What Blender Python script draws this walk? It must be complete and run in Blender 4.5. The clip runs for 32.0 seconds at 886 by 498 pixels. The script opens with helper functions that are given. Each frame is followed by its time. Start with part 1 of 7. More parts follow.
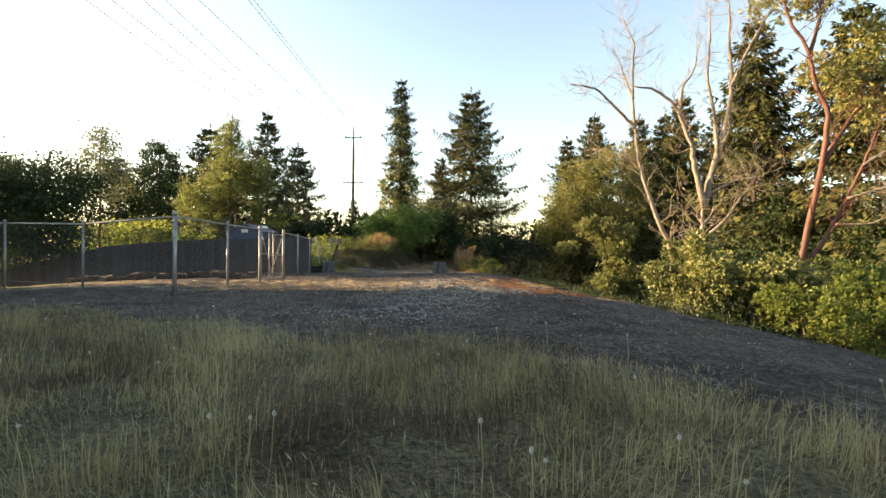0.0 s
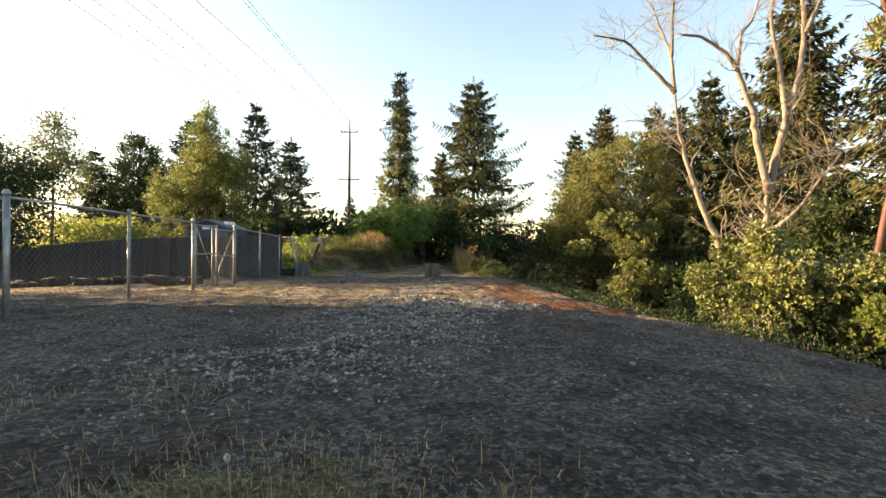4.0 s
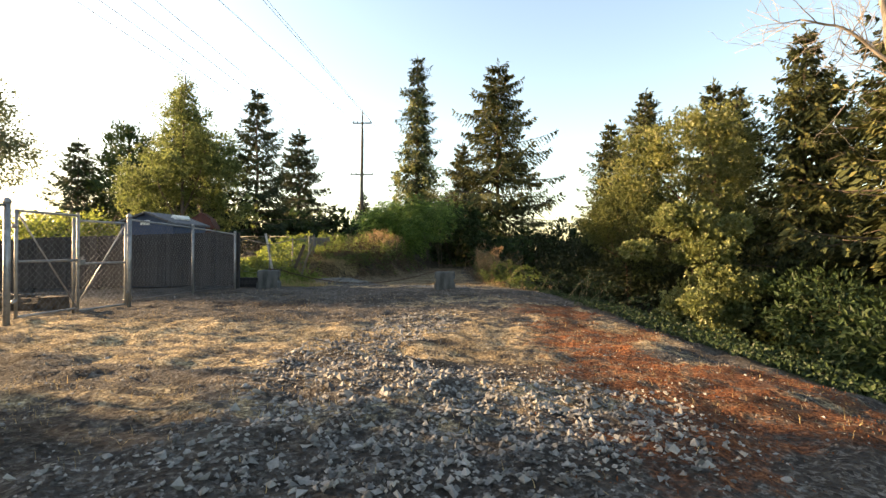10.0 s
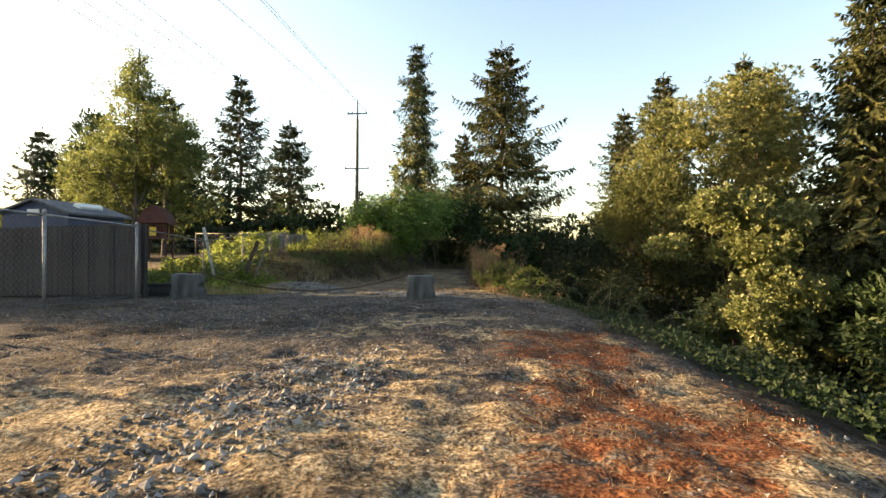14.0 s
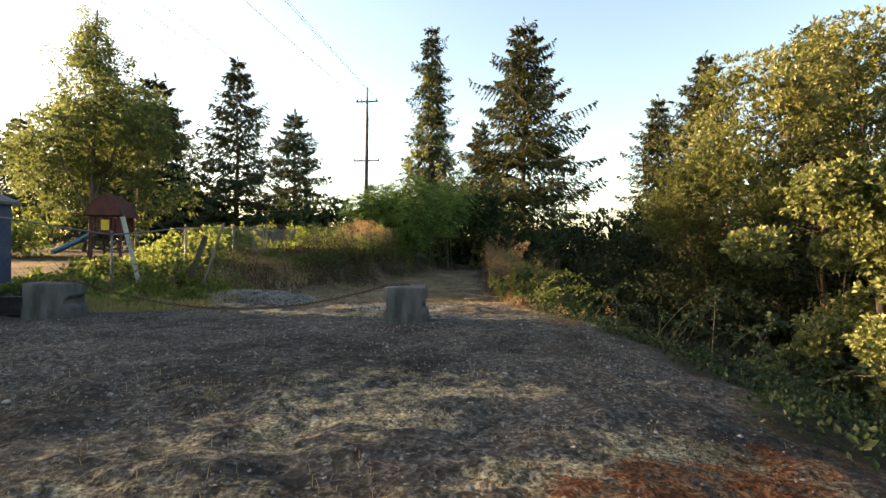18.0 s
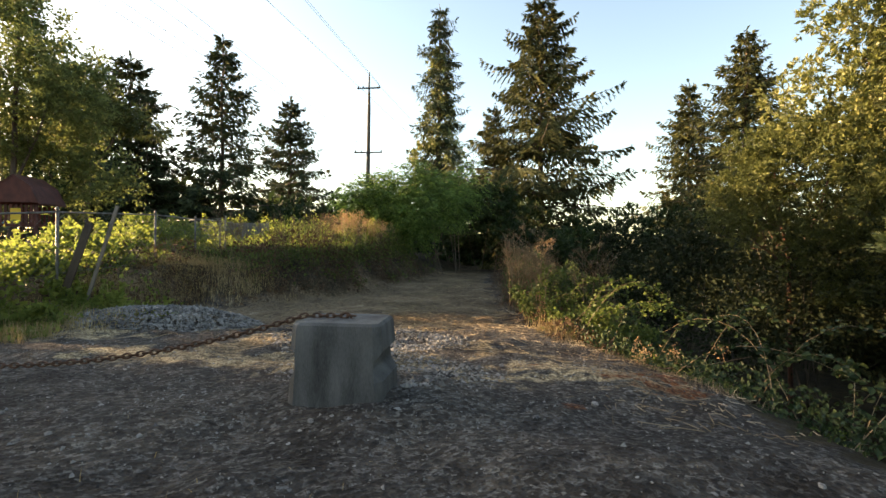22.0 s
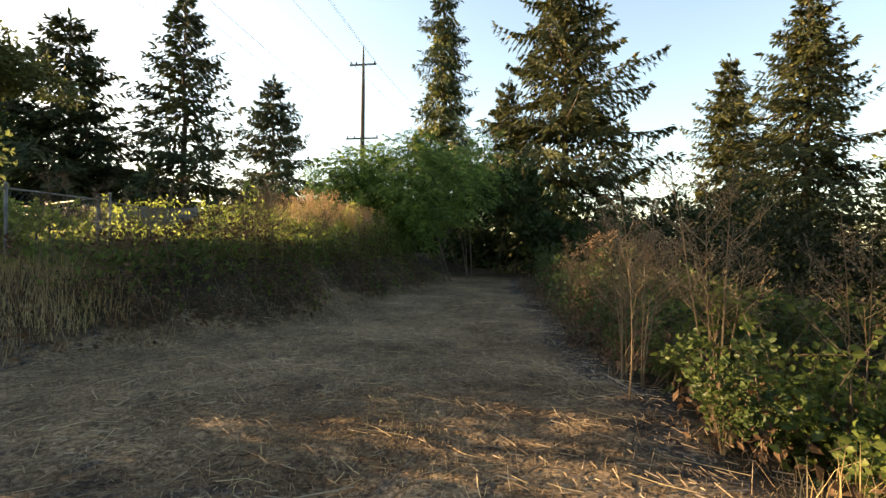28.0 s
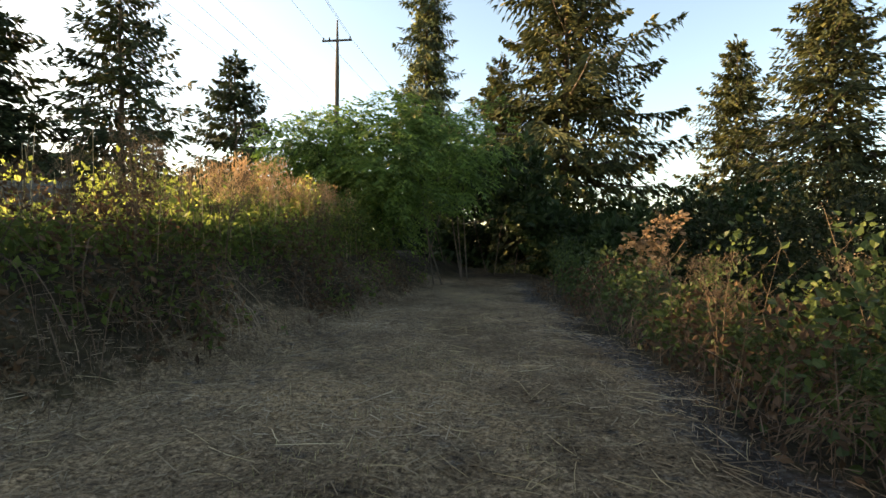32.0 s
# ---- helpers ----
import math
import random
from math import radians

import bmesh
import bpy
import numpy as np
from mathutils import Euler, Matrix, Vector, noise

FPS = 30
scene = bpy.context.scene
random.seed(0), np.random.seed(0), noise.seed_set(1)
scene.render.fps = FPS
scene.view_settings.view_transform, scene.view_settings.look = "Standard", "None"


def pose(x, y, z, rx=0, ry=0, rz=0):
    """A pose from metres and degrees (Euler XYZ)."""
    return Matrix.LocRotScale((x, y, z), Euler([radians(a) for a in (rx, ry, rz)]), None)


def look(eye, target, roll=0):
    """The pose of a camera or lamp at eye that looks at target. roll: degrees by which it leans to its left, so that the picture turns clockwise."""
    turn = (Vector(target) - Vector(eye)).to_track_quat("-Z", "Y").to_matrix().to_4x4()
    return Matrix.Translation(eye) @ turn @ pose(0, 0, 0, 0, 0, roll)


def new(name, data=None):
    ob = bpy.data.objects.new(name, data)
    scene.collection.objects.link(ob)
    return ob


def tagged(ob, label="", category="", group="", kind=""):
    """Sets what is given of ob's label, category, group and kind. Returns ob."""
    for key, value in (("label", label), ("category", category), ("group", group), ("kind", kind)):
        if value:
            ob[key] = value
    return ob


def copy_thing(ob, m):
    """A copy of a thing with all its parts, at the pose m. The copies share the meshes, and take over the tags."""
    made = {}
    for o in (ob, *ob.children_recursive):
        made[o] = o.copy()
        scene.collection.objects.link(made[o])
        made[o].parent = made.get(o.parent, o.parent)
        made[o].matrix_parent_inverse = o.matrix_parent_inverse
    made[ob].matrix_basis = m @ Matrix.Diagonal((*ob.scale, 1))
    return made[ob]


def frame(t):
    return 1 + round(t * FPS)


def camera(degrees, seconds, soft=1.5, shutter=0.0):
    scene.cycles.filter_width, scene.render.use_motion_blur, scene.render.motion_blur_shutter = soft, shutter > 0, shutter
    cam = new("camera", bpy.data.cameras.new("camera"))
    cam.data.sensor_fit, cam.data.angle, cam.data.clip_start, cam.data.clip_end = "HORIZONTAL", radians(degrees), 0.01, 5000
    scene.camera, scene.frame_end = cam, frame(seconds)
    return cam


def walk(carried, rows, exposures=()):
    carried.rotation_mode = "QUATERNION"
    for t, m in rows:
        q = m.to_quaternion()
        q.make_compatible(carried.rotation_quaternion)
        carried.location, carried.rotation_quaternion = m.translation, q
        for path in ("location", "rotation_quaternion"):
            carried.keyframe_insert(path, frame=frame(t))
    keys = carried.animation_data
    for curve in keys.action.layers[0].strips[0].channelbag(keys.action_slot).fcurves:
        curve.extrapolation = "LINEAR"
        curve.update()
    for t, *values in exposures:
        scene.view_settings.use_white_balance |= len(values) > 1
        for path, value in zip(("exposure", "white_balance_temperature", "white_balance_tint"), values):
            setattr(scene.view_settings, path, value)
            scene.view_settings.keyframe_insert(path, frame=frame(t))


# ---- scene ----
cam = camera(85.1, 32.0)
SCALE = 1.07                            # metres for each unit of the plan below
METRES, EYE, TILT, LEAN, TURN = 32.0 * SCALE, 1.2 * SCALE, 0.0, 0.0, 1.2
ROWS = [
    (0.0, 0.0, 0.0, 0.0, 0.0, -0.21, -0.38),
    (0.5, 0.0016, 0.0149, -0.0005, -0.05, -0.21, -0.34),
    (1.0, 0.003, 0.0286, -0.0009, -0.19, -0.08, -0.44),
    (1.5, 0.0046, 0.0427, -0.0006, -0.19, -0.03, -0.34),
    (2.0, 0.0076, 0.0561, -0.0003, -0.23, -0.0, -0.32),
    (2.5, 0.0094, 0.0694, -0.0012, -0.12, -0.0, -0.37),
    (4.5, 0.0167, 0.126, -0.0018, 0.95, -0.17, -0.45),
    (5.0, 0.0167, 0.1407, -0.0019, 1.38, -0.12, -0.55),
    (5.5, 0.0168, 0.1554, -0.0014, 1.86, -0.03, -0.45),
    (6.0, 0.0186, 0.1695, -0.0007, 2.75, -0.01, -0.39),
    (6.5, 0.0193, 0.1847, -0.0011, 3.01, -0.14, -0.43),
    (7.0, 0.0207, 0.2003, -0.0008, 3.17, -0.12, -0.37),
    (7.5, 0.0212, 0.2152, 0.0004, 3.0, -0.06, -0.53),
    (8.0, 0.0207, 0.2301, 0.0006, 2.75, -0.03, -0.47),
    (8.5, 0.0203, 0.2445, 0.0008, 2.82, 0.09, -0.48),
    (9.0, 0.0195, 0.2593, -0.0006, 2.88, -0.06, -0.46),
    (9.5, 0.0203, 0.2746, -0.0007, 3.08, -0.04, -0.41),
    (10.0, 0.021, 0.2892, -0.0007, 3.26, -0.04, -0.44),
    (10.5, 0.0221, 0.3048, -0.0005, 3.44, -0.01, -0.34),
    (11.0, 0.0245, 0.3191, 0.0001, 3.54, 0.05, -0.31),
    (11.5, 0.0267, 0.3346, -0.0002, 3.6, -0.04, -0.23),
    (12.0, 0.0307, 0.3493, -0.001, 3.72, 0.01, -0.13),
    (12.5, 0.0335, 0.3639, -0.0021, 3.76, -0.0, -0.28),
    (13.0, 0.0364, 0.3796, -0.0029, 3.99, -0.07, -0.25),
    (13.5, 0.0387, 0.3945, -0.0028, 4.16, -0.03, -0.36),
    (14.0, 0.04, 0.4104, -0.0028, 4.21, -0.11, -0.35),
    (14.5, 0.0418, 0.426, -0.0027, 4.44, -0.03, -0.39),
    (16.5, 0.0425, 0.4917, -0.005, 4.93, -0.2, -0.52),
    (17.0, 0.0426, 0.5085, -0.0042, 5.44, -0.21, -0.56),
    (17.5, 0.0416, 0.5264, -0.0038, 5.84, -0.24, -0.52),
    (18.0, 0.0415, 0.544, -0.0039, 6.51, -0.26, -0.51),
    (18.5, 0.0405, 0.5613, -0.0046, 6.84, -0.3, -0.57),
    (19.0, 0.0404, 0.5785, -0.0052, 7.18, -0.23, -0.52),
    (19.5, 0.0396, 0.595, -0.0058, 7.35, -0.26, -0.62),
    (20.0, 0.0387, 0.6121, -0.0064, 7.57, -0.21, -0.56),
    (20.5, 0.0384, 0.6282, -0.0066, 7.73, -0.15, -0.62),
    (21.0, 0.0367, 0.6455, -0.0069, 7.78, -0.24, -0.6),
    (21.5, 0.0354, 0.6625, -0.0069, 7.78, -0.19, -0.63),
    (22.0, 0.0329, 0.6792, -0.0072, 7.75, -0.2, -0.67),
    (22.5, 0.0318, 0.6954, -0.0067, 7.76, -0.03, -0.58),
    (23.0, 0.0299, 0.7108, -0.007, 7.71, -0.09, -0.67),
    (23.5, 0.0281, 0.7268, -0.0083, 7.53, -0.07, -0.58),
    (24.0, 0.0265, 0.7419, -0.0087, 7.48, -0.05, -0.61),
    (24.5, 0.0242, 0.7578, -0.0091, 7.49, -0.04, -0.57),
    (25.0, 0.0224, 0.7728, -0.0091, 7.57, -0.01, -0.64),
    (25.5, 0.0187, 0.7878, -0.011, 7.58, -0.09, -0.74),
    (27.5, 0.0065, 0.8494, -0.0122, 8.1, 0.01, -0.6),
    (28.0, 0.002, 0.8656, -0.0121, 8.12, -0.03, -0.57),
    (28.5, -0.0013, 0.8806, -0.0118, 8.17, 0.03, -0.53),
    (29.0, -0.0058, 0.8962, -0.0126, 8.01, -0.0, -0.57),
    (29.5, -0.0091, 0.9117, -0.0136, 7.96, 0.0, -0.55),
    (30.0, -0.0122, 0.9266, -0.0137, 7.91, 0.09, -0.54),
    (30.5, -0.0155, 0.9417, -0.0143, 7.52, -0.05, -0.45),
    (31.0, -0.0181, 0.9576, -0.0147, 7.19, 0.03, -0.39),
    (31.5, -0.0212, 0.9742, -0.0162, 6.27, -0.18, -0.41),
    (32.0, -0.0232, 0.99, -0.0168, 5.89, -0.09, -0.35),
]
walk(cam, [(t, pose(0, 0, EYE, TILT, LEAN, TURN) @ pose(METRES * x, METRES * y, METRES * z, 90 + pitch, roll, yaw)) for t, x, y, z, yaw, pitch, roll in ROWS],
     exposures=[(0.0, 2.25, 8200.0, 12.0), (32.0, 2.25, 8200.0, 12.0)])

# ---- world, sun ----
SUN_EL, SUN_AZ = 12.4, -82.0            # degrees; azimuth from +y towards +x: the sun stands on the fence's side
world = bpy.data.worlds.new("sky")
scene.world = world
world.use_nodes = True
wn = world.node_tree
sky = wn.nodes.new("ShaderNodeTexSky")
sky.sky_type, sky.sun_disc = "NISHITA", False
sky.sun_elevation, sky.sun_rotation = radians(SUN_EL), radians(SUN_AZ)
sky.air_density, sky.dust_density, sky.ozone_density = 1.0, 1.2, 1.5
wn.links.new(sky.outputs[0], wn.nodes["Background"].inputs[0])
wn.nodes["Background"].inputs[1].default_value = 0.115
sun_dir = Vector((math.sin(radians(SUN_AZ)) * math.cos(radians(SUN_EL)), math.cos(radians(SUN_AZ)) * math.cos(radians(SUN_EL)), math.sin(radians(SUN_EL))))
sun = new("sun", bpy.data.lights.new("sun", "SUN"))
sun.data.energy, sun.data.angle, sun.data.color = 5.0, radians(0.6), (1.0, 0.74, 0.47)
sun.matrix_world = look(sun_dir * 60, (0, 0, 0))

# ---- materials ----
def nodes_of(name):
    m = bpy.data.materials.new(name)
    m.use_nodes = True
    t = m.node_tree
    return m, t, t.nodes["Principled BSDF"], lambda k: t.nodes.new("ShaderNode" + k), t.links.new


def ramp_of(n, stops):
    while len(n.color_ramp.elements) < len(stops):
        n.color_ramp.elements.new(0.5)
    for e, (p, c) in zip(n.color_ramp.elements, stops):
        e.position, e.color = p, (*c, 1)
    return n


def leafy(name, dark, mid, light, through_light=0.35, rough=0.55, gloss=0.2):
    """Foliage: each leaf its own tint, part of the light passes through it."""
    m, t, p, N, link = nodes_of(name)
    geo, r = N("NewGeometry"), N("ValToRGB")
    ramp_of(r, [(0.0, dark), (0.55, mid), (1.0, light)])
    tex, mixv = N("TexNoise"), N("Math")
    tex.inputs["Scale"].default_value, tex.inputs["Detail"].default_value = 0.7, 2
    link(geo.outputs["Position"], tex.inputs["Vector"])
    mixv.operation = "MULTIPLY_ADD"
    link(geo.outputs["Random Per Island"], mixv.inputs[0])
    mixv.inputs[1].default_value = 0.45
    sub = N("Math")
    sub.operation = "MULTIPLY_ADD"
    link(tex.outputs["Fac"], sub.inputs[0])
    sub.inputs[1].default_value, sub.inputs[2].default_value = 1.0, -0.23
    link(sub.outputs[0], mixv.inputs[2])
    link(mixv.outputs[0], r.inputs[0])
    link(r.outputs[0], p.inputs["Base Color"])
    p.inputs["Roughness"].default_value = rough
    p.inputs["Specular IOR Level"].default_value = gloss
    tr, mix = N("BsdfTranslucent"), N("MixShader")
    link(r.outputs[0], tr.inputs["Color"])
    mix.inputs[0].default_value = through_light
    link(p.outputs[0], mix.inputs[1])
    link(tr.outputs[0], mix.inputs[2])
    link(mix.outputs[0], t.nodes["Material Output"].inputs["Surface"])
    return m


def solid(name, a, b, rough=0.7, scale=6.0, metal=0.0, bump=0.15, fine=60.0, stretch=(1, 1, 1), vary=0.0):
    """Two tones by noise at two scales, with fine relief; vary: per-piece brightness."""
    m, t, p, N, link = nodes_of(name)
    co, mp, n1, n2, r, mx = N("TexCoord"), N("Mapping"), N("TexNoise"), N("TexNoise"), N("ValToRGB"), N("Math")
    mp.inputs["Scale"].default_value = stretch
    link(co.outputs["Object"], mp.inputs["Vector"])
    for n, s in ((n1, scale), (n2, fine)):
        n.inputs["Scale"].default_value, n.inputs["Detail"].default_value = s, 4
        link(mp.outputs[0], n.inputs["Vector"])
    mx.operation = "MULTIPLY_ADD"
    link(n2.outputs["Fac"], mx.inputs[0])
    mx.inputs[1].default_value = 0.35
    link(n1.outputs["Fac"], mx.inputs[2])
    ramp_of(r, [(0.42, a), (0.9, b)])
    if vary:
        info, add = N("ObjectInfo"), N("Math")
        isl = N("NewGeometry")
        add.operation = "MULTIPLY_ADD"
        s = N("Math")
        link(info.outputs["Random"], s.inputs[0])
        link(isl.outputs["Random Per Island"], s.inputs[1])
        fr = N("Math")
        fr.operation = "FRACT"
        link(s.outputs[0], fr.inputs[0])
        link(fr.outputs[0], add.inputs[0])
        add.inputs[1].default_value = vary
        link(mx.outputs[0], add.inputs[2])
        sh = N("Math")
        sh.operation = "SUBTRACT"
        link(add.outputs[0], sh.inputs[0])
        sh.inputs[1].default_value = vary / 2
        link(sh.outputs[0], r.inputs[0])
    else:
        link(mx.outputs[0], r.inputs[0])
    link(r.outputs[0], p.inputs["Base Color"])
    p.inputs["Roughness"].default_value, p.inputs["Metallic"].default_value = rough, metal
    if bump:
        bp = N("Bump")
        bp.inputs["Strength"].default_value, bp.inputs["Distance"].default_value = bump, 0.02
        link(n2.outputs["Fac"], bp.inputs["Height"])
        link(bp.outputs[0], p.inputs["Normal"])
    return m


def ground_material():
    """Gravelly soil; the painted zones carry moss, straw, meadow, dark humus and bank shade."""
    m, t, p, N, link = nodes_of("ground_soil")
    geo = N("NewGeometry")

    def noise_at(scale, detail=4, rough=0.6):
        n = N("TexNoise")
        n.inputs["Scale"].default_value, n.inputs["Detail"].default_value, n.inputs["Roughness"].default_value = scale, detail, rough
        link(geo.outputs["Position"], n.inputs["Vector"])
        return n.outputs["Fac"]

    def mixed(fac, a, b):
        x = N("Mix")
        x.data_type = "RGBA"
        link(fac, x.inputs["Factor"])
        for v, k in ((a, "A"), (b, "B")):
            s = [i for i in x.inputs if i.name == k and i.type == "RGBA"][0]
            if isinstance(v, tuple):
                s.default_value = (*v, 1)
            else:
                link(v, s)
        return [o for o in x.outputs if o.type == "RGBA"][0]

    def ramped(v, stops):
        r = ramp_of(N("ValToRGB"), stops)
        link(v, r.inputs[0])
        return r.outputs[0]

    def sums(a, b, k, c=0.0):
        x = N("Math")
        x.operation = "MULTIPLY_ADD"
        link(a, x.inputs[0])
        x.inputs[1].default_value = k
        link(b, x.inputs[2])
        y = N("Math")
        y.use_clamp = True
        link(x.outputs[0], y.inputs[0])
        y.inputs[1].default_value = c
        return y.outputs[0]

    fine, mid, broad = noise_at(42, 6, 0.72), noise_at(5, 6, 0.68), noise_at(0.8)
    streak = sums(noise_at(17, 5, 0.7), fine, 0.6, -0.3)
    vor = N("TexVoronoi")
    vor.inputs["Scale"].default_value = 26
    link(geo.outputs["Position"], vor.inputs["Vector"])
    soil = ramped(mid, [(0.32, (0.022, 0.017, 0.014)), (0.5, (0.05, 0.04, 0.032)), (0.7, (0.105, 0.088, 0.072))])
    pebble = ramped(vor.outputs["Color"], [(0.15, (0.024, 0.022, 0.021)), (0.5, (0.06, 0.057, 0.054)), (0.85, (0.17, 0.163, 0.152))])
    col = mixed(ramped(fine, [(0.42, (0, 0, 0)), (0.56, (1, 1, 1))]), soil, pebble)
    z1, z2 = N("VertexColor"), N("VertexColor")
    z1.layer_name, z2.layer_name = "zone_a", "zone_b"
    s1, s2 = N("SeparateColor"), N("SeparateColor")
    link(z1.outputs[0], s1.inputs[0])
    link(z2.outputs[0], s2.inputs[0])
    rust = ramped(streak, [(0.36, (0.025, 0.012, 0.008)), (0.5, (0.115, 0.04, 0.017)), (0.64, (0.25, 0.11, 0.05))])
    straw = ramped(streak, [(0.36, (0.055, 0.04, 0.025)), (0.5, (0.28, 0.212, 0.126)), (0.64, (0.6, 0.5, 0.33))])
    mead = ramped(streak, [(0.34, (0.035, 0.032, 0.018)), (0.68, (0.17, 0.15, 0.085))])
    humus_shade = ramped(mid, [(0.3, (0.018, 0.014, 0.009)), (0.7, (0.06, 0.05, 0.028))])
    clip = ramped(streak, [(0.34, (0.06, 0.043, 0.028)), (0.5, (0.165, 0.122, 0.076)), (0.7, (0.33, 0.25, 0.16))])
    breakup = sums(mid, sums(broad, broad, -0.5), 1.5, -0.3)
    edge = [(0.42, (0, 0, 0)), (0.66, (1, 1, 1))]
    for chan, colour in ((s1.outputs[1], straw), (s1.outputs[0], rust), (s1.outputs[2], mead), (s2.outputs[0], clip), (s2.outputs[1], humus_shade)):
        col = mixed(ramped(sums(chan, breakup, 0.75, -0.7), edge), col, colour)
    patch = ramped(sums(noise_at(1.7, 5, 0.65), noise_at(0.35, 3), 0.9, -0.45), [(0.3, (0.5, 0.47, 0.44)), (0.5, (0.95, 0.95, 0.95)), (0.7, (1.35, 1.3, 1.22))])
    mul = N("Mix")
    mul.data_type, mul.blend_type = "RGBA", "MULTIPLY"
    mul.inputs["Factor"].default_value = 1.0
    link(col, [i for i in mul.inputs if i.name == "A" and i.type == "RGBA"][0])
    link(patch, [i for i in mul.inputs if i.name == "B" and i.type == "RGBA"][0])
    link([o for o in mul.outputs if o.type == "RGBA"][0], p.inputs["Base Color"])
    p.inputs["Roughness"].default_value = 0.95
    p.inputs["Specular IOR Level"].default_value = 0.15
    bp = N("Bump")
    bp.inputs["Strength"].default_value, bp.inputs["Distance"].default_value = 0.9, 0.045
    link(sums(streak, vor.outputs["Distance"], 0.8), bp.inputs["Height"])
    link(bp.outputs[0], p.inputs["Normal"])
    return m


M_GROUND = ground_material()
M_FIR = leafy("fir_needles", (0.012, 0.021, 0.011), (0.036, 0.052, 0.022), (0.09, 0.1, 0.04), 0.15, 0.7)
# fir needles with the low sun's olive light mixed into their colour
M_FIR_WARM = leafy("fir_needles_sunlit", (0.012, 0.02, 0.009), (0.056, 0.066, 0.024), (0.2, 0.175, 0.06), 0.18, 0.7)
M_CEDAR = leafy("cedar_sprays", (0.014, 0.03, 0.012), (0.035, 0.06, 0.02), (0.08, 0.11, 0.035), 0.2)
M_BIRCH = leafy("birch_leaves", (0.045, 0.062, 0.024), (0.125, 0.155, 0.053), (0.29, 0.31, 0.12), 0.55)
M_PALE = leafy("pale_leaves", (0.06, 0.075, 0.04), (0.12, 0.14, 0.075), (0.2, 0.22, 0.13), 0.45)
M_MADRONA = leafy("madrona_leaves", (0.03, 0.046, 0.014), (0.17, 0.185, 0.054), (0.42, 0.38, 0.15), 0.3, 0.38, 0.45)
M_IVY = leafy("ivy_leaves", (0.03, 0.045, 0.017), (0.16, 0.185, 0.062), (0.42, 0.41, 0.18), 0.3, 0.42, 0.4)
M_ELDER = leafy("elder_leaves", (0.02, 0.045, 0.013), (0.125, 0.21, 0.047), (0.3, 0.41, 0.105), 0.55, 0.5, 0.3)
# garden tree's olive leaf; also the madronas' shaded leaf colour
M_OLIVE = leafy("olive_and_shaded_madrona_leaves", (0.03, 0.042, 0.015), (0.085, 0.1, 0.032), (0.2, 0.21, 0.07), 0.35, 0.5)
M_PALESTEM = leafy("pale_dry_stems", (0.2, 0.15, 0.085), (0.4, 0.32, 0.19), (0.62, 0.54, 0.36), 0.15, 0.8)
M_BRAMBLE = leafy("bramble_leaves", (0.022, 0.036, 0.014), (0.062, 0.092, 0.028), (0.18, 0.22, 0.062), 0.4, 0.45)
# brighter copy of the bramble leaves, with sunlight put into the colour
M_LITBRAMBLE = leafy("sunlit_bramble_leaves", (0.03, 0.05, 0.014), (0.105, 0.145, 0.036), (0.28, 0.31, 0.085), 0.55, 0.5)
# darker copy of the bramble leaves, painting the shade below the brink
M_SHADEBRAMBLE = leafy("shaded_bramble_leaves", (0.011, 0.02, 0.009), (0.024, 0.042, 0.016), (0.07, 0.096, 0.034), 0.25, 0.5)
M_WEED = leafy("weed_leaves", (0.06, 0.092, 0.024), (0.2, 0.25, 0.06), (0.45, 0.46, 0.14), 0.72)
M_DARKLEAF = leafy("shade_leaves", (0.014, 0.026, 0.011), (0.032, 0.055, 0.02), (0.08, 0.11, 0.036), 0.3)
# deep shade of the ravine, put into the leaf colour
M_SHADELEAF = leafy("shade_darkened_leaves", (0.011, 0.016, 0.006), (0.02, 0.027, 0.0095), (0.038, 0.042, 0.015), 0.2, 0.75)
M_MEADOW = leafy("meadow_blades", (0.115, 0.106, 0.052), (0.33, 0.292, 0.152), (0.62, 0.54, 0.34), 0.35, 0.8)
M_GRASSHEAD = leafy("meadow_seed_heads", (0.16, 0.14, 0.085), (0.3, 0.27, 0.175), (0.5, 0.46, 0.34), 0.35, 0.8)
M_STRAW = leafy("straw_blades", (0.16, 0.11, 0.05), (0.36, 0.27, 0.13), (0.6, 0.5, 0.3), 0.3, 0.7)
M_GOLD = leafy("dry_seed_heads", (0.16, 0.1, 0.055), (0.34, 0.225, 0.125), (0.55, 0.41, 0.26), 0.4, 0.7)
M_DEADLEAF = leafy("withered_leaves", (0.035, 0.022, 0.014), (0.1, 0.062, 0.036), (0.24, 0.15, 0.085), 0.25, 0.8)
M_STALK = leafy("dry_stalk_stems", (0.05, 0.037, 0.025), (0.125, 0.094, 0.06), (0.28, 0.22, 0.15), 0.1, 0.85)
M_LITTER = leafy("cut_stalk_litter", (0.07, 0.05, 0.034), (0.2, 0.155, 0.103), (0.5, 0.425, 0.32), 0.12, 0.8)
M_RUST = leafy("rust_sorrel", (0.05, 0.018, 0.01), (0.15, 0.05, 0.02), (0.3, 0.14, 0.06), 0.2, 0.8)
M_DEADTANGLE = leafy("dead_stems", (0.04, 0.026, 0.018), (0.125, 0.086, 0.058), (0.34, 0.26, 0.18), 0.15, 0.8)
M_ROCK = solid("crushed_rock", (0.05, 0.048, 0.047), (0.28, 0.27, 0.252), 0.9, 3.0, bump=0.3, vary=0.42)
M_BARK = solid("conifer_bark", (0.035, 0.026, 0.02), (0.11, 0.085, 0.065), 0.9, 5, bump=0.6, stretch=(1, 1, 0.2))
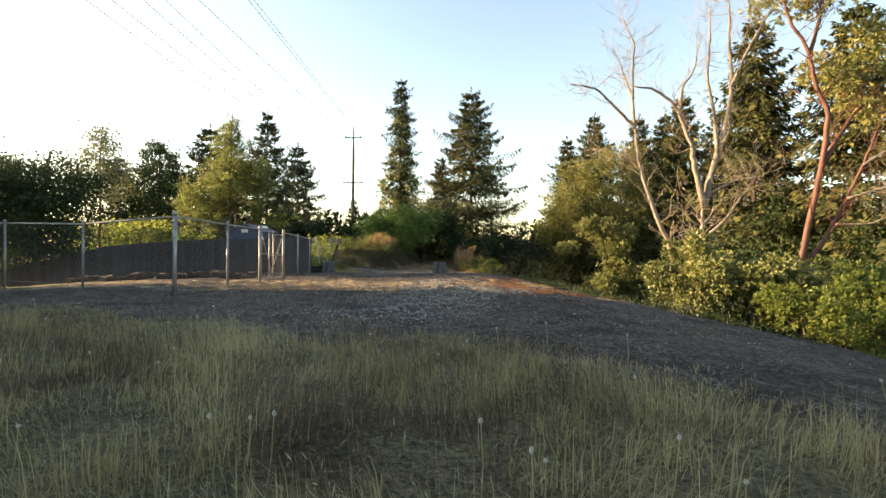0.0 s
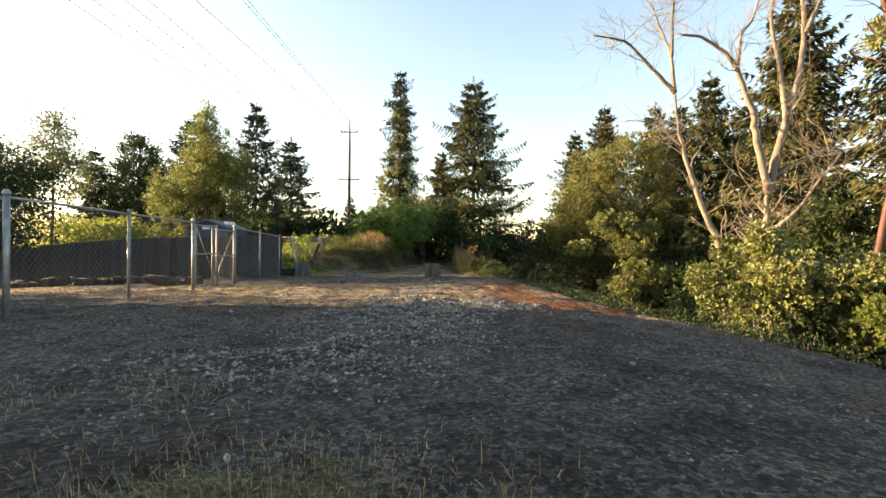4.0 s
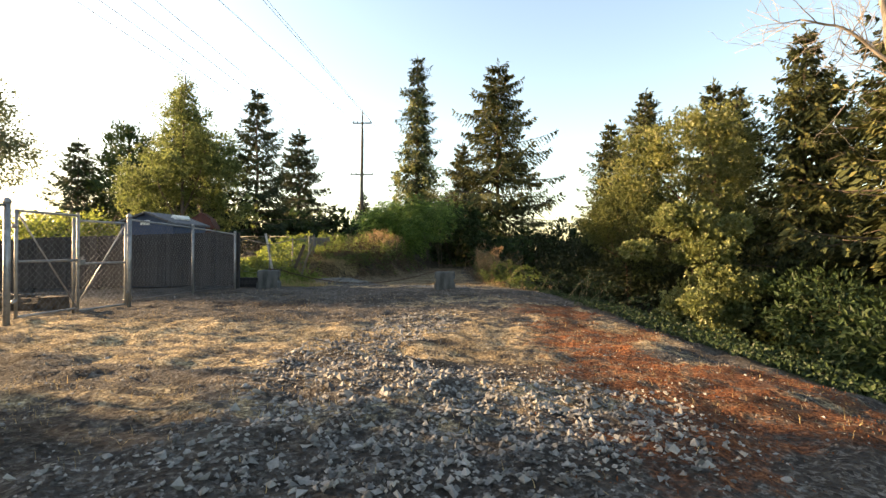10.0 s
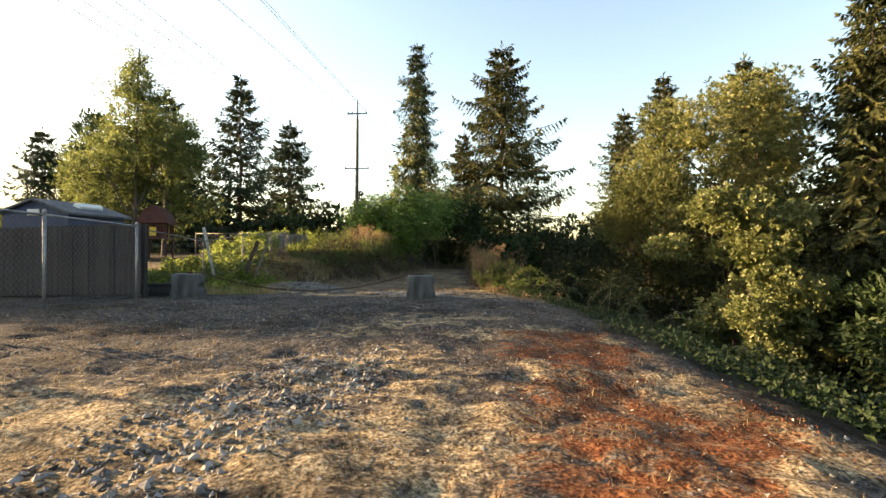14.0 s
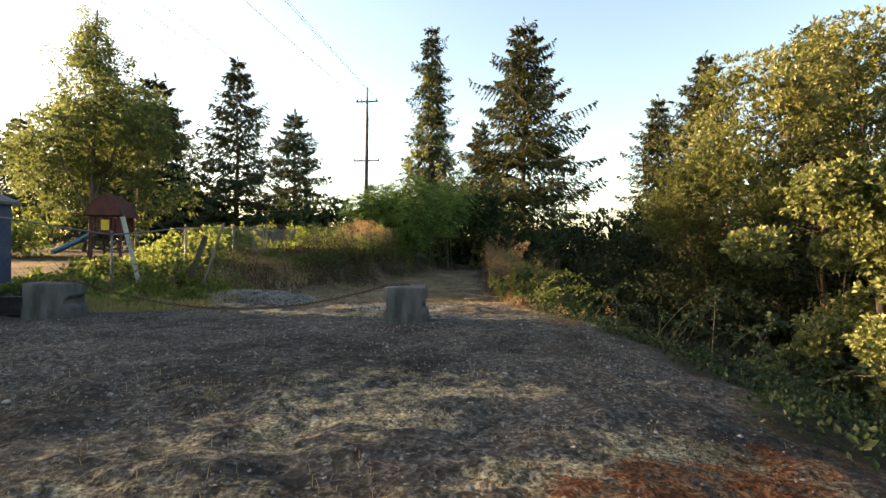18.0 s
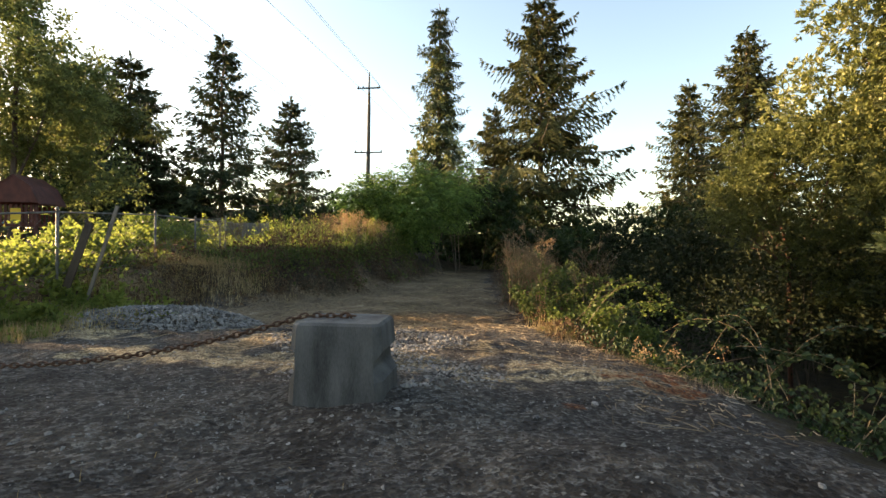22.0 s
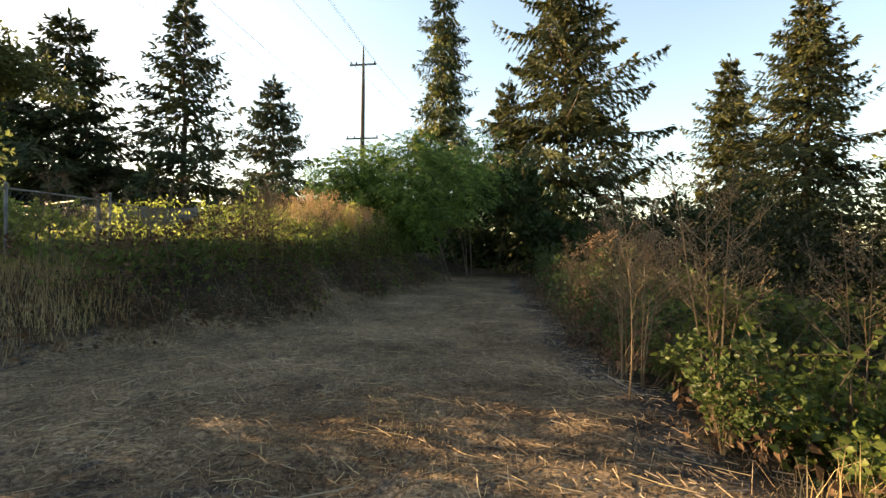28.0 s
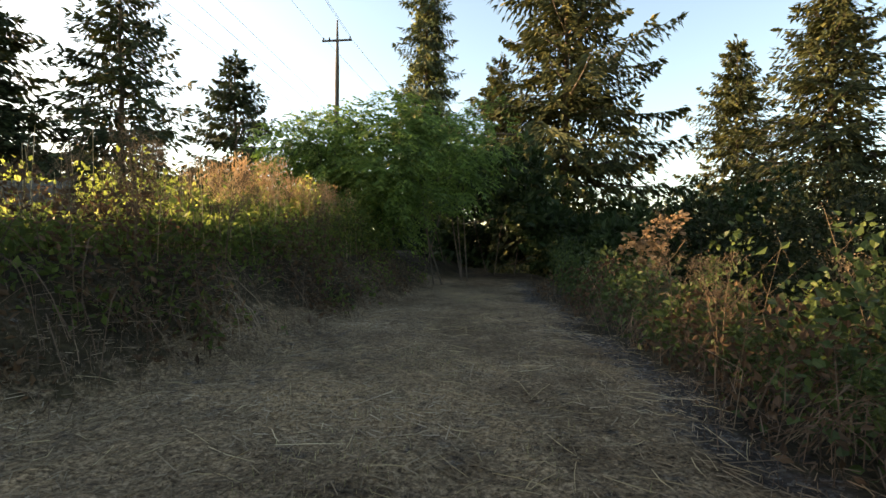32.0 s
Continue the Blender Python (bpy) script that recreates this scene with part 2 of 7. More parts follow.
M_DEADWOOD = solid("bleached_wood", (0.07, 0.058, 0.048), (0.29, 0.25, 0.208), 0.8, 4, bump=0.4, stretch=(1, 1, 0.25))
M_MADBARK = solid("madrona_bark", (0.03, 0.012, 0.009), (0.12, 0.042, 0.024), 0.65, 4, bump=0.4, stretch=(1, 1, 0.3))
M_GALV = solid("galvanised_steel", (0.17, 0.175, 0.18), (0.33, 0.335, 0.34), 0.5, 9, metal=0.6, bump=0.05)
M_OLDSTEEL = solid("dull_old_steel", (0.06, 0.056, 0.053), (0.2, 0.195, 0.19), 0.6, 9, metal=0.4, bump=0.1)
M_PALEPOST = solid("faded_white_paint", (0.3, 0.3, 0.29), (0.55, 0.55, 0.53), 0.6, 6, bump=0.1)
M_MESHWIRE = solid("woven_wire", (0.09, 0.093, 0.097), (0.19, 0.193, 0.197), 0.5, 9, metal=0.7, bump=0)
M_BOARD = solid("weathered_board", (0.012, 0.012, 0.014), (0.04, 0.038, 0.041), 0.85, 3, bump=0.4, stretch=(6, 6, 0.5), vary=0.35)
M_GREYBOARD = solid("grey_panel_board", (0.07, 0.075, 0.08), (0.16, 0.165, 0.17), 0.85, 3, bump=0.3, stretch=(6, 6, 0.5), vary=0.25)
M_CONC = solid("stained_concrete", (0.016, 0.018, 0.019), (0.115, 0.118, 0.116), 0.9, 2.2, bump=0.3, stretch=(2.6, 2.6, 0.6))
M_RUSTY = solid("rusted_iron", (0.035, 0.02, 0.014), (0.14, 0.07, 0.04), 0.75, 20, metal=0.4, bump=0.3)
M_POLE = solid("creosoted_pole", (0.04, 0.034, 0.028), (0.1, 0.085, 0.07), 0.85, 3, bump=0.3, stretch=(3, 3, 0.3))
M_WIRE = solid("cable_metal", (0.1, 0.1, 0.11), (0.2, 0.2, 0.21), 0.5, 3, metal=0.4, bump=0)
M_SHED = solid("blue_painted_wood", (0.018, 0.036, 0.08), (0.035, 0.062, 0.125), 0.6, 3, bump=0.2)
M_ROOF = solid("shingle_grey", (0.05, 0.055, 0.065), (0.12, 0.125, 0.14), 0.9, 8, bump=0.5)
M_WHITE = solid("white_paint", (0.62, 0.62, 0.6), (0.82, 0.82, 0.8), 0.55, 4, bump=0.05)
M_REDWOOD = solid("red_stained_cedar", (0.045, 0.011, 0.009), (0.105, 0.029, 0.02), 0.7, 4, bump=0.2, vary=0.2)
M_SLIDE = solid("blue_plastic", (0.05, 0.2, 0.3), (0.08, 0.28, 0.38), 0.35, 2, bump=0)
M_YELLOW = solid("yellow_plastic", (0.6, 0.4, 0.04), (0.75, 0.5, 0.06), 0.4, 2, bump=0)
M_PUFF = solid("seed_puff", (0.36, 0.345, 0.31), (0.6, 0.58, 0.53), 0.9, 30, bump=0)

# ---- mesh helpers ----
rng = np.random.default_rng(7)


def obj(name, V, F, mat, parent=None, label="", smooth=False):
    """One mesh object out of arrays of corners and of triangles or quads."""
    V, F = np.asarray(V, np.float32).reshape(-1, 3), np.asarray(F, np.int32)
    me = bpy.data.meshes.new(name)
    k = F.shape[1]
    me.vertices.add(len(V))
    me.vertices.foreach_set("co", V.ravel())
    me.loops.add(F.size)
    me.loops.foreach_set("vertex_index", F.ravel())
    me.polygons.add(len(F))
    me.polygons.foreach_set("loop_start", np.arange(0, F.size, k, dtype=np.int32))
    me.polygons.foreach_set("use_smooth", np.full(len(F), smooth))
    me.update(calc_edges=True)
    me.materials.append(mat)
    ob = new(name, me)
    if parent:
        ob.parent = parent
    if label:
        ob["label"] = label
    return ob


def part(name, bm, mat, parent, label="", smooth=False):
    """Link a bmesh as one mesh object under a thing or a part."""
    me = bpy.data.meshes.new(name)
    for f in bm.faces:
        f.smooth = smooth
    bm.to_mesh(me)
    bm.free()
    me.materials.append(mat)
    ob = new(name, me)
    ob.parent = parent
    if label:
        ob["label"] = label
    return ob


def thing(name, m, label, category, group="", kind=""):
    ob = new(name)
    ob.matrix_world = m
    ob.empty_display_size = 0.1
    return tagged(ob, label, category, group, kind)


class Mesh:
    """Collects pieces of one mesh."""

    def __init__(self):
        self.v, self.f, self.n = [], [], 0

    def add(self, V, F):
        V, F = np.asarray(V, float).reshape(-1, 3), np.asarray(F, int)
        self.v.append(V)
        self.f.append(F + self.n)
        self.n += len(V)

    def tube(self, pts, radii, sides=6):
        pts = np.asarray(pts, float)
        radii = np.broadcast_to(np.asarray(radii, float), (len(pts),))
        tan = np.gradient(pts, axis=0)
        tan /= np.linalg.norm(tan, axis=1)[:, None] + 1e-9
        ref = np.array([0.31, 0.87, 0.38]) if abs(tan[0, 2]) > 0.7 else np.array([0.05, 0.1, 0.99])
        a = np.cross(tan, ref)
        a /= np.linalg.norm(a, axis=1)[:, None] + 1e-9
        b = np.cross(tan, a)
        ang = np.arange(sides) * 2 * math.pi / sides
        V = pts[:, None] + radii[:, None, None] * (a[:, None] * np.cos(ang)[None, :, None] + b[:, None] * np.sin(ang)[None, :, None])
        i, j = np.meshgrid(np.arange(len(pts) - 1), np.arange(sides), indexing="ij")
        k = (j + 1) % sides
        q = np.stack([i * sides + j, i * sides + k, (i + 1) * sides + k, (i + 1) * sides + j], -1).reshape(-1, 4)
        F = np.concatenate([q[:, [0, 1, 2]], q[:, [0, 2, 3]]])
        e = (len(pts) - 1) * sides
        caps = [[0, s + 1, s] for s in range(1, sides - 1)] + [[e, e + s, e + s + 1] for s in range(1, sides - 1)]
        self.add(V.reshape(-1, 3), np.concatenate([F, np.array(caps)]))

    def box(self, x0, y0, z0, x1, y1, z1, m=None):
        V = np.array([[x, y, z] for x in (x0, x1) for y in (y0, y1) for z in (z0, z1)], float)
        if m is not None:
            V = np.array([m @ Vector(v) for v in V])
        F = [[0, 1, 3, 2], [4, 6, 7, 5], [0, 4, 5, 1], [2, 3, 7, 6], [0, 2, 6, 4], [1, 5, 7, 3]]
        self.add(V, [t for q in F for t in ((q[0], q[1], q[2]), (q[0], q[2], q[3]))])

    def make(self, name, mat, parent=None, label="", smooth=False):
        return obj(name, np.concatenate(self.v), np.concatenate(self.f), mat, parent, label, smooth)


def unit(v):
    return v / (np.linalg.norm(v, axis=-1, keepdims=True) + 1e-9)


def leaves(P, D, L, W, fold=0.25, N=None):
    """Folded leaves at P along D: four corners, two triangles each."""
    n = len(P)
    D = unit(D)
    face = unit(rng.normal(size=(n, 3)) + np.array([0, 0, 0.6])) if N is None else unit(N + rng.normal(0, 0.4, (n, 3)))
    side = unit(np.cross(D, face))
    up = np.cross(side, D)
    L, W = np.broadcast_to(L, (n,))[:, None], np.broadcast_to(W, (n,))[:, None]
    mid = P + D * L * 0.45 + up * W * fold
    V = np.stack([P, mid + side * W / 2, P + D * L, mid - side * W / 2], 1).reshape(-1, 3)
    b = np.arange(n)[:, None] * 4
    return V, np.concatenate([b + [[0, 1, 2]], b + [[0, 2, 3]]])


def blades(P, H, W, lean=0.35, az=None):
    """Tapered bent blades of grass at P: five corners, three triangles each."""
    n = len(P)
    H, W = np.broadcast_to(H, (n,)), np.broadcast_to(W, (n,))
    a = rng.uniform(0, 2 * math.pi, n) if az is None else az
    k = np.abs(rng.normal(0, lean, n))
    out = np.stack([np.cos(a), np.sin(a), np.zeros(n)], 1)
    w = np.stack([-np.sin(a), np.cos(a), np.zeros(n)], 1)
    up = np.array([0, 0, 1.0])
    s, c = np.sin(k)[:, None], np.cos(k)[:, None]
    s2, c2 = np.sin(k * 2.2)[:, None], np.cos(k * 2.2)[:, None]
    Hc, Wc = H[:, None], W[:, None]
    mid = P + (out * s + up * c) * Hc * 0.55
    tip = mid + (out * s2 + up * c2) * Hc * 0.45
    V = np.stack([P - w * Wc / 2, P + w * Wc / 2, mid + w * Wc * 0.36, mid - w * Wc * 0.36, tip], 1).reshape(-1, 3)
    b = np.arange(n)[:, None] * 5
    return V, np.concatenate([b + [[0, 1, 2]], b + [[0, 2, 3]], b + [[3, 2, 4]]])


def blob_points(blobs, clump=26, sigma=0.22, hollow=0.55):
    """Points in clumps on the shells of ellipsoids (x, y, z, rx, ry, rz, count), and the way out from each."""
    PP, DD = [], []
    for x, y, z, rx, ry, rz, count in blobs:
        nc = max(4, int(count / clump))
        d = unit(rng.normal(size=(nc, 3)))
        rad = hollow + (1.08 - hollow) * rng.random(nc) ** 0.6
        lump = 1 + 0.16 * np.sin(5.1 * d[:, 0] + 2 * x) * np.sin(4.3 * d[:, 1] + y) + 0.12 * np.sin(9 * d[:, 2] + 7 * d[:, 0])
        C = d * (rad * lump)[:, None]
        i = rng.integers(0, nc, count)
        P = C[i] * [rx, ry, rz] + rng.normal(0, sigma, (count, 3)) * np.array([1, 1, 0.75])
        PP.append(P + [x, y, z])
        DD.append(d[i])
    return np.concatenate(PP), np.concatenate(DD)


def value_noise(x, y, seed=0):
    def h(i, j):
        s = np.sin(i * 127.1 + j * 311.7 + seed * 74.7) * 43758.5453
        return s - np.floor(s)
    i, j = np.floor(x), np.floor(y)
    u, v = x - i, y - j
    u, v = u * u * (3 - 2 * u), v * v * (3 - 2 * v)
    return (h(i, j) * (1 - u) + h(i + 1, j) * u) * (1 - v) + (h(i, j + 1) * (1 - u) + h(i + 1, j + 1) * u) * v


def fbm(x, y, seed=0):
    return 0.55 * value_noise(x, y, seed) + 0.3 * value_noise(2.1 * x, 2.1 * y, seed + 1) + 0.15 * value_noise(4.3 * x, 4.3 * y, seed + 2)


def smooth(a, b, v):
    s = np.clip((v - a) / (b - a), 0, 1)
    return s * s * (3 - 2 * s)


# ---- the lie of the land ----
def crest(y):
    """Where the ground begins to round off towards the ravine."""
    return np.interp(y, [-20, 24, 29, 32, 60], [1.0, 1.0, 0.35, 0.1, 0.0])


def brink(y):
    """Where the gravel ends and the brambles of the ravine begin."""
    return 0.16 * np.sin(2.3 * y) * np.sin(0.9 * y + 1) + np.interp(y, [-20, 0, 8, 10, 11.5, 12.5, 14, 16, 19, 21, 23, 25, 27, 29, 31, 34, 37, 45, 60], [12, 10.8, 8.7, 7.4, 5.8, 4.5, 4.05, 3.5, 3.0, 2.75, 2.6, 2.5, 2.0, 1.0, 0.5, 0.1, -0.2, -0.8, -1.0])


def foot(y):
    """The foot of the bank on the other side."""
    return np.interp(y, [27, 29.6, 31, 32.2, 33.7, 36.5, 43, 60], [-6.9, -6.7, -6.0, -5.3, -4.8, -3.9, -3.5, -3.7])


def path_mid(y):
    return np.interp(y, [20, 28, 34, 45, 60], [-0.3, -1.2, -1.9, -2.2, -2.4])


def height(x, y):
    x, y = np.asarray(x, float), np.asarray(y, float)
    z = np.interp(y, [-60, 0, 10, 15, 20, 25, 30, 34, 60, 120], [0.3, 0.12, 0.09, 0.03, -0.03, -0.16, -0.4, -0.5, -0.5, 0.5])
    far = smooth(0, 2, np.clip(x - crest(y), 0, None))
    dx = np.clip(x - crest(y), 0, 7)
    z = z - np.interp(y, [8, 12, 15, 18], [0.019, 0.021, 0.03, 0.036]) * dx * dx
    bx = np.clip(x - brink(y), 0, 5.5)
    z = z - np.interp(y, [22, 25, 30, 32], [0.1, 0.15, 0.15, 0.075]) * bx * bx
    z = z + 2.5 * smooth(20, 45, x)
    bank = np.interp(y, [25, 27, 31, 36, 60], [0, 0.5, 0.88, 1.05, 1.0]) * smooth(0, 1, (foot(y) + 0.15 - x) / 1.9)
    z = z + bank
    dl = np.clip(-8 - x, 0, 16)
    z = z - 0.0062 * dl * dl * smooth(28, 24, y)
    near = smooth(60, 30, np.hypot(x, y - 18))
    z = z + near * (0.12 * (fbm(x * 0.9, y * 0.9, 3) - 0.5) + 0.1 * (fbm(x * 2.6, y * 2.6, 9) - 0.5) * smooth(8, 12, y) + 0.085 * (fbm(x * 7, y * 7, 19) - 0.5) * smooth(4, 8, y) * smooth(24, 21, y))
    z = z + 0.09 * np.exp(-((x + 0.25) / 0.9) ** 2 - ((y - 12.9) / 1.0) ** 2)
    return z


def zones(x, y):
    """Cover of the ground, 0 to 1: moss, straw, meadow, clippings, humus with bank shade."""
    n1, n2, n3 = fbm(x * 0.7, y * 0.7, 21), fbm(x * 1.1 + 5, y * 1.1, 31), fbm(x * 0.45, y * 1.3, 41)
    right = brink(y) - x
    moss = smooth(0.4, 1.6, x) * smooth(-0.1, 0.3, right) * smooth(9.5, 12.5, y) * smooth(23.5, 20.5, y) * smooth(0.4, 0.64, n1 + 0.35 * (n3 - 0.5) + 0.07)
    moss = np.maximum(moss, 0.6 * smooth(2.0, 3.2, x) * smooth(4, 6, y) * smooth(12, 9, y) * smooth(0.52, 0.7, n2))
    moss = np.maximum(moss, 0.8 * smooth(0.55, 0.7, n2) * smooth(24, 25, y) * smooth(29, 27, y) * smooth(-0.5, 0.5, x))
    straw = smooth(11.2, 12.8, y) * smooth(24, 20.5, y) * smooth(-0.5, 0.5, right) * smooth(0.36, 0.6, n3 + 0.05) * (1 - 0.65 * smooth(-0.3, -2.2, x) * smooth(15.8, 18, y))
    straw = np.maximum(straw, smooth(25, 26.5, y) * smooth(30, 27.5, y) * smooth(-0.5, 0.5, right) * smooth(0.38, 0.58, n2))
    line = y - (5.7 - 0.3 * x - 0.22 * x * x * (x > 0))
    mead = smooth(0.7, -0.7, line + 2.6 * (n1 - 0.5) + 1.2 * (n2 - 0.5)) * smooth(-0.5, 0.5, right)
    mead = np.maximum(mead, smooth(-10.5, -13, x) * smooth(20, 17, y))
    clip = smooth(28, 30.5, y) * smooth(-0.4, 0.4, right) * smooth(-7, -5, x)
    clip = np.maximum(clip, 0.9 * smooth(-5, -7, x) * smooth(26, 28, y))
    humus_shade = smooth(-0.2, 0.5, -right)
    humus_shade = np.maximum(humus_shade, smooth(45, 50, y))
    # bank ground darkened too, painting the shadow under its growth
    humus_shade = np.maximum(humus_shade, smooth(-0.1, 0.7, foot(y) - x + 0.9 * (n2 - 0.5)) * smooth(30, 32, y))
    return 0.85 * moss, 0.8 * straw, mead, clip, humus_shade


def build_ground():
    xs = np.unique(np.concatenate([-np.geomspace(9, 900, 36), np.arange(-9, -5, 0.15), np.arange(-5, 4.5, 0.1), np.arange(4.5, 10, 0.2), np.geomspace(10, 900, 38)]))
    ys = np.unique(np.concatenate([-np.geomspace(2.5, 900, 30), np.arange(-2.5, 6, 0.2), np.arange(6, 10, 0.12), np.arange(10, 22, 0.095), np.arange(22, 36, 0.13), np.arange(36, 48, 0.25), np.geomspace(48, 900, 36)]))
    X, Y = np.meshgrid(xs, ys)
    Z = height(X, Y)
    nx = len(xs)
    i, j = np.meshgrid(np.arange(len(ys) - 1), np.arange(nx - 1), indexing="ij")
    F = np.stack([i * nx + j, i * nx + j + 1, (i + 1) * nx + j + 1, (i + 1) * nx + j], -1).reshape(-1, 4)
    ob = obj("ground", np.stack([X, Y, Z], -1), F, M_GROUND, smooth=True)
    moss, straw, mead, clip, humus_shade = [a.ravel() for a in zones(X, Y)]
    for name, chans in (("zone_a", (moss, straw, mead)), ("zone_b", (clip, humus_shade, humus_shade * 0))):
        at = ob.data.color_attributes.new(name, "FLOAT_COLOR", "POINT")
        at.data.foreach_set("color", np.stack([*chans, np.ones(len(moss))], 1).astype(np.float32).ravel())
    return tagged(ob, "gravelly waste ground with dry grass and rusty moss, falling to a ravine", "ground", kind="structure")


ground = build_ground()


def on_ground(n, x0, x1, y0, y1, chance):
    """n random spots in a rectangle, kept by a chance that depends on the spot."""
    x, y = rng.uniform(x0, x1, n), rng.uniform(y0, y1, n)
    keep = rng.random(n) < chance(x, y)
    x, y = x[keep], y[keep]
    return np.stack([x, y, height(x, y)], 1)


# ---- trees ----
def conifer(name, h, r, m, label, mat, droop=0.35, tiers=30, per=7, spray=0.42, bare=0.08, lean=0.0, ragged=0.3, dens=1.5, power=0.8, skirt=0.0, gaps=0.12, curtain=0.0, slim=0.28, heart=0):
    """A fir: tapered trunk, whorls of drooping boughs, sprays of needles along each."""
    t = thing(name, m, label, "tree")
    wood = Mesh()
    zz = np.linspace(-0.6, h, 12)
    wig = np.stack([lean * (zz / h) ** 2 + 0.05 * np.sin(zz), 0.05 * np.cos(zz * 0.8), zz], 1)
    wood.tube(wig, 0.02 + 0.013 * h * np.clip(1 - zz / h, 0, 1) ** 0.9, 8)
    P, D = [], []
    for k in range(tiers):
        f = bare + (1 - bare) * (k + rng.random() * 0.7) / tiers
        z = f * h
        if f > 0.995:
            continue
        a0 = rng.uniform(0, 2 * math.pi)
        for b in range(per):
            ln = r * ((1 - f) ** power) * rng.uniform(1 - ragged, 1 + ragged * 0.5) * (1 - skirt * smooth(0.3, 0.0, f)) + 0.15
            a = a0 + (b + rng.uniform(-0.35, 0.35)) * 2 * math.pi / per
            if rng.random() < gaps:
                continue
            n = max(4, int(ln / 1.1) + 3)
            s = np.linspace(0, 1, n)
            o = np.array([math.cos(a), math.sin(a), 0])
            tv = np.array([-o[1], o[0], 0])
            rise = rng.normal(0.12, 0.1) + 0.35 * f
            dr = droop * rng.uniform(0.6, 1.3)
            pts = np.array([lean * f * f, 0, z + rng.normal(0, 0.12)]) + o * (ln * s)[:, None] + np.array([0, 0, 1]) * (ln * (rise * s - dr * s ** 1.7 + 0.16 * s ** 4))[:, None]
            pts = pts + tv * (ln * rng.normal(0, 0.06) * s ** 2)[:, None]
            wood.tube(pts, np.linspace(0.012 + 0.012 * ln, 0.006, n), 3)
            # side branchlets in two rows along the bough, each carrying sprays
            nb = int(ln * 2.1) + 3
            cnt = int(nb * 2 * (2.2 + 1.3 * dens))
            j = rng.integers(0, nb, cnt)
            q = 1 - 0.9 * (j + 0.5) / nb
            sgn = np.where(rng.random(cnt) < 0.5, -1.0, 1.0)
            u = rng.random(cnt) ** 0.8
            bl = (ln * 0.3 * (1.12 - q) + 0.16) * (0.7 + 0.6 * ((j * 7919 % 13) / 13))
            base = np.stack([np.interp(q, s, pts[:, c]) for c in range(3)], 1)
            hang = (0.25 + 0.9 * dr + curtain * 0.55 * ((j * 31 % 7) / 7)) * u ** 1.5
            base = base + tv * (sgn * bl * u * 0.82)[:, None] + o * (bl * u * 0.45)[:, None] - np.array([0, 0, 1]) * (bl * hang)[:, None]
            P.append(base)
            D.append(o * rng.uniform(0.35, 0.9, cnt)[:, None] + tv * (sgn * 0.75 + rng.normal(0, 0.3, cnt))[:, None] + np.array([0, 0, 1]) * rng.normal(-0.3 - 0.5 * dr - curtain * 0.7 * u, 0.28, cnt)[:, None])
            P.append(pts[-1] + rng.normal(0, 0.06, (5, 3)))
            D.append(o + rng.normal(0, 0.35, (5, 3)))
    zt = np.linspace(h * 0.93, h * 1.01, 14)
    P.append(np.stack([lean * (zt / h) ** 2 + 0 * zt, 0 * zt, zt], 1))
    D.append(np.stack([rng.normal(0, 0.5, 14), rng.normal(0, 0.5, 14), np.full(14, 0.9)], 1))
    P, D = np.concatenate(P), np.concatenate(D)
    L = rng.uniform(0.55, 1.25, len(P)) * spray
    if heart:
        f = bare + (0.9 - bare) * rng.random(heart) ** 1.4
        a, q = rng.uniform(0, 2 * math.pi, heart), rng.random(heart) ** 0.6
        o = np.stack([np.cos(a), np.sin(a), 0 * a], 1)
        inner = o * (q * 0.55 * r * (1 - f) ** power)[:, None] + np.stack([lean * f * f, 0 * f, f * h - 0.2 * q], 1)
        P, D = np.concatenate([P, inner]), np.concatenate([D, o + rng.normal(0, 0.4, o.shape) - [0, 0, 0.5]])
        L = np.concatenate([L, rng.uniform(0.7, 1.3, heart) * spray * 1.35])
    V, F = leaves(P, D, L, L * rng.uniform(slim * 0.72, slim * 1.28, len(P)), 0.15, np.stack([P[:, 0], P[:, 1], 0 * P[:, 0]], 1) / (0.3 * r) + [0, 0, 0.9])
    wood.make("trunk", M_BARK, t, smooth=True)
    obj("crown", V, F, mat, t)
    return t


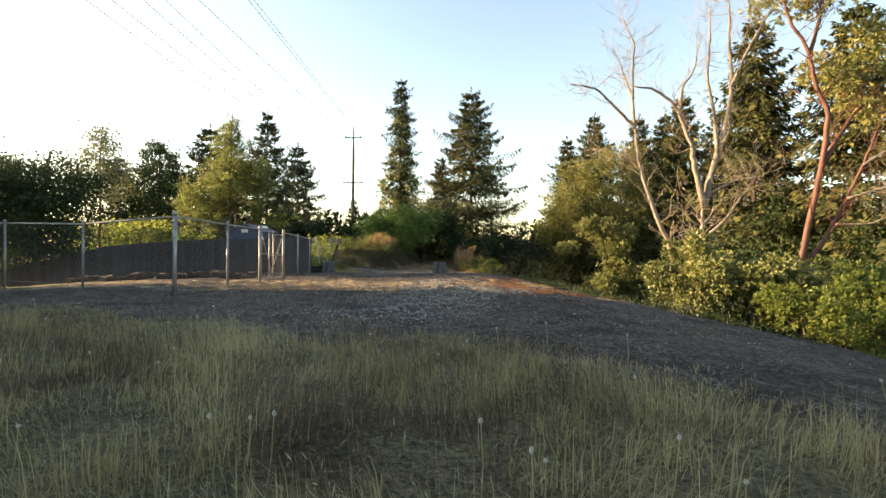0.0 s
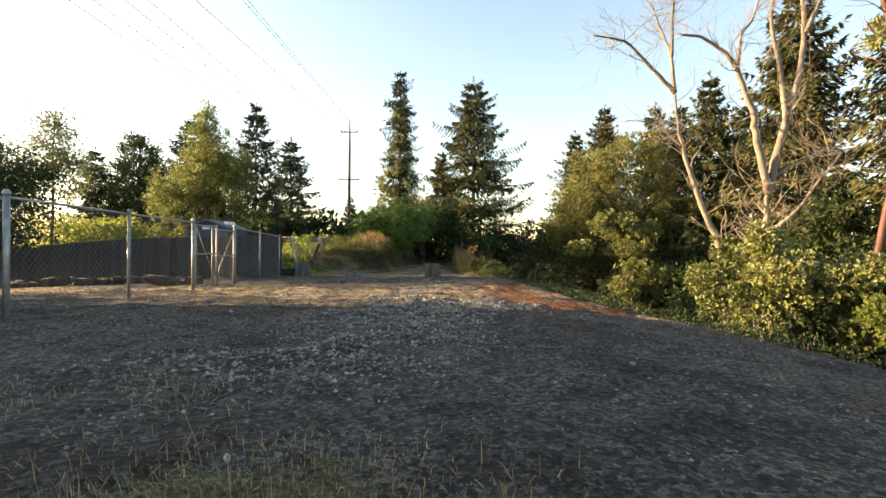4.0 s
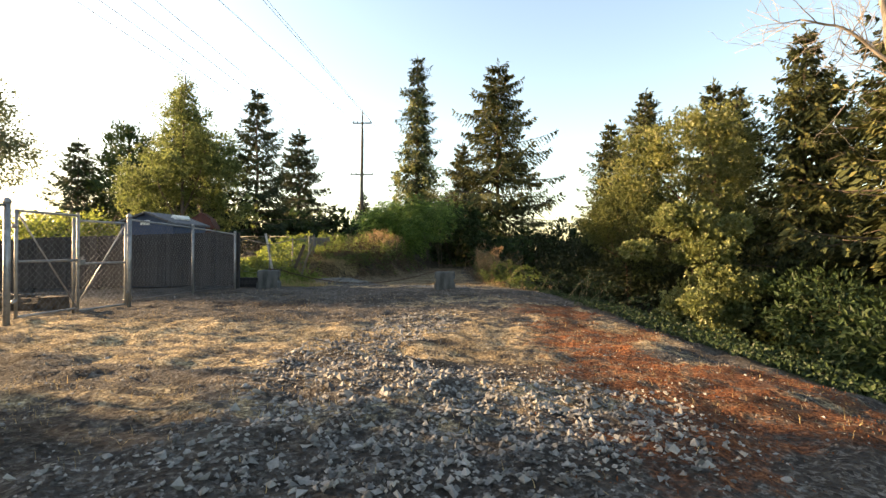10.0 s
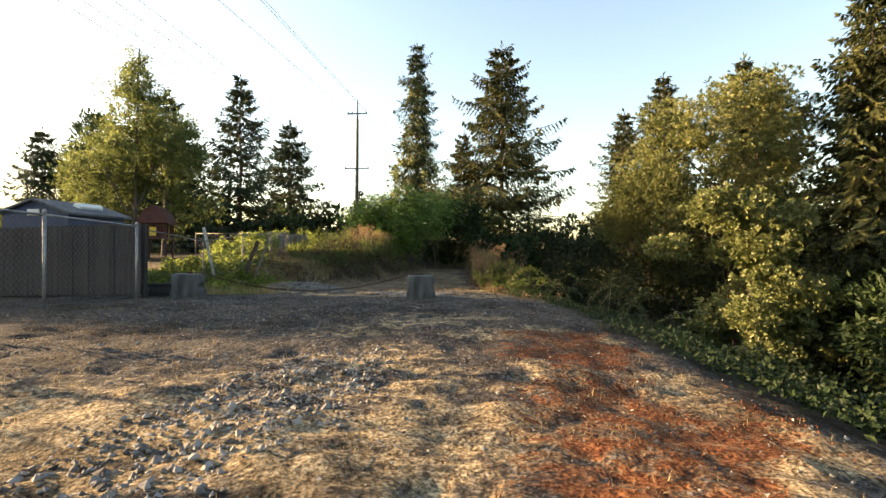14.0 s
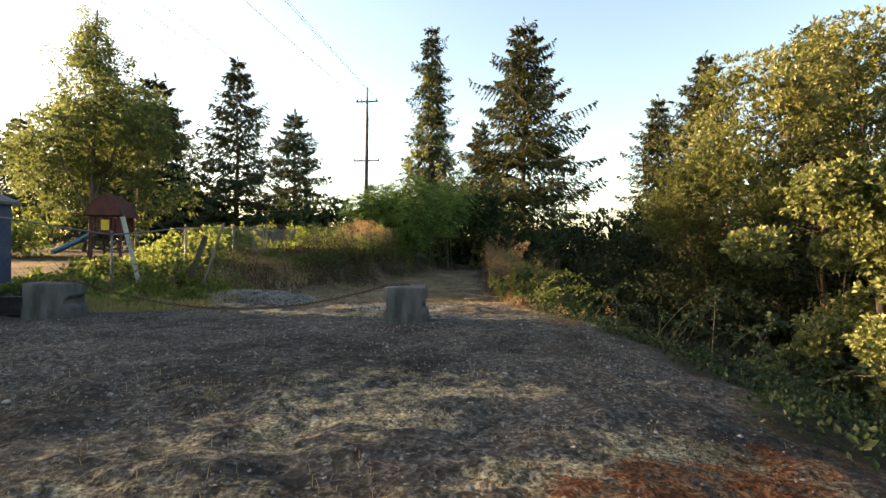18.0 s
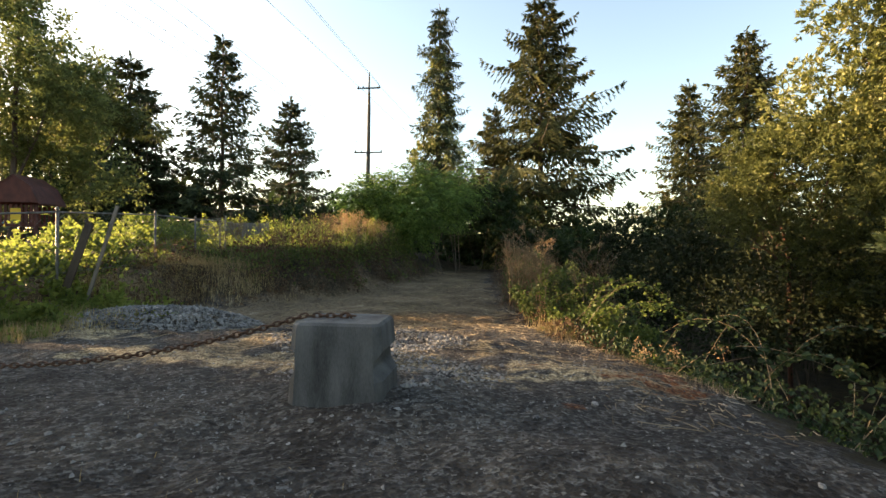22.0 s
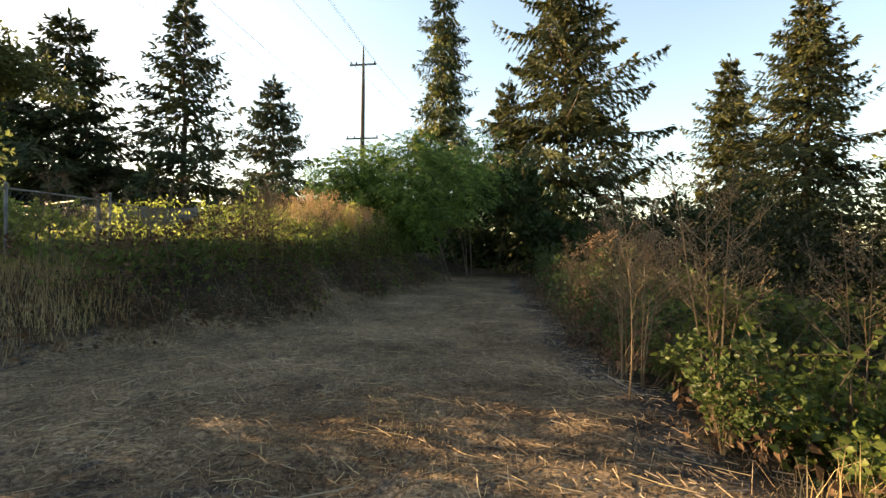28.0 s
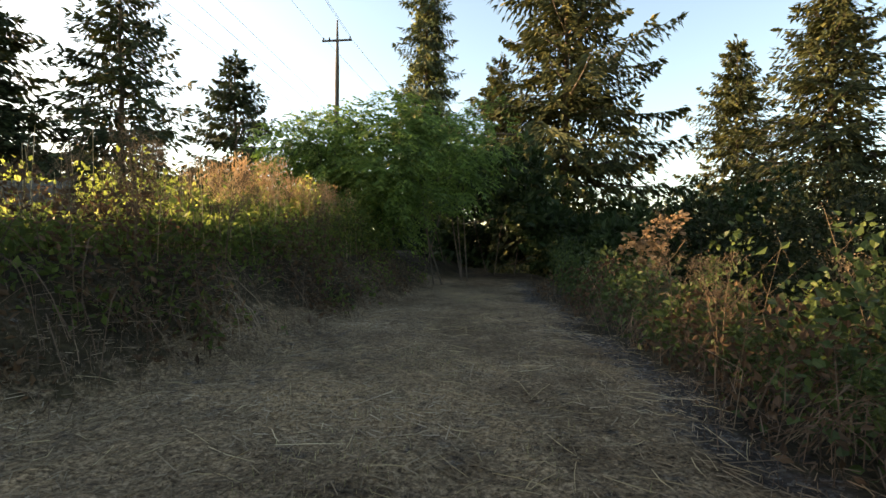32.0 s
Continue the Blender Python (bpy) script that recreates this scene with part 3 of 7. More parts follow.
def limb_tree(t, stems, bark, twigs=0, seed=3, spread=1.0, r_end=0.012, name="trunk", twig_len=1.1):
    """Trunk and limbs from given stems (points, first radius), with forking twigs grown off them."""
    rr = random.Random(seed)

    def grow(p, d, ln, rad, depth, wood):
        n = 5
        pts = [np.array(p)]
        dd = np.array(d)
        for k in range(n):
            dd = unit(dd + np.array([rr.gauss(0, 0.2), rr.gauss(0, 0.2), rr.gauss(0.06, 0.16)]))
            pts.append(pts[-1] + dd * ln / n)
        wood.tube(pts, np.linspace(rad, max(rad * 0.35, 0.0025), n + 1), 5 if rad > 0.02 else 3)
        if depth:
            for k in range(rr.randint(2, 4)):
                j = rr.randint(1, n)
                nd = unit(dd + np.array([rr.gauss(0, 0.8), rr.gauss(0, 0.8), rr.gauss(0.25, 0.5)]))
                grow(pts[j], nd, ln * rr.uniform(0.45, 0.75), rad * 0.5, depth - 1, wood)

    made = None
    for si, (pts, rad) in enumerate(stems):
        wood = Mesh()
        pts = np.array(pts, float)
        u = np.linspace(0, len(pts) - 1, 4 * len(pts))
        fine = np.stack([np.interp(u, np.arange(len(pts)), pts[:, c]) for c in range(3)], 1)
        ker = np.array([0.25, 0.5, 0.25])
        for c in range(3):
            fine[1:-1, c] = np.convolve(fine[:, c], ker, "valid")
        fine += np.array([[rr.gauss(0, rad * 0.13) for _ in range(3)] for _ in u])
        wood.tube(fine, np.linspace(rad, max(rad * 0.28, r_end), len(u)), 8)
        for k in range(twigs):
            j = rr.randint(int(len(u) * 0.28), len(u) - 1)
            d = unit(fine[min(j + 1, len(u) - 1)] - fine[j - 1] + np.array([rr.gauss(0, spread), rr.gauss(0, spread), rr.gauss(0.1, 0.5)]))
            grow(fine[j], d, rr.uniform(0.5, 1.3) * twig_len, max(rad * 0.24 * (1 - 0.6 * j / len(u)), 0.0095), 2, wood)
        ob = wood.make(name if si == 0 else 'limb', bark, t, smooth=True)
        made = made or ob
    return made


def lobed(blobs, k=7, small=0.42, seed=5):
    """Break each blob into smaller overlapping lobes, for an uneven outline with hollows."""
    rr = np.random.default_rng(seed)
    out = []
    for x, y, z, rx, ry, rz, n in blobs:
        out.append((x, y, z, rx * 0.62, ry * 0.62, rz * 0.62, int(n * 0.22)))
        for j in range(k):
            d = unit(rr.normal(size=3) + np.array([0, 0, 0.25]))
            s = small * rr.uniform(0.65, 1.3)
            q = rr.uniform(0.6, 0.98)
            out.append((x + d[0] * rx * q, y + d[1] * ry * q, z + d[2] * rz * q, rx * s, ry * s, rz * s, int(n * 0.78 / k * (s / small) ** 2)))
    return out


def leafy_crown(t, blobs, mat, size, name="crown", clump=26, sigma=0.22, hollow=0.55, hang=-0.2, ratio=0.55, keep=None):
    P, D = blob_points(blobs, clump, sigma, hollow)
    if keep is not None:
        k = keep(P)
        P, D = P[k], D[k]
    out = unit(D) + [0, 0, 0.35]
    D = D + rng.normal(0, 0.8, P.shape) + [0, 0, hang]
    L = size * rng.uniform(0.6, 1.35, len(P))
    V, F = leaves(P, D, L, L * ratio, 0.2, out)
    return obj(name, V, F, mat, t)


def rosette_crown(t, blobs, mat, size, name="crown", per=9, hollow=0.6, ratio=0.42, open_=0.9, keep=None):
    """Leaves in whorls at the twig ends: each whorl opens outwards from its blob, with gaps between the whorls."""
    PP, DD, NN = [], [], []
    for x, y, z, rx, ry, rz, count in blobs:
        nc = max(5, int(count / per))
        d = unit(rng.normal(size=(nc, 3)))
        rad = hollow + (1.06 - hollow) * rng.random(nc) ** 0.5
        lump = 1 + 0.2 * np.sin(5.3 * d[:, 0] + 2 * x) * np.sin(4.7 * d[:, 1] + y) + 0.14 * np.sin(8 * d[:, 2] + 6 * d[:, 0])
        C = d * (rad * lump)[:, None] * [rx, ry, rz] + [x, y, z]
        out = unit(d / [rx, ry, rz] + [0, 0, 0.25 / max(rz, 0.2)])
        i = np.repeat(np.arange(nc), per)
        w = unit(rng.normal(size=(len(i), 3))) * open_ + out[i]
        PP.append(C[i] + unit(w) * size * 0.15 + rng.normal(0, size * 0.25, (len(i), 3)))
        DD.append(w)
        NN.append(out[i] * 1.2 + rng.normal(0, 0.25, (len(i), 3)))
    P, D, N = np.concatenate(PP), np.concatenate(DD), np.concatenate(NN)
    if keep is not None:
        k = keep(P)
        P, D, N = P[k], D[k], N[k]
    L = size * rng.uniform(0.6, 1.35, len(P))
    V, F = leaves(P, D, L, L * ratio * rng.uniform(0.8, 1.2, len(P)), 0.2, N)
    return obj(name, V, F, mat, t)


def frond_crown(t, blobs, mat, length, leaflets=9, name="crown", hollow=0.7, keep=None):
    """Compound leaves that bow outwards and hang, with paired leaflets along each."""
    PP, DD, NN = [], [], []
    for x, y, z, rx, ry, rz, count in blobs:
        d = unit(rng.normal(size=(count, 3)) + [0, 0, 0.15])
        C = d * (hollow + (1.05 - hollow) * rng.random(count) ** 0.5)[:, None] * [rx, ry, rz] + [x, y, z]
        ax = unit(d * [1, 1, 0.6] + rng.normal(0, 0.35, d.shape))
        side = unit(np.cross(ax, [0, 0, 1.0]))
        ln = length * rng.uniform(0.6, 1.25, count)
        for k in range(leaflets):
            u = (k // 2 + 0.6) / (leaflets / 2)
            sg = 0 if k == leaflets - 1 else (1 if k % 2 else -1)
            PP.append(C + ax * (ln * u)[:, None] - np.array([0, 0, 1]) * (ln * 0.45 * u * u)[:, None])
            NN.append(d * 0.9 + np.array([-0.2, -0.15, 0.45]) + rng.normal(0, 0.2, d.shape))
            DD.append(ax * (1.0 if sg == 0 else 0.45) + side * sg - np.array([0, 0, 0.35 + 0.4 * u]) + rng.normal(0, 0.15, ax.shape))
    P, D = np.concatenate(PP), np.concatenate(DD)
    if keep is not None:
        k = keep(P)
        P, D = P[k], D[k]
    L = length * 0.36 * rng.uniform(0.7, 1.25, len(P))
    V, F = leaves(P, D, L, L * 0.36, 0.2, np.concatenate(NN)[k] if keep is not None else np.concatenate(NN))
    return obj(name, V, F, mat, t)


def at(x, y, dz=0.0, turn=0.0, s=1.0):
    return pose(x, y, float(height(x, y)) + dz, 0, 0, turn) @ Matrix.Diagonal((s, s, s, 1))


def z_at(x, y):
    return float(height(x, y))


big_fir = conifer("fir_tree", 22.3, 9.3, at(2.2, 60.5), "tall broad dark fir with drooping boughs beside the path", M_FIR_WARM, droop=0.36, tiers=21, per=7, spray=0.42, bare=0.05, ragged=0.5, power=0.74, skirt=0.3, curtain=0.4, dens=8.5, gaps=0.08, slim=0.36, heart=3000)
tall_fir = conifer("fir_tree", 25.4, 3.8, at(-7.9, 72.0), "slender tall fir overgrown with ivy low down", M_FIR, droop=0.75, tiers=30, per=6, spray=0.5, bare=0.2, ragged=0.6, power=0.45, curtain=0.8, dens=2.4)
ivy_base = at(-7.9, 72.0)
leafy_crown(tall_fir, [(0, 0, 4, 3.4, 3.0, 4.5, 2600), (0, 0, 9, 2.6, 2.4, 3.6, 2400), (0, 0, 13, 1.7, 1.6, 3.2, 1500), (0, 0, 18, 0.8, 0.8, 3.5, 700)], M_IVY, 0.42, "ivy", sigma=0.3)
fir_a = conifer("fir_tree", 15.6, 5.2, at(-21.2, 54.5), "dark slim fir behind the yard", M_FIR, droop=0.3, tiers=25, per=7, spray=0.42, ragged=0.4, dens=3.0, slim=0.36, heart=250)
fir_b = conifer("fir_tree", 14.4, 5.6, at(-21.2, 65.3), "dark conical fir behind the yard", M_FIR, droop=0.34, tiers=23, per=7, spray=0.45, dens=3.0, slim=0.36, heart=250)
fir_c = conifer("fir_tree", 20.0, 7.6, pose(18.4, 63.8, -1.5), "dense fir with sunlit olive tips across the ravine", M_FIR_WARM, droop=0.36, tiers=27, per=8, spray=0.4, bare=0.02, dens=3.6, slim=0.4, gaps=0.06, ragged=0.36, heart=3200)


def fir_copy(src, x, y, top, src_h, label, turn, wide=1.0):
    s = (top - z_at(x, y)) / src_h
    c = copy_thing(src, pose(x, y, z_at(x, y), 0, 0, turn) @ Matrix.Diagonal((s * wide, s * wide, s, 1)))
    return tagged(c, label)


fir_copy(fir_b, -26.2, 51.5, 14.0, 14.4, "dark fir with ragged boughs behind the yard", 70, 1.15)
fir_copy(fir_a, -24.0, 50.5, 8.5, 15.6, "lower dark fir between taller ones", 200, 1.4)
fir_copy(fir_b, -14.6, 70.5, 8.2, 14.4, "small dark fir at the foot of the pole", 20, 0.8)
fir_copy(big_fir, -1.6, 62.5, 12.5, 21.6, "lower dark fir leaning against the tallest one", 120, 0.85)
fir_copy(fir_c, 17.1, 72.9, 17.5, 20.0, "dark fir across the ravine", 140, 0.9)
fir_copy(fir_c, 18.0, 47.4, 13.9, 20.0, "fir rising behind the madrona", 250, 0.8)
fir_copy(fir_c, 25.0, 58.0, 17.0, 20.0, "fir in the wood across the ravine", 30, 0.9)
fir_copy(fir_b, 23.5, 43.0, 13.0, 14.4, "fir in the wood across the ravine", 310, 0.8)
fir_copy(fir_c, 15.5, 33.0, 11.5, 20.0, "fir towering behind the dead trees", 90, 0.8)
fir_copy(fir_c, 17.5, 28.5, 14.5, 20.0, "fir towering behind the dead trees", 190, 0.85)
fir_copy(fir_c, 20.0, 24.5, 13.5, 20.0, "fir at the edge of the wood", 60, 0.85)
fir_copy(fir_b, 21.5, 35.0, 12.0, 14.4, "fir in the wood across the ravine", 160, 0.9)
fir_copy(fir_c, 22.0, 20.0, 17.0, 20.0, "fir at the edge of the wood", 280, 0.85)
fir_copy(fir_b, -33.0, 47.0, 10.0, 14.4, "far dark fir behind the yard", 100, 1.0)
fir_copy(fir_b, -40.0, 60.0, 6.5, 14.4, "small fir standing far off", 130, 0.7)

# ---- broadleaf trees ----
birch = thing("birch_tree", at(-16.9, 36.0), "tall sunlit birch with yellow-green leaves behind the shed", "tree")
limb_tree(birch, [([(0, 0, -0.5), (0.1, 0, 3), (0.0, 0.2, 7), (0.2, 0.1, 10.6)], 0.12), ([(0.0, 0, 2.2), (0.9, 0.4, 4.8), (1.5, 0.3, 7.5)], 0.06), ([(0, 0, 1.8), (-1.1, -0.3, 4), (-2.0, 0.2, 6)], 0.06)], M_BARK, 6, 5)
leafy_crown(birch, lobed([(0.2, 0, 9.2, 0.9, 0.9, 1.7, 2028), (0.0, 2.3, 6.2, 1.9, 1.7, 2.3, 3276), (0.2, -1.9, 4.9, 1.5, 0.9, 1.2, 2028), (0.1, 0, 7.4, 1.6, 1.6, 2.2, 4056), (0.2, 0.2, 5.4, 1.9, 1.6, 2.0, 3900), (-1.7, 0, 4.6, 2.0, 2.0, 3.0, 5070), (1.7, 0.2, 5.6, 1.7, 1.7, 2.6, 5241), (-3.4, 0.9, 2.6, 1.5, 1.1, 2.1, 3276), (0.2, 0.9, 2.9, 2.4, 1.2, 2.3, 3744), (2.6, 0.9, 2.7, 1.4, 1.0, 2.0, 2340)], 13, 0.3), M_BIRCH, 0.15, clump=16, sigma=0.13, hollow=0.25)
pale_tree = thing("aspen_tree", at(-22.0, 29.5), "thin pale-leaved tree against the bright sky", "tree")
limb_tree(pale_tree, [([(0, 0, -0.5), (0.1, 0, 3), (0, 0.1, 6), (0.2, 0, 8.2)], 0.09)], M_BARK, 5, 8)
leafy_crown(pale_tree, [(0, 0, 6.6, 1.0, 1.1, 2.0, 2300), (0.5, 0.3, 5.0, 1.4, 1.5, 1.6, 2300), (-0.6, -0.4, 4.4, 1.2, 1.4, 1.3, 1500)], M_PALE, 0.16, sigma=0.26, hollow=0.2)
cedar = thing("cedar_tree", at(-30.8, 50.0), "broad dark cedar with dense upright sprays", "tree")
limb_tree(cedar, [([(0, 0, -0.5), (0, 0, 6), (0, 0, 11)], 0.25)], M_BARK, 2, 9)
leafy_crown(cedar, [(0, 0, 8.4, 1.7, 1.7, 2.8, 3600), (0, 0, 5, 3.4, 3.4, 4.2, 6500), (2.4, 0, 4.4, 2.2, 2.2, 3.4, 2600), (-2.4, 0, 3.6, 2.4, 2.4, 3.0, 2600)], M_CEDAR, 0.4, sigma=0.3, hang=0.6, ratio=0.3)
dark_tree = thing("maple_tree", at(-22.8, 25.9), "dark leafy tree behind the wire fence, against the light", "tree")
limb_tree(dark_tree, [([(0, 0, -0.5), (0.1, 0, 2), (0.5, 0, 5), (0.8, 0, 7)], 0.2), ([(0, 0, 1.5), (-1.5, 0, 4), (-2, 0, 6)], 0.12)], M_BARK, 5, 11)
leafy_crown(dark_tree, [(0.5, 0.6, 5.2, 2.2, 2.6, 1.7, 7000), (-2.0, -0.8, 4.2, 2.2, 2.6, 2.0, 7500), (1.4, -0.6, 3.0, 1.8, 2.8, 1.8, 6000), (-1, 0.4, 1.6, 2.6, 2.9, 1.6, 5500), (0.0, -2.2, 4.0, 2.3, 1.9, 2.6, 9000)], M_DARKLEAF, 0.18, sigma=0.3, hollow=0.2)
garden = thing("garden_tree", at(-18.6, 40.6), "olive-leaved garden tree behind the play tower", "tree")
limb_tree(garden, [([(0, 0, -0.4), (0.1, 0, 2.6), (0.2, 0.1, 5.0), (0.3, 0.1, 7.6)], 0.13), ([(0.1, 0, 3.0), (-0.9, 0.5, 5.0), (-1.4, 0.6, 6.6)], 0.07), ([(0.1, 0, 3.4), (0.9, 0.6, 5.2), (1.3, 0.9, 6.4)], 0.06)], M_BARK, 4, 31)
leafy_crown(garden, lobed([(0.1, 0, 7.0, 1.7, 1.7, 1.3, 4200), (-1.3, 0.5, 6.0, 1.6, 1.7, 1.0, 3400), (1.2, 0.7, 6.0, 1.6, 1.6, 1.0, 3400)], 9, 0.4), M_OLIVE, 0.17, clump=24, sigma=0.16, hollow=0.4)
row_tree = thing("hedgerow_tree", at(-20.0, 11.6, 0, 0, 1.25), "dark leafy tree in a dense row beside the meadow", "tree", "hedgerow trees")
limb_tree(row_tree, [([(0, 0, -0.5), (0.1, 0, 2), (0.5, 0, 4), (0.6, 0, 5.0)], 0.2)], M_BARK, 3, 11)
leafy_crown(row_tree, [(0.2, 0, 4.4, 2.2, 2.5, 1.7, 1900), (-1.2, 0, 3.0, 2.2, 2.6, 2.0, 1600), (1.0, 0.2, 2.4, 2.2, 2.4, 2.0, 1300), (-0.4, -0.2, 1.2, 2.4, 2.6, 1.5, 1200)], M_DARKLEAF, 0.52, sigma=0.35, hollow=0.05)
for k, y in enumerate((7.9, 4.6, 1.2, -2.2, -5.6, -9.0)):
    copy_thing(row_tree, at(-20.0 - 0.5 * (k % 2), y, 0, 57 * k, 1.2 + 0.05 * (k % 3)))
lime_bush = thing("shrub", at(-22.7, 34.4), "sunlit yellow-green shrub beyond the board fence", "shrub")
leafy_crown(lime_bush, [(0, 0, 1.3, 2.4, 1.6, 1.3, 2600), (3.0, 0.5, 0.9, 1.6, 1.4, 1.0, 1400), (-2.6, 0, 1.0, 2.0, 1.8, 1.3, 2000)], M_WEED, 0.22, sigma=0.3, hollow=0.35)
limb_tree(lime_bush, [([(0, 0, -0.3), (0.2, 0, 1.5), (0.4, 0.2, 3)], 0.06), ([(0, 0, 0), (2, 0.3, 1.4), (3, 0.5, 2.6)], 0.05)], M_BARK, 3, 4, name="stem")

madrona = thing("madrona_tree", at(11.6, 34.8, 0, 0, 1.1), "spreading madrona with leathery leaves and peeling red limbs", "tree")
mz = z_at(11.6, 34.8)
limb_tree(madrona, [([(0, 0, -0.5), (-0.3, 0.3, 1.0 - mz), (0.1, 0.2, 2.6 - mz), (0.7, 0.0, 3.6 - mz), (0.5, -0.2, 5.0 - mz), (0.2, 0, 6.2 - mz)], 0.07), ([(0.05, 0.25, 2.2 - mz), (-1.2, 0.4, 3.6 - mz), (-2.4, 0.3, 4.8 - mz)], 0.05), ([(0.05, 0.25, 2.0 - mz), (1.4, 0.5, 3.2 - mz), (2.4, 0.8, 4.4 - mz)], 0.05)], M_MADBARK, 4, 12)
rosette_crown(madrona, lobed([(-2.3, -0.4, 5.6 - mz, 1.5, 1.7, 1.3, 7865), (0.0, -0.4, 6.1 - mz, 1.5, 1.8, 1.25, 7865), (1.5, 0.0, 5.6 - mz, 1.3, 1.6, 1.3, 6435), (-3.2, 0.4, 3.9 - mz, 1.2, 1.6, 1.3, 5720), (-1.2, -1.4, 4.2 - mz, 1.6, 1.1, 0.9, 6435), (0.9, -1.3, 4.7 - mz, 1.3, 1.0, 0.7, 4647), (2.3, 0.3, 4.0 - mz, 1.0, 1.4, 1.2, 4290), (0.4, -0.8, 3.3 - mz, 1.6, 0.9, 1.0, 3575)], 10, 0.36), M_MADRONA, 0.115, per=12, hollow=0.5)
# lower crown in a darker leaf than the top, painting its shade
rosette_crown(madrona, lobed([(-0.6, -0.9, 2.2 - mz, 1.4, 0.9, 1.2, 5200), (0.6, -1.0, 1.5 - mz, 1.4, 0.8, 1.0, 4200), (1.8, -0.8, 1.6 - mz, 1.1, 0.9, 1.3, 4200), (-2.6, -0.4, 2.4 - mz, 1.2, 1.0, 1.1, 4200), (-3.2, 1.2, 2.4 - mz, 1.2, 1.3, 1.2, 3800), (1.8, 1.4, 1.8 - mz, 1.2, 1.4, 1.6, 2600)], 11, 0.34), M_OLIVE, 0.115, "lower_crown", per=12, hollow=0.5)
low_madrona = thing("madrona_tree", at(9.4, 39.0), "lower madrona with dense leaves, coloured dull for the ravine shade", "tree")
lz = z_at(9.4, 39.0)
limb_tree(low_madrona, [([(0, 0, -0.5), (-0.2, -0.2, 0.4 - lz), (-0.7, -0.6, 2.0 - lz), (-1.1, -0.9, 3.8 - lz)], 0.08), ([(-0.2, -0.2, 0.4 - lz), (0.5, -0.4, 2.2 - lz), (0.9, -0.5, 4.0 - lz)], 0.06), ([(-0.2, -0.2, 0.2 - lz), (-1.1, -1.0, 0.9 - lz), (-2.0, -1.6, 1.3 - lz)], 0.04)], M_MADBARK, 4, 22)
# same species as above, its shade put into the darker leaf colour
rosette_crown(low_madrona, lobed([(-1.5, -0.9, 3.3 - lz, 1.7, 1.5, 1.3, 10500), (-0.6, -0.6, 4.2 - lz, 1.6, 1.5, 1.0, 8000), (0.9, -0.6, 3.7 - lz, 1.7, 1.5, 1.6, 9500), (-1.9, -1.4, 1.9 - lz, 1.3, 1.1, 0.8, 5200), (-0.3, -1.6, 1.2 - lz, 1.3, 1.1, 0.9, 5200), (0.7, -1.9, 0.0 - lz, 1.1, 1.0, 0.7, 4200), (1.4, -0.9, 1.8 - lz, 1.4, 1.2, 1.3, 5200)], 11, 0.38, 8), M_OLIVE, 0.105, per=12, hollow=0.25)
ivy_stump = thing("ivy_thicket", at(9.6, 30.0, 0, 0, 1.12), "tall sunlit column of ivy below the madrona", "shrub")
iz = z_at(9.3, 30.0)
limb_tree(ivy_stump, [([(0, 0, -0.3), (0.1, 0.1, 0 - iz), (-0.2, 0, 0.9 - iz)], 0.12)], M_BARK, 3, 14, name="stem")
lobes = []
for k in range(48):
    f = k / 47
    zc = 1.75 - 6.1 * f
    wide = 0.95 + 1.15 * f
    lobes.append((rng.normal(0.05 + 0.5 * f, wide * 0.55), rng.normal(0, wide * 0.45), zc + rng.normal(0, 0.2) - iz, rng.uniform(0.36, 0.75), rng.uniform(0.36, 0.75), rng.uniform(0.3, 0.58), int(1250 + 500 * f)))
rosette_crown(ivy_stump, lobes, M_IVY, 0.105, per=10, hollow=0.45, ratio=0.65)

# dead trees by the slope
dead_a = thing("dead_tree", at(7.9, 17.0), "bleached dead tree with bare forking limbs, leaning", "tree")
az0 = z_at(7.9, 17.0)
A = Vector((7.9, 17.0, az0))


def rel(o, pts):
    return [tuple(Vector(p) - o) for p in pts]


limb_tree(dead_a, [(rel(A, [(8.1, 17.0, az0 - 0.4), (7.64, 17.0, 1.15), (6.98, 16.9, 2.44), (6.4, 16.8, 4.06), (6.21, 16.7, 5.4)]), 0.109),
    (rel(A, [(6.21, 16.7, 5.35), (5.45, 16.5, 6.0), (4.71, 16.2, 6.54), (3.8, 16.0, 6.6)]), 0.060),
    (rel(A, [(6.21, 16.7, 5.35), (6.17, 16.85, 6.4), (5.98, 17.0, 7.1), (5.8, 17.2, 7.9)]), 0.055),
    (rel(A, [(6.17, 16.8, 6.35), (6.08, 16.6, 7.3), (6.07, 16.4, 8.1), (5.54, 16.2, 8.95)]), 0.046),
    (rel(A, [(6.45, 16.8, 3.9), (5.9, 16.9, 4.5), (5.3, 17.0, 4.7)]), 0.028)], M_DEADWOOD, 18, 21, 0.8, twig_len=1.0)
dead_b = thing("dead_tree", at(8.0, 15.7), "bleached dead tree, forked low, with a tangle of bare twigs", "tree")
bz0 = z_at(8.0, 15.7)
B = Vector((8.0, 15.7, bz0))
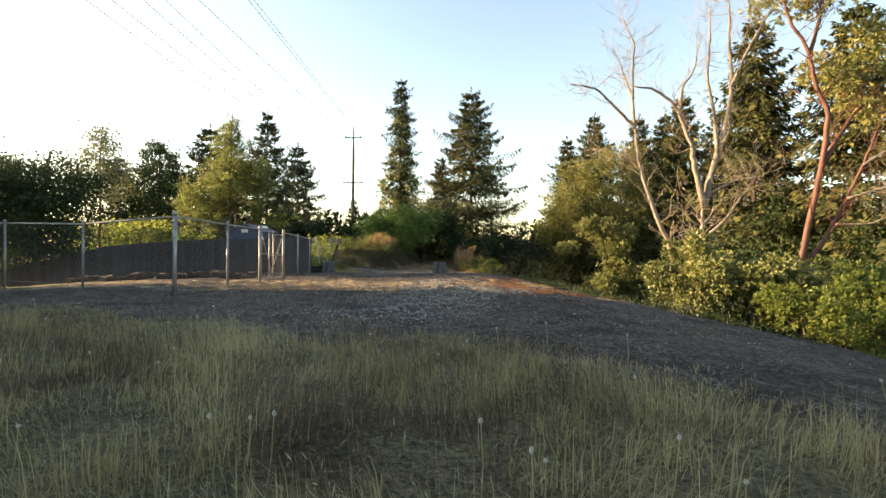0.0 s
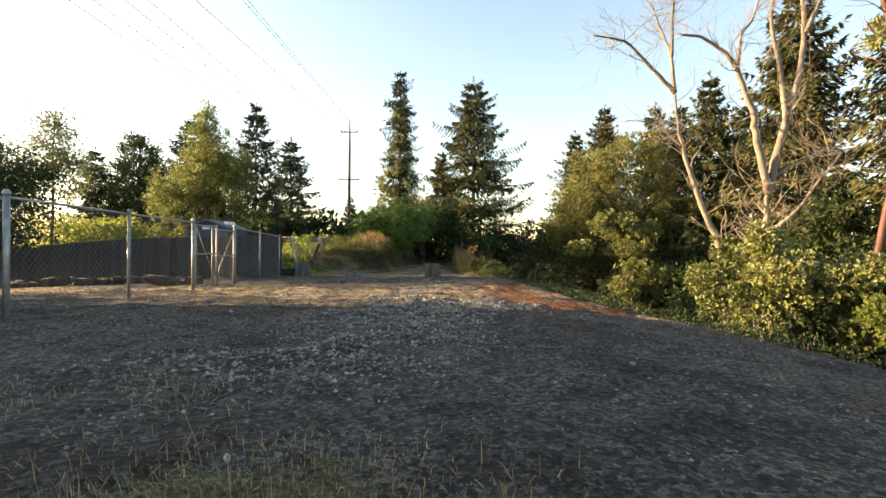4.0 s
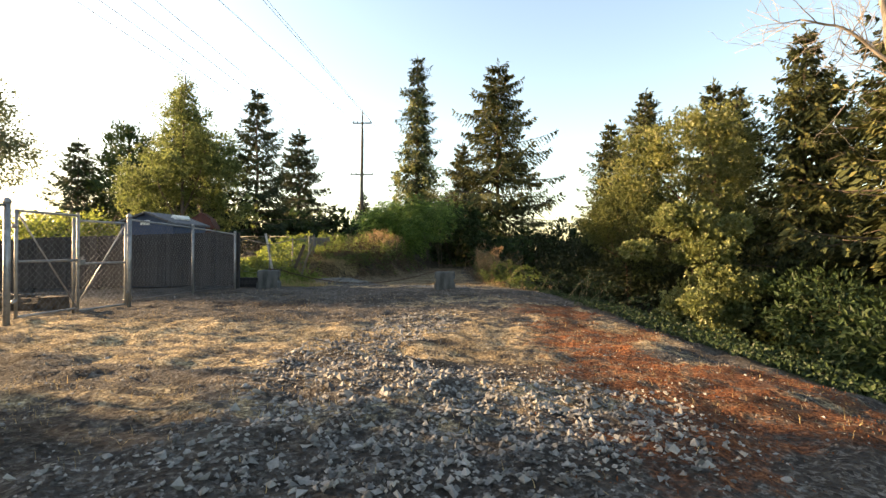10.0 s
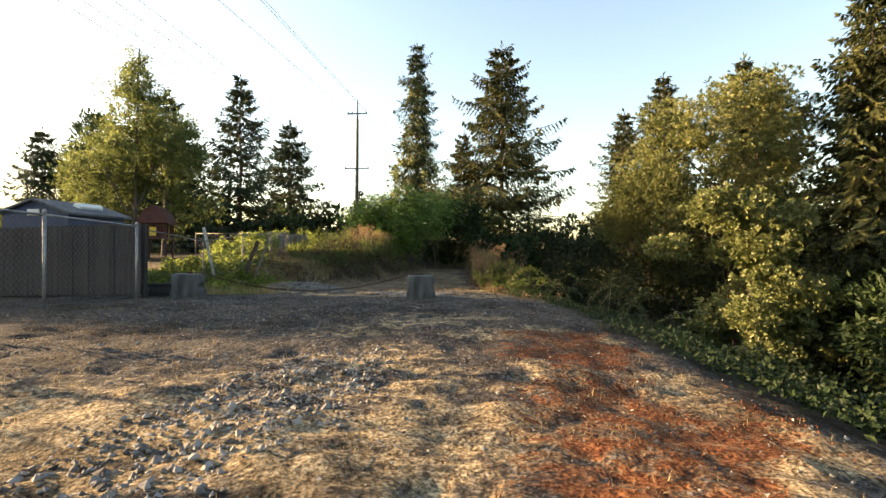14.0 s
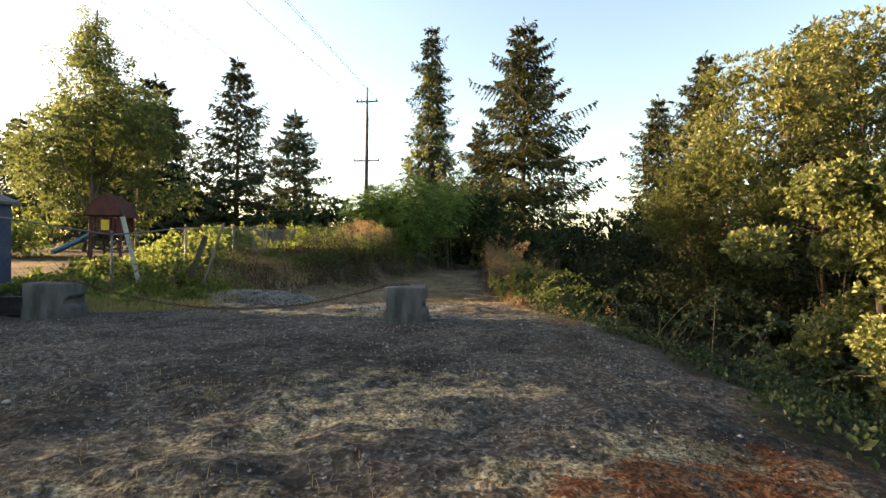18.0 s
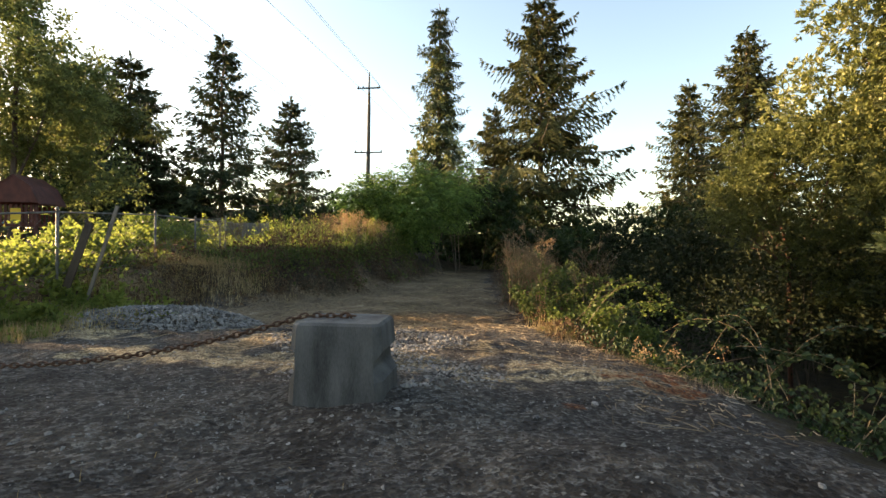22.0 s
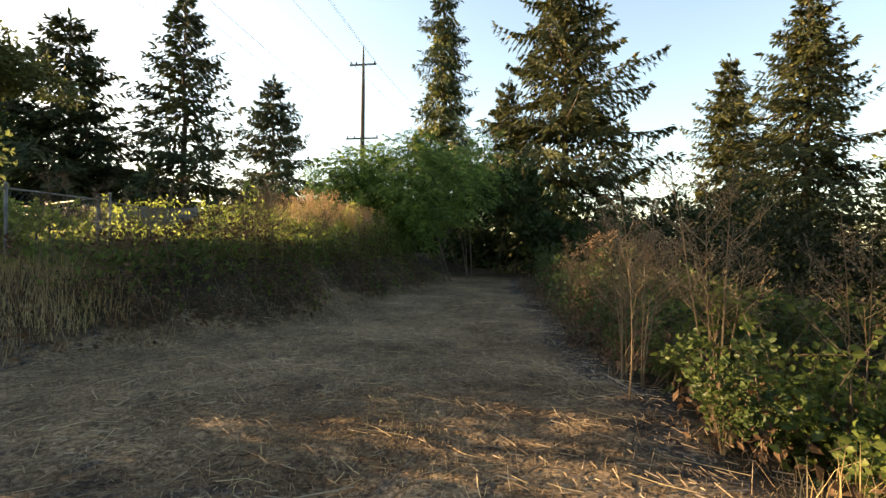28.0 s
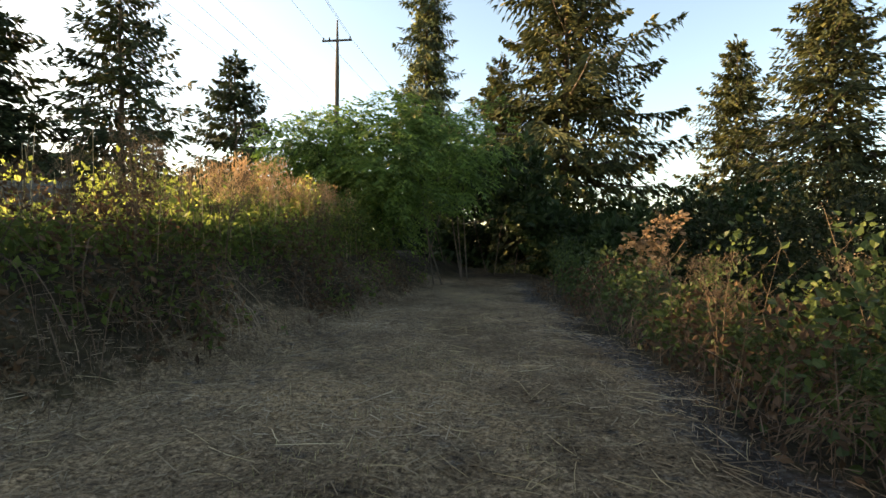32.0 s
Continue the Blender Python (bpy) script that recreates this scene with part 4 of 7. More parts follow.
limb_tree(dead_b, [(rel(B, [(8.0, 15.7, bz0 - 0.4), (7.94, 15.7, 1.34), (8.05, 15.7, 2.65)]), 0.141),
    (rel(B, [(8.05, 15.7, 2.55), (7.68, 15.6, 3.98), (7.57, 15.55, 4.54), (7.16, 15.45, 5.46), (6.86, 15.4, 5.86), (6.27, 15.3, 6.22), (5.68, 15.2, 6.24)]), 0.092),
    (rel(B, [(7.17, 15.5, 5.45), (7.29, 15.6, 6.4), (7.73, 15.8, 6.9), (8.0, 15.9, 8.0)]), 0.049),
    (rel(B, [(8.05, 15.7, 2.55), (8.25, 15.75, 3.37), (8.58, 15.8, 4.52), (8.83, 15.8, 5.43), (8.97, 15.8, 6.45), (8.92, 15.9, 7.74), (8.93, 15.9, 9.2)]), 0.109),
    (rel(B, [(8.95, 15.8, 6.44), (9.31, 15.5, 7.6), (9.9, 15.2, 8.8)]), 0.060),
    (rel(B, [(8.5, 15.75, 4.27), (8.43, 15.9, 5.82), (8.28, 16.0, 6.75), (8.41, 16.1, 7.96), (8.46, 16.2, 9.2)]), 0.066),
    (rel(B, [(8.0, 15.65, 1.5), (8.56, 15.4, 2.1), (8.93, 15.2, 2.82), (9.27, 15.0, 3.4)]), 0.055),
    (rel(B, [(8.1, 15.7, 2.9), (8.9, 15.6, 3.4), (9.7, 15.4, 3.5)]), 0.038)], M_DEADWOOD, 16, 22, 0.8, twig_len=1.0)
mad_red = thing("madrona_tree", at(13.5, 19.5), "leaning madrona with peeling orange-red bark", "tree")
rz0 = z_at(13.5, 19.5)
R = Vector((13.5, 19.5, rz0))
limb_tree(mad_red, [(rel(R, [(13.2, 19.5, rz0 - 0.4), (13.5, 19.5, -1.0), (14.03, 19.5, 1.73), (14.63, 19.5, 4.56), (14.91, 19.5, 6.77), (14.3, 19.5, 7.86), (14.05, 19.5, 9.13), (13.33, 19.5, 10.23), (13.0, 19.5, 11.6)]), 0.15),
    (rel(R, [(13.9, 19.5, 0.3), (14.19, 19.5, 0.78), (14.86, 19.4, 1.88), (15.51, 19.25, 3.44), (16.0, 19.1, 4.67), (16.4, 19.0, 6.0)]), 0.12),
    (rel(R, [(14.63, 19.5, 4.5), (15.9, 19.75, 6.53), (17.2, 20, 7.6)]), 0.11),
    (rel(R, [(14.1, 19.5, 8.8), (14.49, 19.5, 10.5), (14.6, 19.5, 11.6)]), 0.09)], M_MADBARK, 12, 23, 0.9, twig_len=1.6)
limb_tree(mad_red, [(rel(R, [(15.9, 19.1, 4.5), (16.8, 18.8, 5.2), (17.6, 18.6, 5.3)]), 0.05), (rel(R, [(15.4, 19.2, 3.2), (16.4, 18.9, 3.6), (17.3, 18.6, 3.5)]), 0.045), (rel(R, [(15.0, 19.3, 2.2), (16.1, 18.9, 2.2), (17.0, 18.5, 2.8)]), 0.04)], M_DEADWOOD, 12, 27, 1.0, name="dead_limb", twig_len=1.1)
rosette_crown(mad_red, lobed([(0.4, 0.8, 11.4 - rz0, 1.6, 1.6, 1.1, 2600), (2.6, 0.9, 8.4 - rz0, 1.5, 1.4, 1.1, 2600), (4.0, 0.8, 9.6 - rz0, 1.6, 1.6, 1.4, 2600), (4.2, 0.5, 6.6 - rz0, 1.4, 1.4, 1.2, 2200)], 8, 0.36), M_MADRONA, 0.17, per=9, hollow=0.4)

# thickets under the dead trees and along the wood
def thicket(x, y, blobs, mat, size, label, name="shrub", lobes_on=True, fronds=0, **kw):
    t = thing(name, at(x, y), label, "shrub")
    z = z_at(x, y)
    B3 = [(bx - x, by - y, bz - z, rx, ry, rz, n) for bx, by, bz, rx, ry, rz, n in blobs]
    if fronds:
        frond_crown(t, lobed([(*b[:6], int(b[6] / 9)) for b in B3], 9, 0.36), mat, fronds, name="leaves", keep=kw["keep"])
    elif lobes_on:
        rosette_crown(t, [(*b[:6], int(b[6] * 0.62)) for b in lobed(B3, 14, 0.3)], mat, size * 1.35, "leaves", per=7, ratio=kw.get("ratio", 0.6))
    else:
        leafy_crown(t, B3, mat, size, "leaves", **kw)
    m = Mesh()
    for bx, by, bz, rx, ry, rz, n in blobs:
        for k in range(3):
            e = np.array([bx - x + rng.normal(0, rx * 0.35), by - y + rng.normal(0, ry * 0.35), bz - z + rz * 0.4])
            s = np.array([bx - x + rng.normal(0, rx * 0.15), by - y, z_at(bx, by) - z - 0.1])
            m.tube([s, (s + e) / 2 + rng.normal(0, 0.12, 3), e], [0.03, 0.02, 0.008], 4)
    tagged(m.make("stem", M_BARK, t), kind="stuff")
    return t


thicket(7.6, 15.4, [(7.2, 15.6, 0.1, 1.0, 1.0, 0.9, 9240), (8.3, 15.0, 0.3, 1.3, 1.1, 1.0, 11440), (7.9, 16.2, 0.6, 0.8, 0.8, 0.9, 5720), (9.4, 14.4, 0.1, 1.4, 1.2, 1.0, 10120), (7.7, 15.2, 1.4, 0.5, 0.5, 0.5, 1980)], M_IVY, 0.075, "sunlit ivy and bramble thicket at the foot of dead trees", sigma=0.12, ratio=0.65)
thicket(9.8, 12.4, [(9.2, 12.2, -0.3, 1.4, 1.2, 0.8, 7000), (10.8, 12.0, -0.2, 1.5, 1.4, 0.8, 7000), (10.5, 14.6, -0.1, 1.5, 1.4, 0.8, 6000), (9.2, 10.2, -0.6, 1.4, 1.5, 0.8, 6600), (11.0, 10.4, -0.2, 1.6, 1.5, 0.9, 6600), (12.5, 15.5, 0.0, 1.6, 1.5, 0.9, 5000)], M_LITBRAMBLE, 0.08, "bramble thicket round the leaning madrona", sigma=0.13, ratio=0.62)
thicket(12.5, 17.5, [(10.6, 18.5, -0.9, 1.5, 1.6, 1.3, 3600), (16.5, 24.5, 0.8, 2.0, 1.8, 2.4, 4600), (11.8, 22.5, -1.6, 1.8, 2.0, 1.6, 3600), (13.5, 16.0, -0.8, 1.8, 1.8, 1.2, 3600), (12.5, 26.5, -1.4, 1.8, 2.0, 1.8, 3600), (19.5, 21.0, 1.4, 2.2, 2.0, 2.6, 4200)], M_DARKLEAF, 0.24, "dense green understorey at the edge of the wood", lobes_on=False, sigma=0.25, ratio=0.4)
# these two thickets carry the ravine's shade in their leaf colour
thicket(15.0, 36.0, [(13.5, 38, 0.5, 2.6, 2.8, 2.4, 3200), (10.5, 41, 0.2, 2.4, 2.6, 2.4, 3200), (8.0, 45, 0.0, 2.2, 2.6, 2.0, 3000), (15.0, 46, 1.0, 3.0, 3.0, 3.0, 3200), (6.0, 51, 0.2, 2.6, 2.6, 2.2, 3000), (11.0, 52, 1.0, 3.0, 3.0, 2.6, 3000), (13.5, 30.0, -1.0, 2.0, 2.4, 2.2, 3000), (18.5, 51, 1.0, 3.0, 2.6, 2.6, 3200), (23.0, 47, 2.4, 3.4, 2.8, 3.4, 3200), (19.0, 41, 1.6, 2.8, 2.6, 3.2, 3000), (27.0, 41, 3.0, 3.4, 3.0, 3.6, 2800), (22.0, 34, 2.0, 3.0, 3.0, 3.6, 2800)], M_SHADELEAF, 0.22, "understorey in the ravine, its leaves coloured dark for shade", lobes_on=False, sigma=0.35, hollow=0.3)
thicket(9.0, 37.0, [(7.5, 38, -1.2, 1.8, 2.0, 1.4, 3200), (9.6, 38, -0.4, 2.0, 2.2, 1.8, 3400), (5.6, 42, -0.8, 1.8, 2.0, 1.3, 2800), (12.0, 35, 0.0, 1.8, 2.0, 1.8, 3000), (16.0, 40, 0.5, 2.6, 2.6, 2.4, 3000)], M_SHADELEAF, 0.15, "shrubs rising out of the ravine, leaves coloured dark for shade", lobes_on=False, sigma=0.3, hollow=0.3)
thicket(-8.9, 31.5, [(-8.7, 29.6, 0.55, 0.7, 0.8, 0.6, 2600), (-8.9, 31.0, 0.75, 0.7, 0.8, 0.75, 3000), (-8.9, 32.6, 0.85, 0.8, 0.9, 0.8, 3200), (-9.3, 34.2, 1.0, 0.9, 0.9, 0.8, 3200), (-10.0, 35.8, 1.1, 0.9, 1.0, 0.8, 3000)], M_WEED, 0.085, "leafy green shrubs crowding the low wire fence", ratio=0.62)
CORRIDOR = lambda o: (lambda P: ~((np.abs(P[:, 0] + o[0] - path_mid(P[:, 1] + o[1])) < 1.15) & (P[:, 2] + o[2] < 1.7)))
thicket(-5.3, 46.6, [(-5.0, 46.2, 3.9, 2.3, 2.2, 2.2, 8200), (-6.5, 45.0, 2.9, 1.8, 1.7, 1.7, 6000), (-3.7, 46.4, 3.3, 1.6, 1.8, 2.0, 5200), (-2.8, 48.6, 3.6, 1.7, 2.0, 1.9, 4200), (-7.8, 46.3, 2.4, 1.6, 1.8, 1.6, 4600), (-5.4, 45.6, 1.6, 2.2, 1.6, 1.4, 4600)], M_ELDER, 0.22, "rounded bright green elder bush overhanging the path", name="elder_bush", fronds=0.5, keep=CORRIDOR((-5.3, 46.6, z_at(-5.3, 46.6))))
thicket(-1.5, 53.0, [(-1.5, 53, 3.6, 2.6, 2.4, 1.8, 4600), (0.8, 52, 1.1, 1.6, 2.0, 1.5, 3200), (2.8, 50, 0.6, 1.8, 2.4, 1.3, 3000), (-4.6, 53, 2.2, 1.8, 2.0, 2.6, 2800), (1.2, 56, 2.6, 2.6, 2.0, 2.2, 3000), (5.0, 57, 1.4, 2.6, 2.2, 1.9, 2400), (9.0, 58, 1.6, 2.8, 2.4, 2.2, 2400), (13.0, 59, 2.0, 2.8, 2.4, 2.8, 2400)], M_DARKLEAF, 0.24, "dark shrubs closing over the path", sigma=0.3, keep=CORRIDOR((-1.5, 53.0, z_at(-1.5, 53.0))))
thicket(-2.5, 61.0, [(-2.5, 61, 1.0, 2.6, 1.6, 2.0, 2600), (1.5, 60, 0.8, 2.4, 1.6, 1.8, 2200), (-6.0, 60.5, 1.0, 2.4, 1.6, 2.0, 2200)], M_DARKLEAF, 0.3, "dark shrubs where the path bends out of sight", sigma=0.35)

# ---- far woods, closing the distance ----
def far_woods():
    B = []
    for a in np.arange(-100, 260, 3.2):
        d = rng.uniform(95, 130)
        x, y = d * math.sin(radians(a)), 20 + d * math.cos(radians(a))
        hh = rng.uniform(2.2, 5.0)
        B.append((x, y, z_at(x, y) + hh * 0.5, rng.uniform(4, 7), rng.uniform(4, 7), hh, 120))
    for x, y, hh in ((-12, 66, 3.2), (-17, 68, 3.0), (-9, 64, 3.0), (-24, 70, 4), (-30, 62, 4), (-36, 58, 4), (7, 66, 4), (12, 70, 4.5), (-19, 58, 2.6), (-27, 56, 3.2)):
        B.append((x, y, z_at(x, y) + hh * 0.45, 3.2, 2.6, hh, 1300))
    P, D = blob_points(B, 20, 0.6, 0.4)
    L = rng.uniform(0.4, 1.1, len(P))
    V, F = leaves(P, D + rng.normal(0, 0.8, P.shape), L, L * 0.5)
    tagged(obj("far_woods", V, F, M_DARKLEAF), "low dark line of distant woods", "woods", kind="stuff")


far_woods()

# ---- wire fence with its double gate ----
FENCE_H = 1.72


def cyl(bm, r, z0, z1, x=0.0, y=0.0, seg=10):
    bmesh.ops.create_cone(bm, cap_ends=True, segments=seg, radius1=r, radius2=r, depth=z1 - z0, matrix=Matrix.Translation((x, y, (z0 + z1) / 2)))


def post_mesh(r, h):
    bm = bmesh.new()
    cyl(bm, r, -0.25, h)
    cyl(bm, r * 1.25, h - 0.02, h + 0.025)
    bmesh.ops.create_uvsphere(bm, u_segments=10, v_segments=5, radius=r * 1.15, matrix=Matrix.Translation((0, 0, h + 0.02)))
    return bm


def link_mesh(width, h, step=0.055, r=0.0024, sag=0.0):
    """Woven diamond wire over a bay, along x from 0 to width."""
    m = Mesh()
    nz = int(h / step)
    z = np.linspace(0.0, h, nz + 1)
    k = 0
    x = 0.0
    while x < width:
        zig = np.where((np.arange(nz + 1) + k) % 2 == 0, -step / 2, step / 2)
        px = np.clip(x + zig, 0, width)
        py = np.where(np.arange(nz + 1) % 2 == 0, r, -r) * (1 if k % 2 else -1)
        m.tube(np.stack([px, py, z], 1), r, 3)
        x += step
        k += 1
    return m


def bar(parent, name, a, b, r, mat=M_GALV, sides=8, label=""):
    m = Mesh()
    m.tube([a, (np.array(a) + np.array(b)) / 2, b], r, sides)
    return m.make(name, mat, parent, label, smooth=True)


def wire_fence(name, posts, label, h=FENCE_H, mat=M_GALV, step=0.055, r_post=0.03, skip=(), thick=(), r_wire=0.0024, mid=False):
    """Posts at given spots joined by a top rail and woven wire; parts: each post, rail, wire panel, tension wire."""
    x0, y0 = posts[0][:2]
    o = Vector((x0, y0, z_at(x0, y0)))
    t = thing(name, Matrix.Translation(o), label, "fence")
    tops = []
    for i, p in enumerate(posts):
        x, y = p[:2]
        z = z_at(x, y) - o.z
        hh = p[2] if len(p) > 2 else h
        ob = part("post", post_mesh(r_post * (1.45 if i in thick else 1.0), hh), mat, t, smooth=True)
        ob.location = (x - o.x, y - o.y, z)
        tops.append(np.array([x - o.x, y - o.y, z + hh]))
    for i in range(len(posts) - 1):
        if i in skip:
            continue
        a, b = tops[i] - [0, 0, 0.05], tops[i + 1] - [0, 0, 0.05]
        bar(t, "top_rail", a, b, 0.021 if mat is M_GALV else 0.016, mat)
        d = b - a
        w = math.hypot(d[0], d[1])
        m = link_mesh(w, h - 0.12, step, r_wire)
        ob = tagged(m.make("wire_panel", M_MESHWIRE, t), kind="stuff")
        ang = math.atan2(d[1], d[0])
        shear = Matrix.Identity(4)
        shear[2][0] = d[2] / w
        ob.matrix_local = Matrix.Translation((a[0], a[1], a[2] - h + 0.11)) @ Matrix.Rotation(ang, 4, "Z") @ shear @ Matrix.Translation((0, -0.028, 0))
        bar(t, "tension_wire", a - [0, 0, h - 0.12], b - [0, 0, h - 0.12], 0.004, M_MESHWIRE, 4)
    return t


wire_fence("chain_link_fence", [(-15.4, 13.9, 1.84 - z_at(-15.4, 13.9)), (-12.45, 13.15, 1.84 - z_at(-12.45, 13.15)), (-9.7, 12.45, 1.8 - z_at(-9.7, 12.45)), (-5.95, 10.2, 1.76), (-6.13, 13.0), (-6.34, 15.72, 1.8)], "galvanised chain-link fence turning a corner at the yard", thick=(3, 5))
wire_fence("chain_link_fence", [(-6.5, 18.36, 1.78), (-6.78, 20.95), (-7.02, 23.5)], "galvanised chain-link fence in front of weathered boards", thick=(0,))


def gate_leaf(x, y, width, turn, brace_up, label):
    """Swing gate: tube frame, middle rail, diagonal brace, woven wire, hinges; hung along its own x."""
    z = z_at(x, y) + 0.06
    t = thing("chain_link_gate", pose(x, y, z, 0, 0, turn), label, "gate", "gate leaves")
    hh = 1.62
    hung = bar(t, "stile", (0.03, 0, 0), (0.03, 0, hh), 0.024)
    bar(t, "stile", (width - 0.03, 0, -0.04), (width - 0.03, 0, hh + 0.03), 0.024)
    for zz in (0.02, hh * 0.52, hh - 0.02):
        bar(t, "rail", (0.03, 0, zz), (width - 0.03, 0, zz), 0.02)
    bar(t, "brace", (0.05, 0.01, hh * (0.98 if brace_up else 0.04)), (width - 0.05, 0.01, hh * (0.04 if brace_up else 0.98)), 0.012)
    m = link_mesh(width - 0.06, hh - 0.06)
    tagged(m.make("wire_panel", M_MESHWIRE, t), kind="stuff").location = (0.03, -0.02, 0.03)
    for zz in (0.25, hh - 0.25):
        bm = bmesh.new()
        cyl(bm, 0.034, zz - 0.03, zz + 0.03, 0.0, 0.0)
        part("hinge", bm, M_GALV, hung, smooth=True)
    return t


gate_leaf(-6.37, 15.86, 1.17, 90.5, True, "galvanised chain-link gate leaf with a diagonal brace, closed")
leaf_2 = gate_leaf(-6.47, 18.26, 1.17, -95, True, "galvanised chain-link gate leaf, closed against the other")
m = Mesh()
m.box(-0.02, -0.05, 0, 0.02, 0.05, 0.09)
m.tube([(0, 0, 0.08), (0, 0.03, 0.14), (0, -0.03, 0.14), (0, 0, 0.08)], 0.006, 5)
latch = m.make("gate_latch", M_GALV)
latch.matrix_world = pose(-6.35, 17.05, z_at(-6.35, 17.05) + 0.85)
latch.parent = leaf_2
latch.matrix_parent_inverse = leaf_2.matrix_world.inverted()

# ---- board fence ----
board_fence = thing("board_fence", pose(-7.1, 23.75, 0), "weathered grey board fence dropping with the slope", "fence")
BOARD_LINE = [(-7.1, 23.75), (-12.0, 24.1), (-17.0, 24.4), (-26.0, 25.2)]


def board_mesh():
    bm = bmesh.new()
    bmesh.ops.create_cube(bm, size=1, matrix=Matrix.Diagonal((0.138, 0.019, 1.68, 1)))
    for v in bm.verts:
        if v.co.z > 0 and abs(v.co.x) > 0.06:
            v.co.z -= 0.012
    return bm


first_board = None
lx = 0.0
boards = []
for (xa, ya), (xb, yb) in zip(BOARD_LINE, BOARD_LINE[1:]):
    ln = math.hypot(xb - xa, yb - ya)
    ang = math.degrees(math.atan2(yb - ya, xb - xa))
    for k in range(int(ln / 0.143)):
        s = (k + 0.5) * 0.143 / ln
        x, y = xa + (xb - xa) * s, ya + (yb - ya) * s
        p = pose(x + 7.1, y - 23.75, float(np.interp(x, [-26, -18, -14, -7], [-1.45, 0.3, 0.62, 0.83])) + rng.normal(0, 0.006), 0, rng.normal(0, 0.25), ang)
        if first_board is None:
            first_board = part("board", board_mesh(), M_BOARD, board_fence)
            b = first_board
        else:
            b = new("board", first_board.data)
            b.parent = board_fence
        b.matrix_local = p @ Matrix.Translation((0, rng.normal(0, 0.003), 0))
for (xa, ya), (xb, yb) in zip(BOARD_LINE, BOARD_LINE[1:]):
    for dz in (-0.55, 0.45):
        za, zb = [float(np.interp(x, [-26, -18, -14, -7], [-1.45, 0.3, 0.62, 0.83])) + dz for x in (xa, xb)]
        m = Mesh()
        m.tube([(xa + 7.1, ya - 23.71, za), (xb + 7.1, yb - 23.71, zb)], 0.04, 4)
        m.make("rail", M_BOARD, board_fence)
for x, y in ((-7.1, 23.83), (-9.5, 24.0), (-12, 24.18), (-14.5, 24.32), (-17, 24.5), (-20, 24.75), (-23, 25.0)):
    m = Mesh()
    zt = float(np.interp(x, [-26, -18, -14, -7], [-1.45, 0.3, 0.62, 0.83]))
    m.box(-0.045, -0.045, zt - 1.2, 0.045, 0.045, zt + 0.8)
    m.make("fence_post", M_BOARD, board_fence).location = (x + 7.1, y - 23.75 + 0.03, 0)

# ---- low earth edge and logs in the yard ----
def berm(name, pts, w, h, mat, label, category):
    """A broken ridge of clods along a line."""
    m = Mesh()
    pts = np.array(pts, float)
    for k in range(150):
        s = rng.random() * (len(pts) - 1)
        i = int(s)
        p = pts[i] + (pts[min(i + 1, len(pts) - 1)] - pts[i]) * (s - i) + rng.normal(0, w * 0.3, 2)
        r = rng.uniform(0.06, 0.16)
        c = np.array([p[0], p[1], z_at(*p) + rng.random() * h])
        d = unit(rng.normal(size=(8, 3)))
        d = np.array([[x, y, z] for x in (-1, 1) for y in (-1, 1) for z in (-1, 1)]) * rng.uniform(0.5, 1, (8, 3)) * r * [1.5, 1.1, 0.8]
        F = [[0, 1, 3, 2], [4, 6, 7, 5], [0, 4, 5, 1], [2, 3, 7, 6], [0, 2, 6, 4], [1, 5, 7, 3]]
        m.add(c + d, [t for q in F for t in ((q[0], q[1], q[2]), (q[0], q[2], q[3]))])
    return tagged(m.make(name, mat), label, category, kind="stuff")


M_CLOD = solid("dark_clods", (0.025, 0.018, 0.013), (0.1, 0.075, 0.055), 0.95, 5, bump=0.6, vary=0.3)
berm("earth_ridge", [(-7.3, 17.6), (-9.5, 17.9), (-12.0, 17.4), (-14.5, 18.0)], 0.35, 0.16, M_CLOD, "low broken ridge of dark earth in the yard", "earth")

# ---- blue shed ----
shed = thing("shed", pose(-10.7, 25.6, z_at(-10.7, 25.6), 0, 0, 2), "blue painted garden shed with a grey shingle roof", "shed")
sz = -z_at(-10.7, 25.6)
EV, RG, HX, HY = 1.95 + sz, 2.27 + sz, 0.9, 1.02
m = Mesh()
m.box(-HX, -HY, -0.3, -HX + 0.06, HY, EV)
m.make("side_wall", M_SHED, shed)
m = Mesh()
m.box(HX - 0.06, -HY, -0.3, HX, HY, EV)
m.make("side_wall", M_SHED, shed)
for yy, nm in ((-HY, "gable_wall"), (HY - 0.06, "gable_wall")):
    m = Mesh()
    V = [(-HX + 0.06, yy, -0.3), (HX - 0.06, yy, -0.3), (HX - 0.06, yy, EV), (0, yy, RG), (-HX + 0.06, yy, EV)]
    V = V + [(a, b + 0.06, c) for a, b, c in V]
    F = [[0, 1, 2], [0, 2, 3], [0, 3, 4], [5, 7, 6], [5, 8, 7], [5, 9, 8]] + [t for i in range(5) for t in ([i, i + 5, (i + 1) % 5], [(i + 1) % 5, i + 5, (i + 1) % 5 + 5])]
    m.add(V, F)
    m.make(nm, M_SHED, shed)
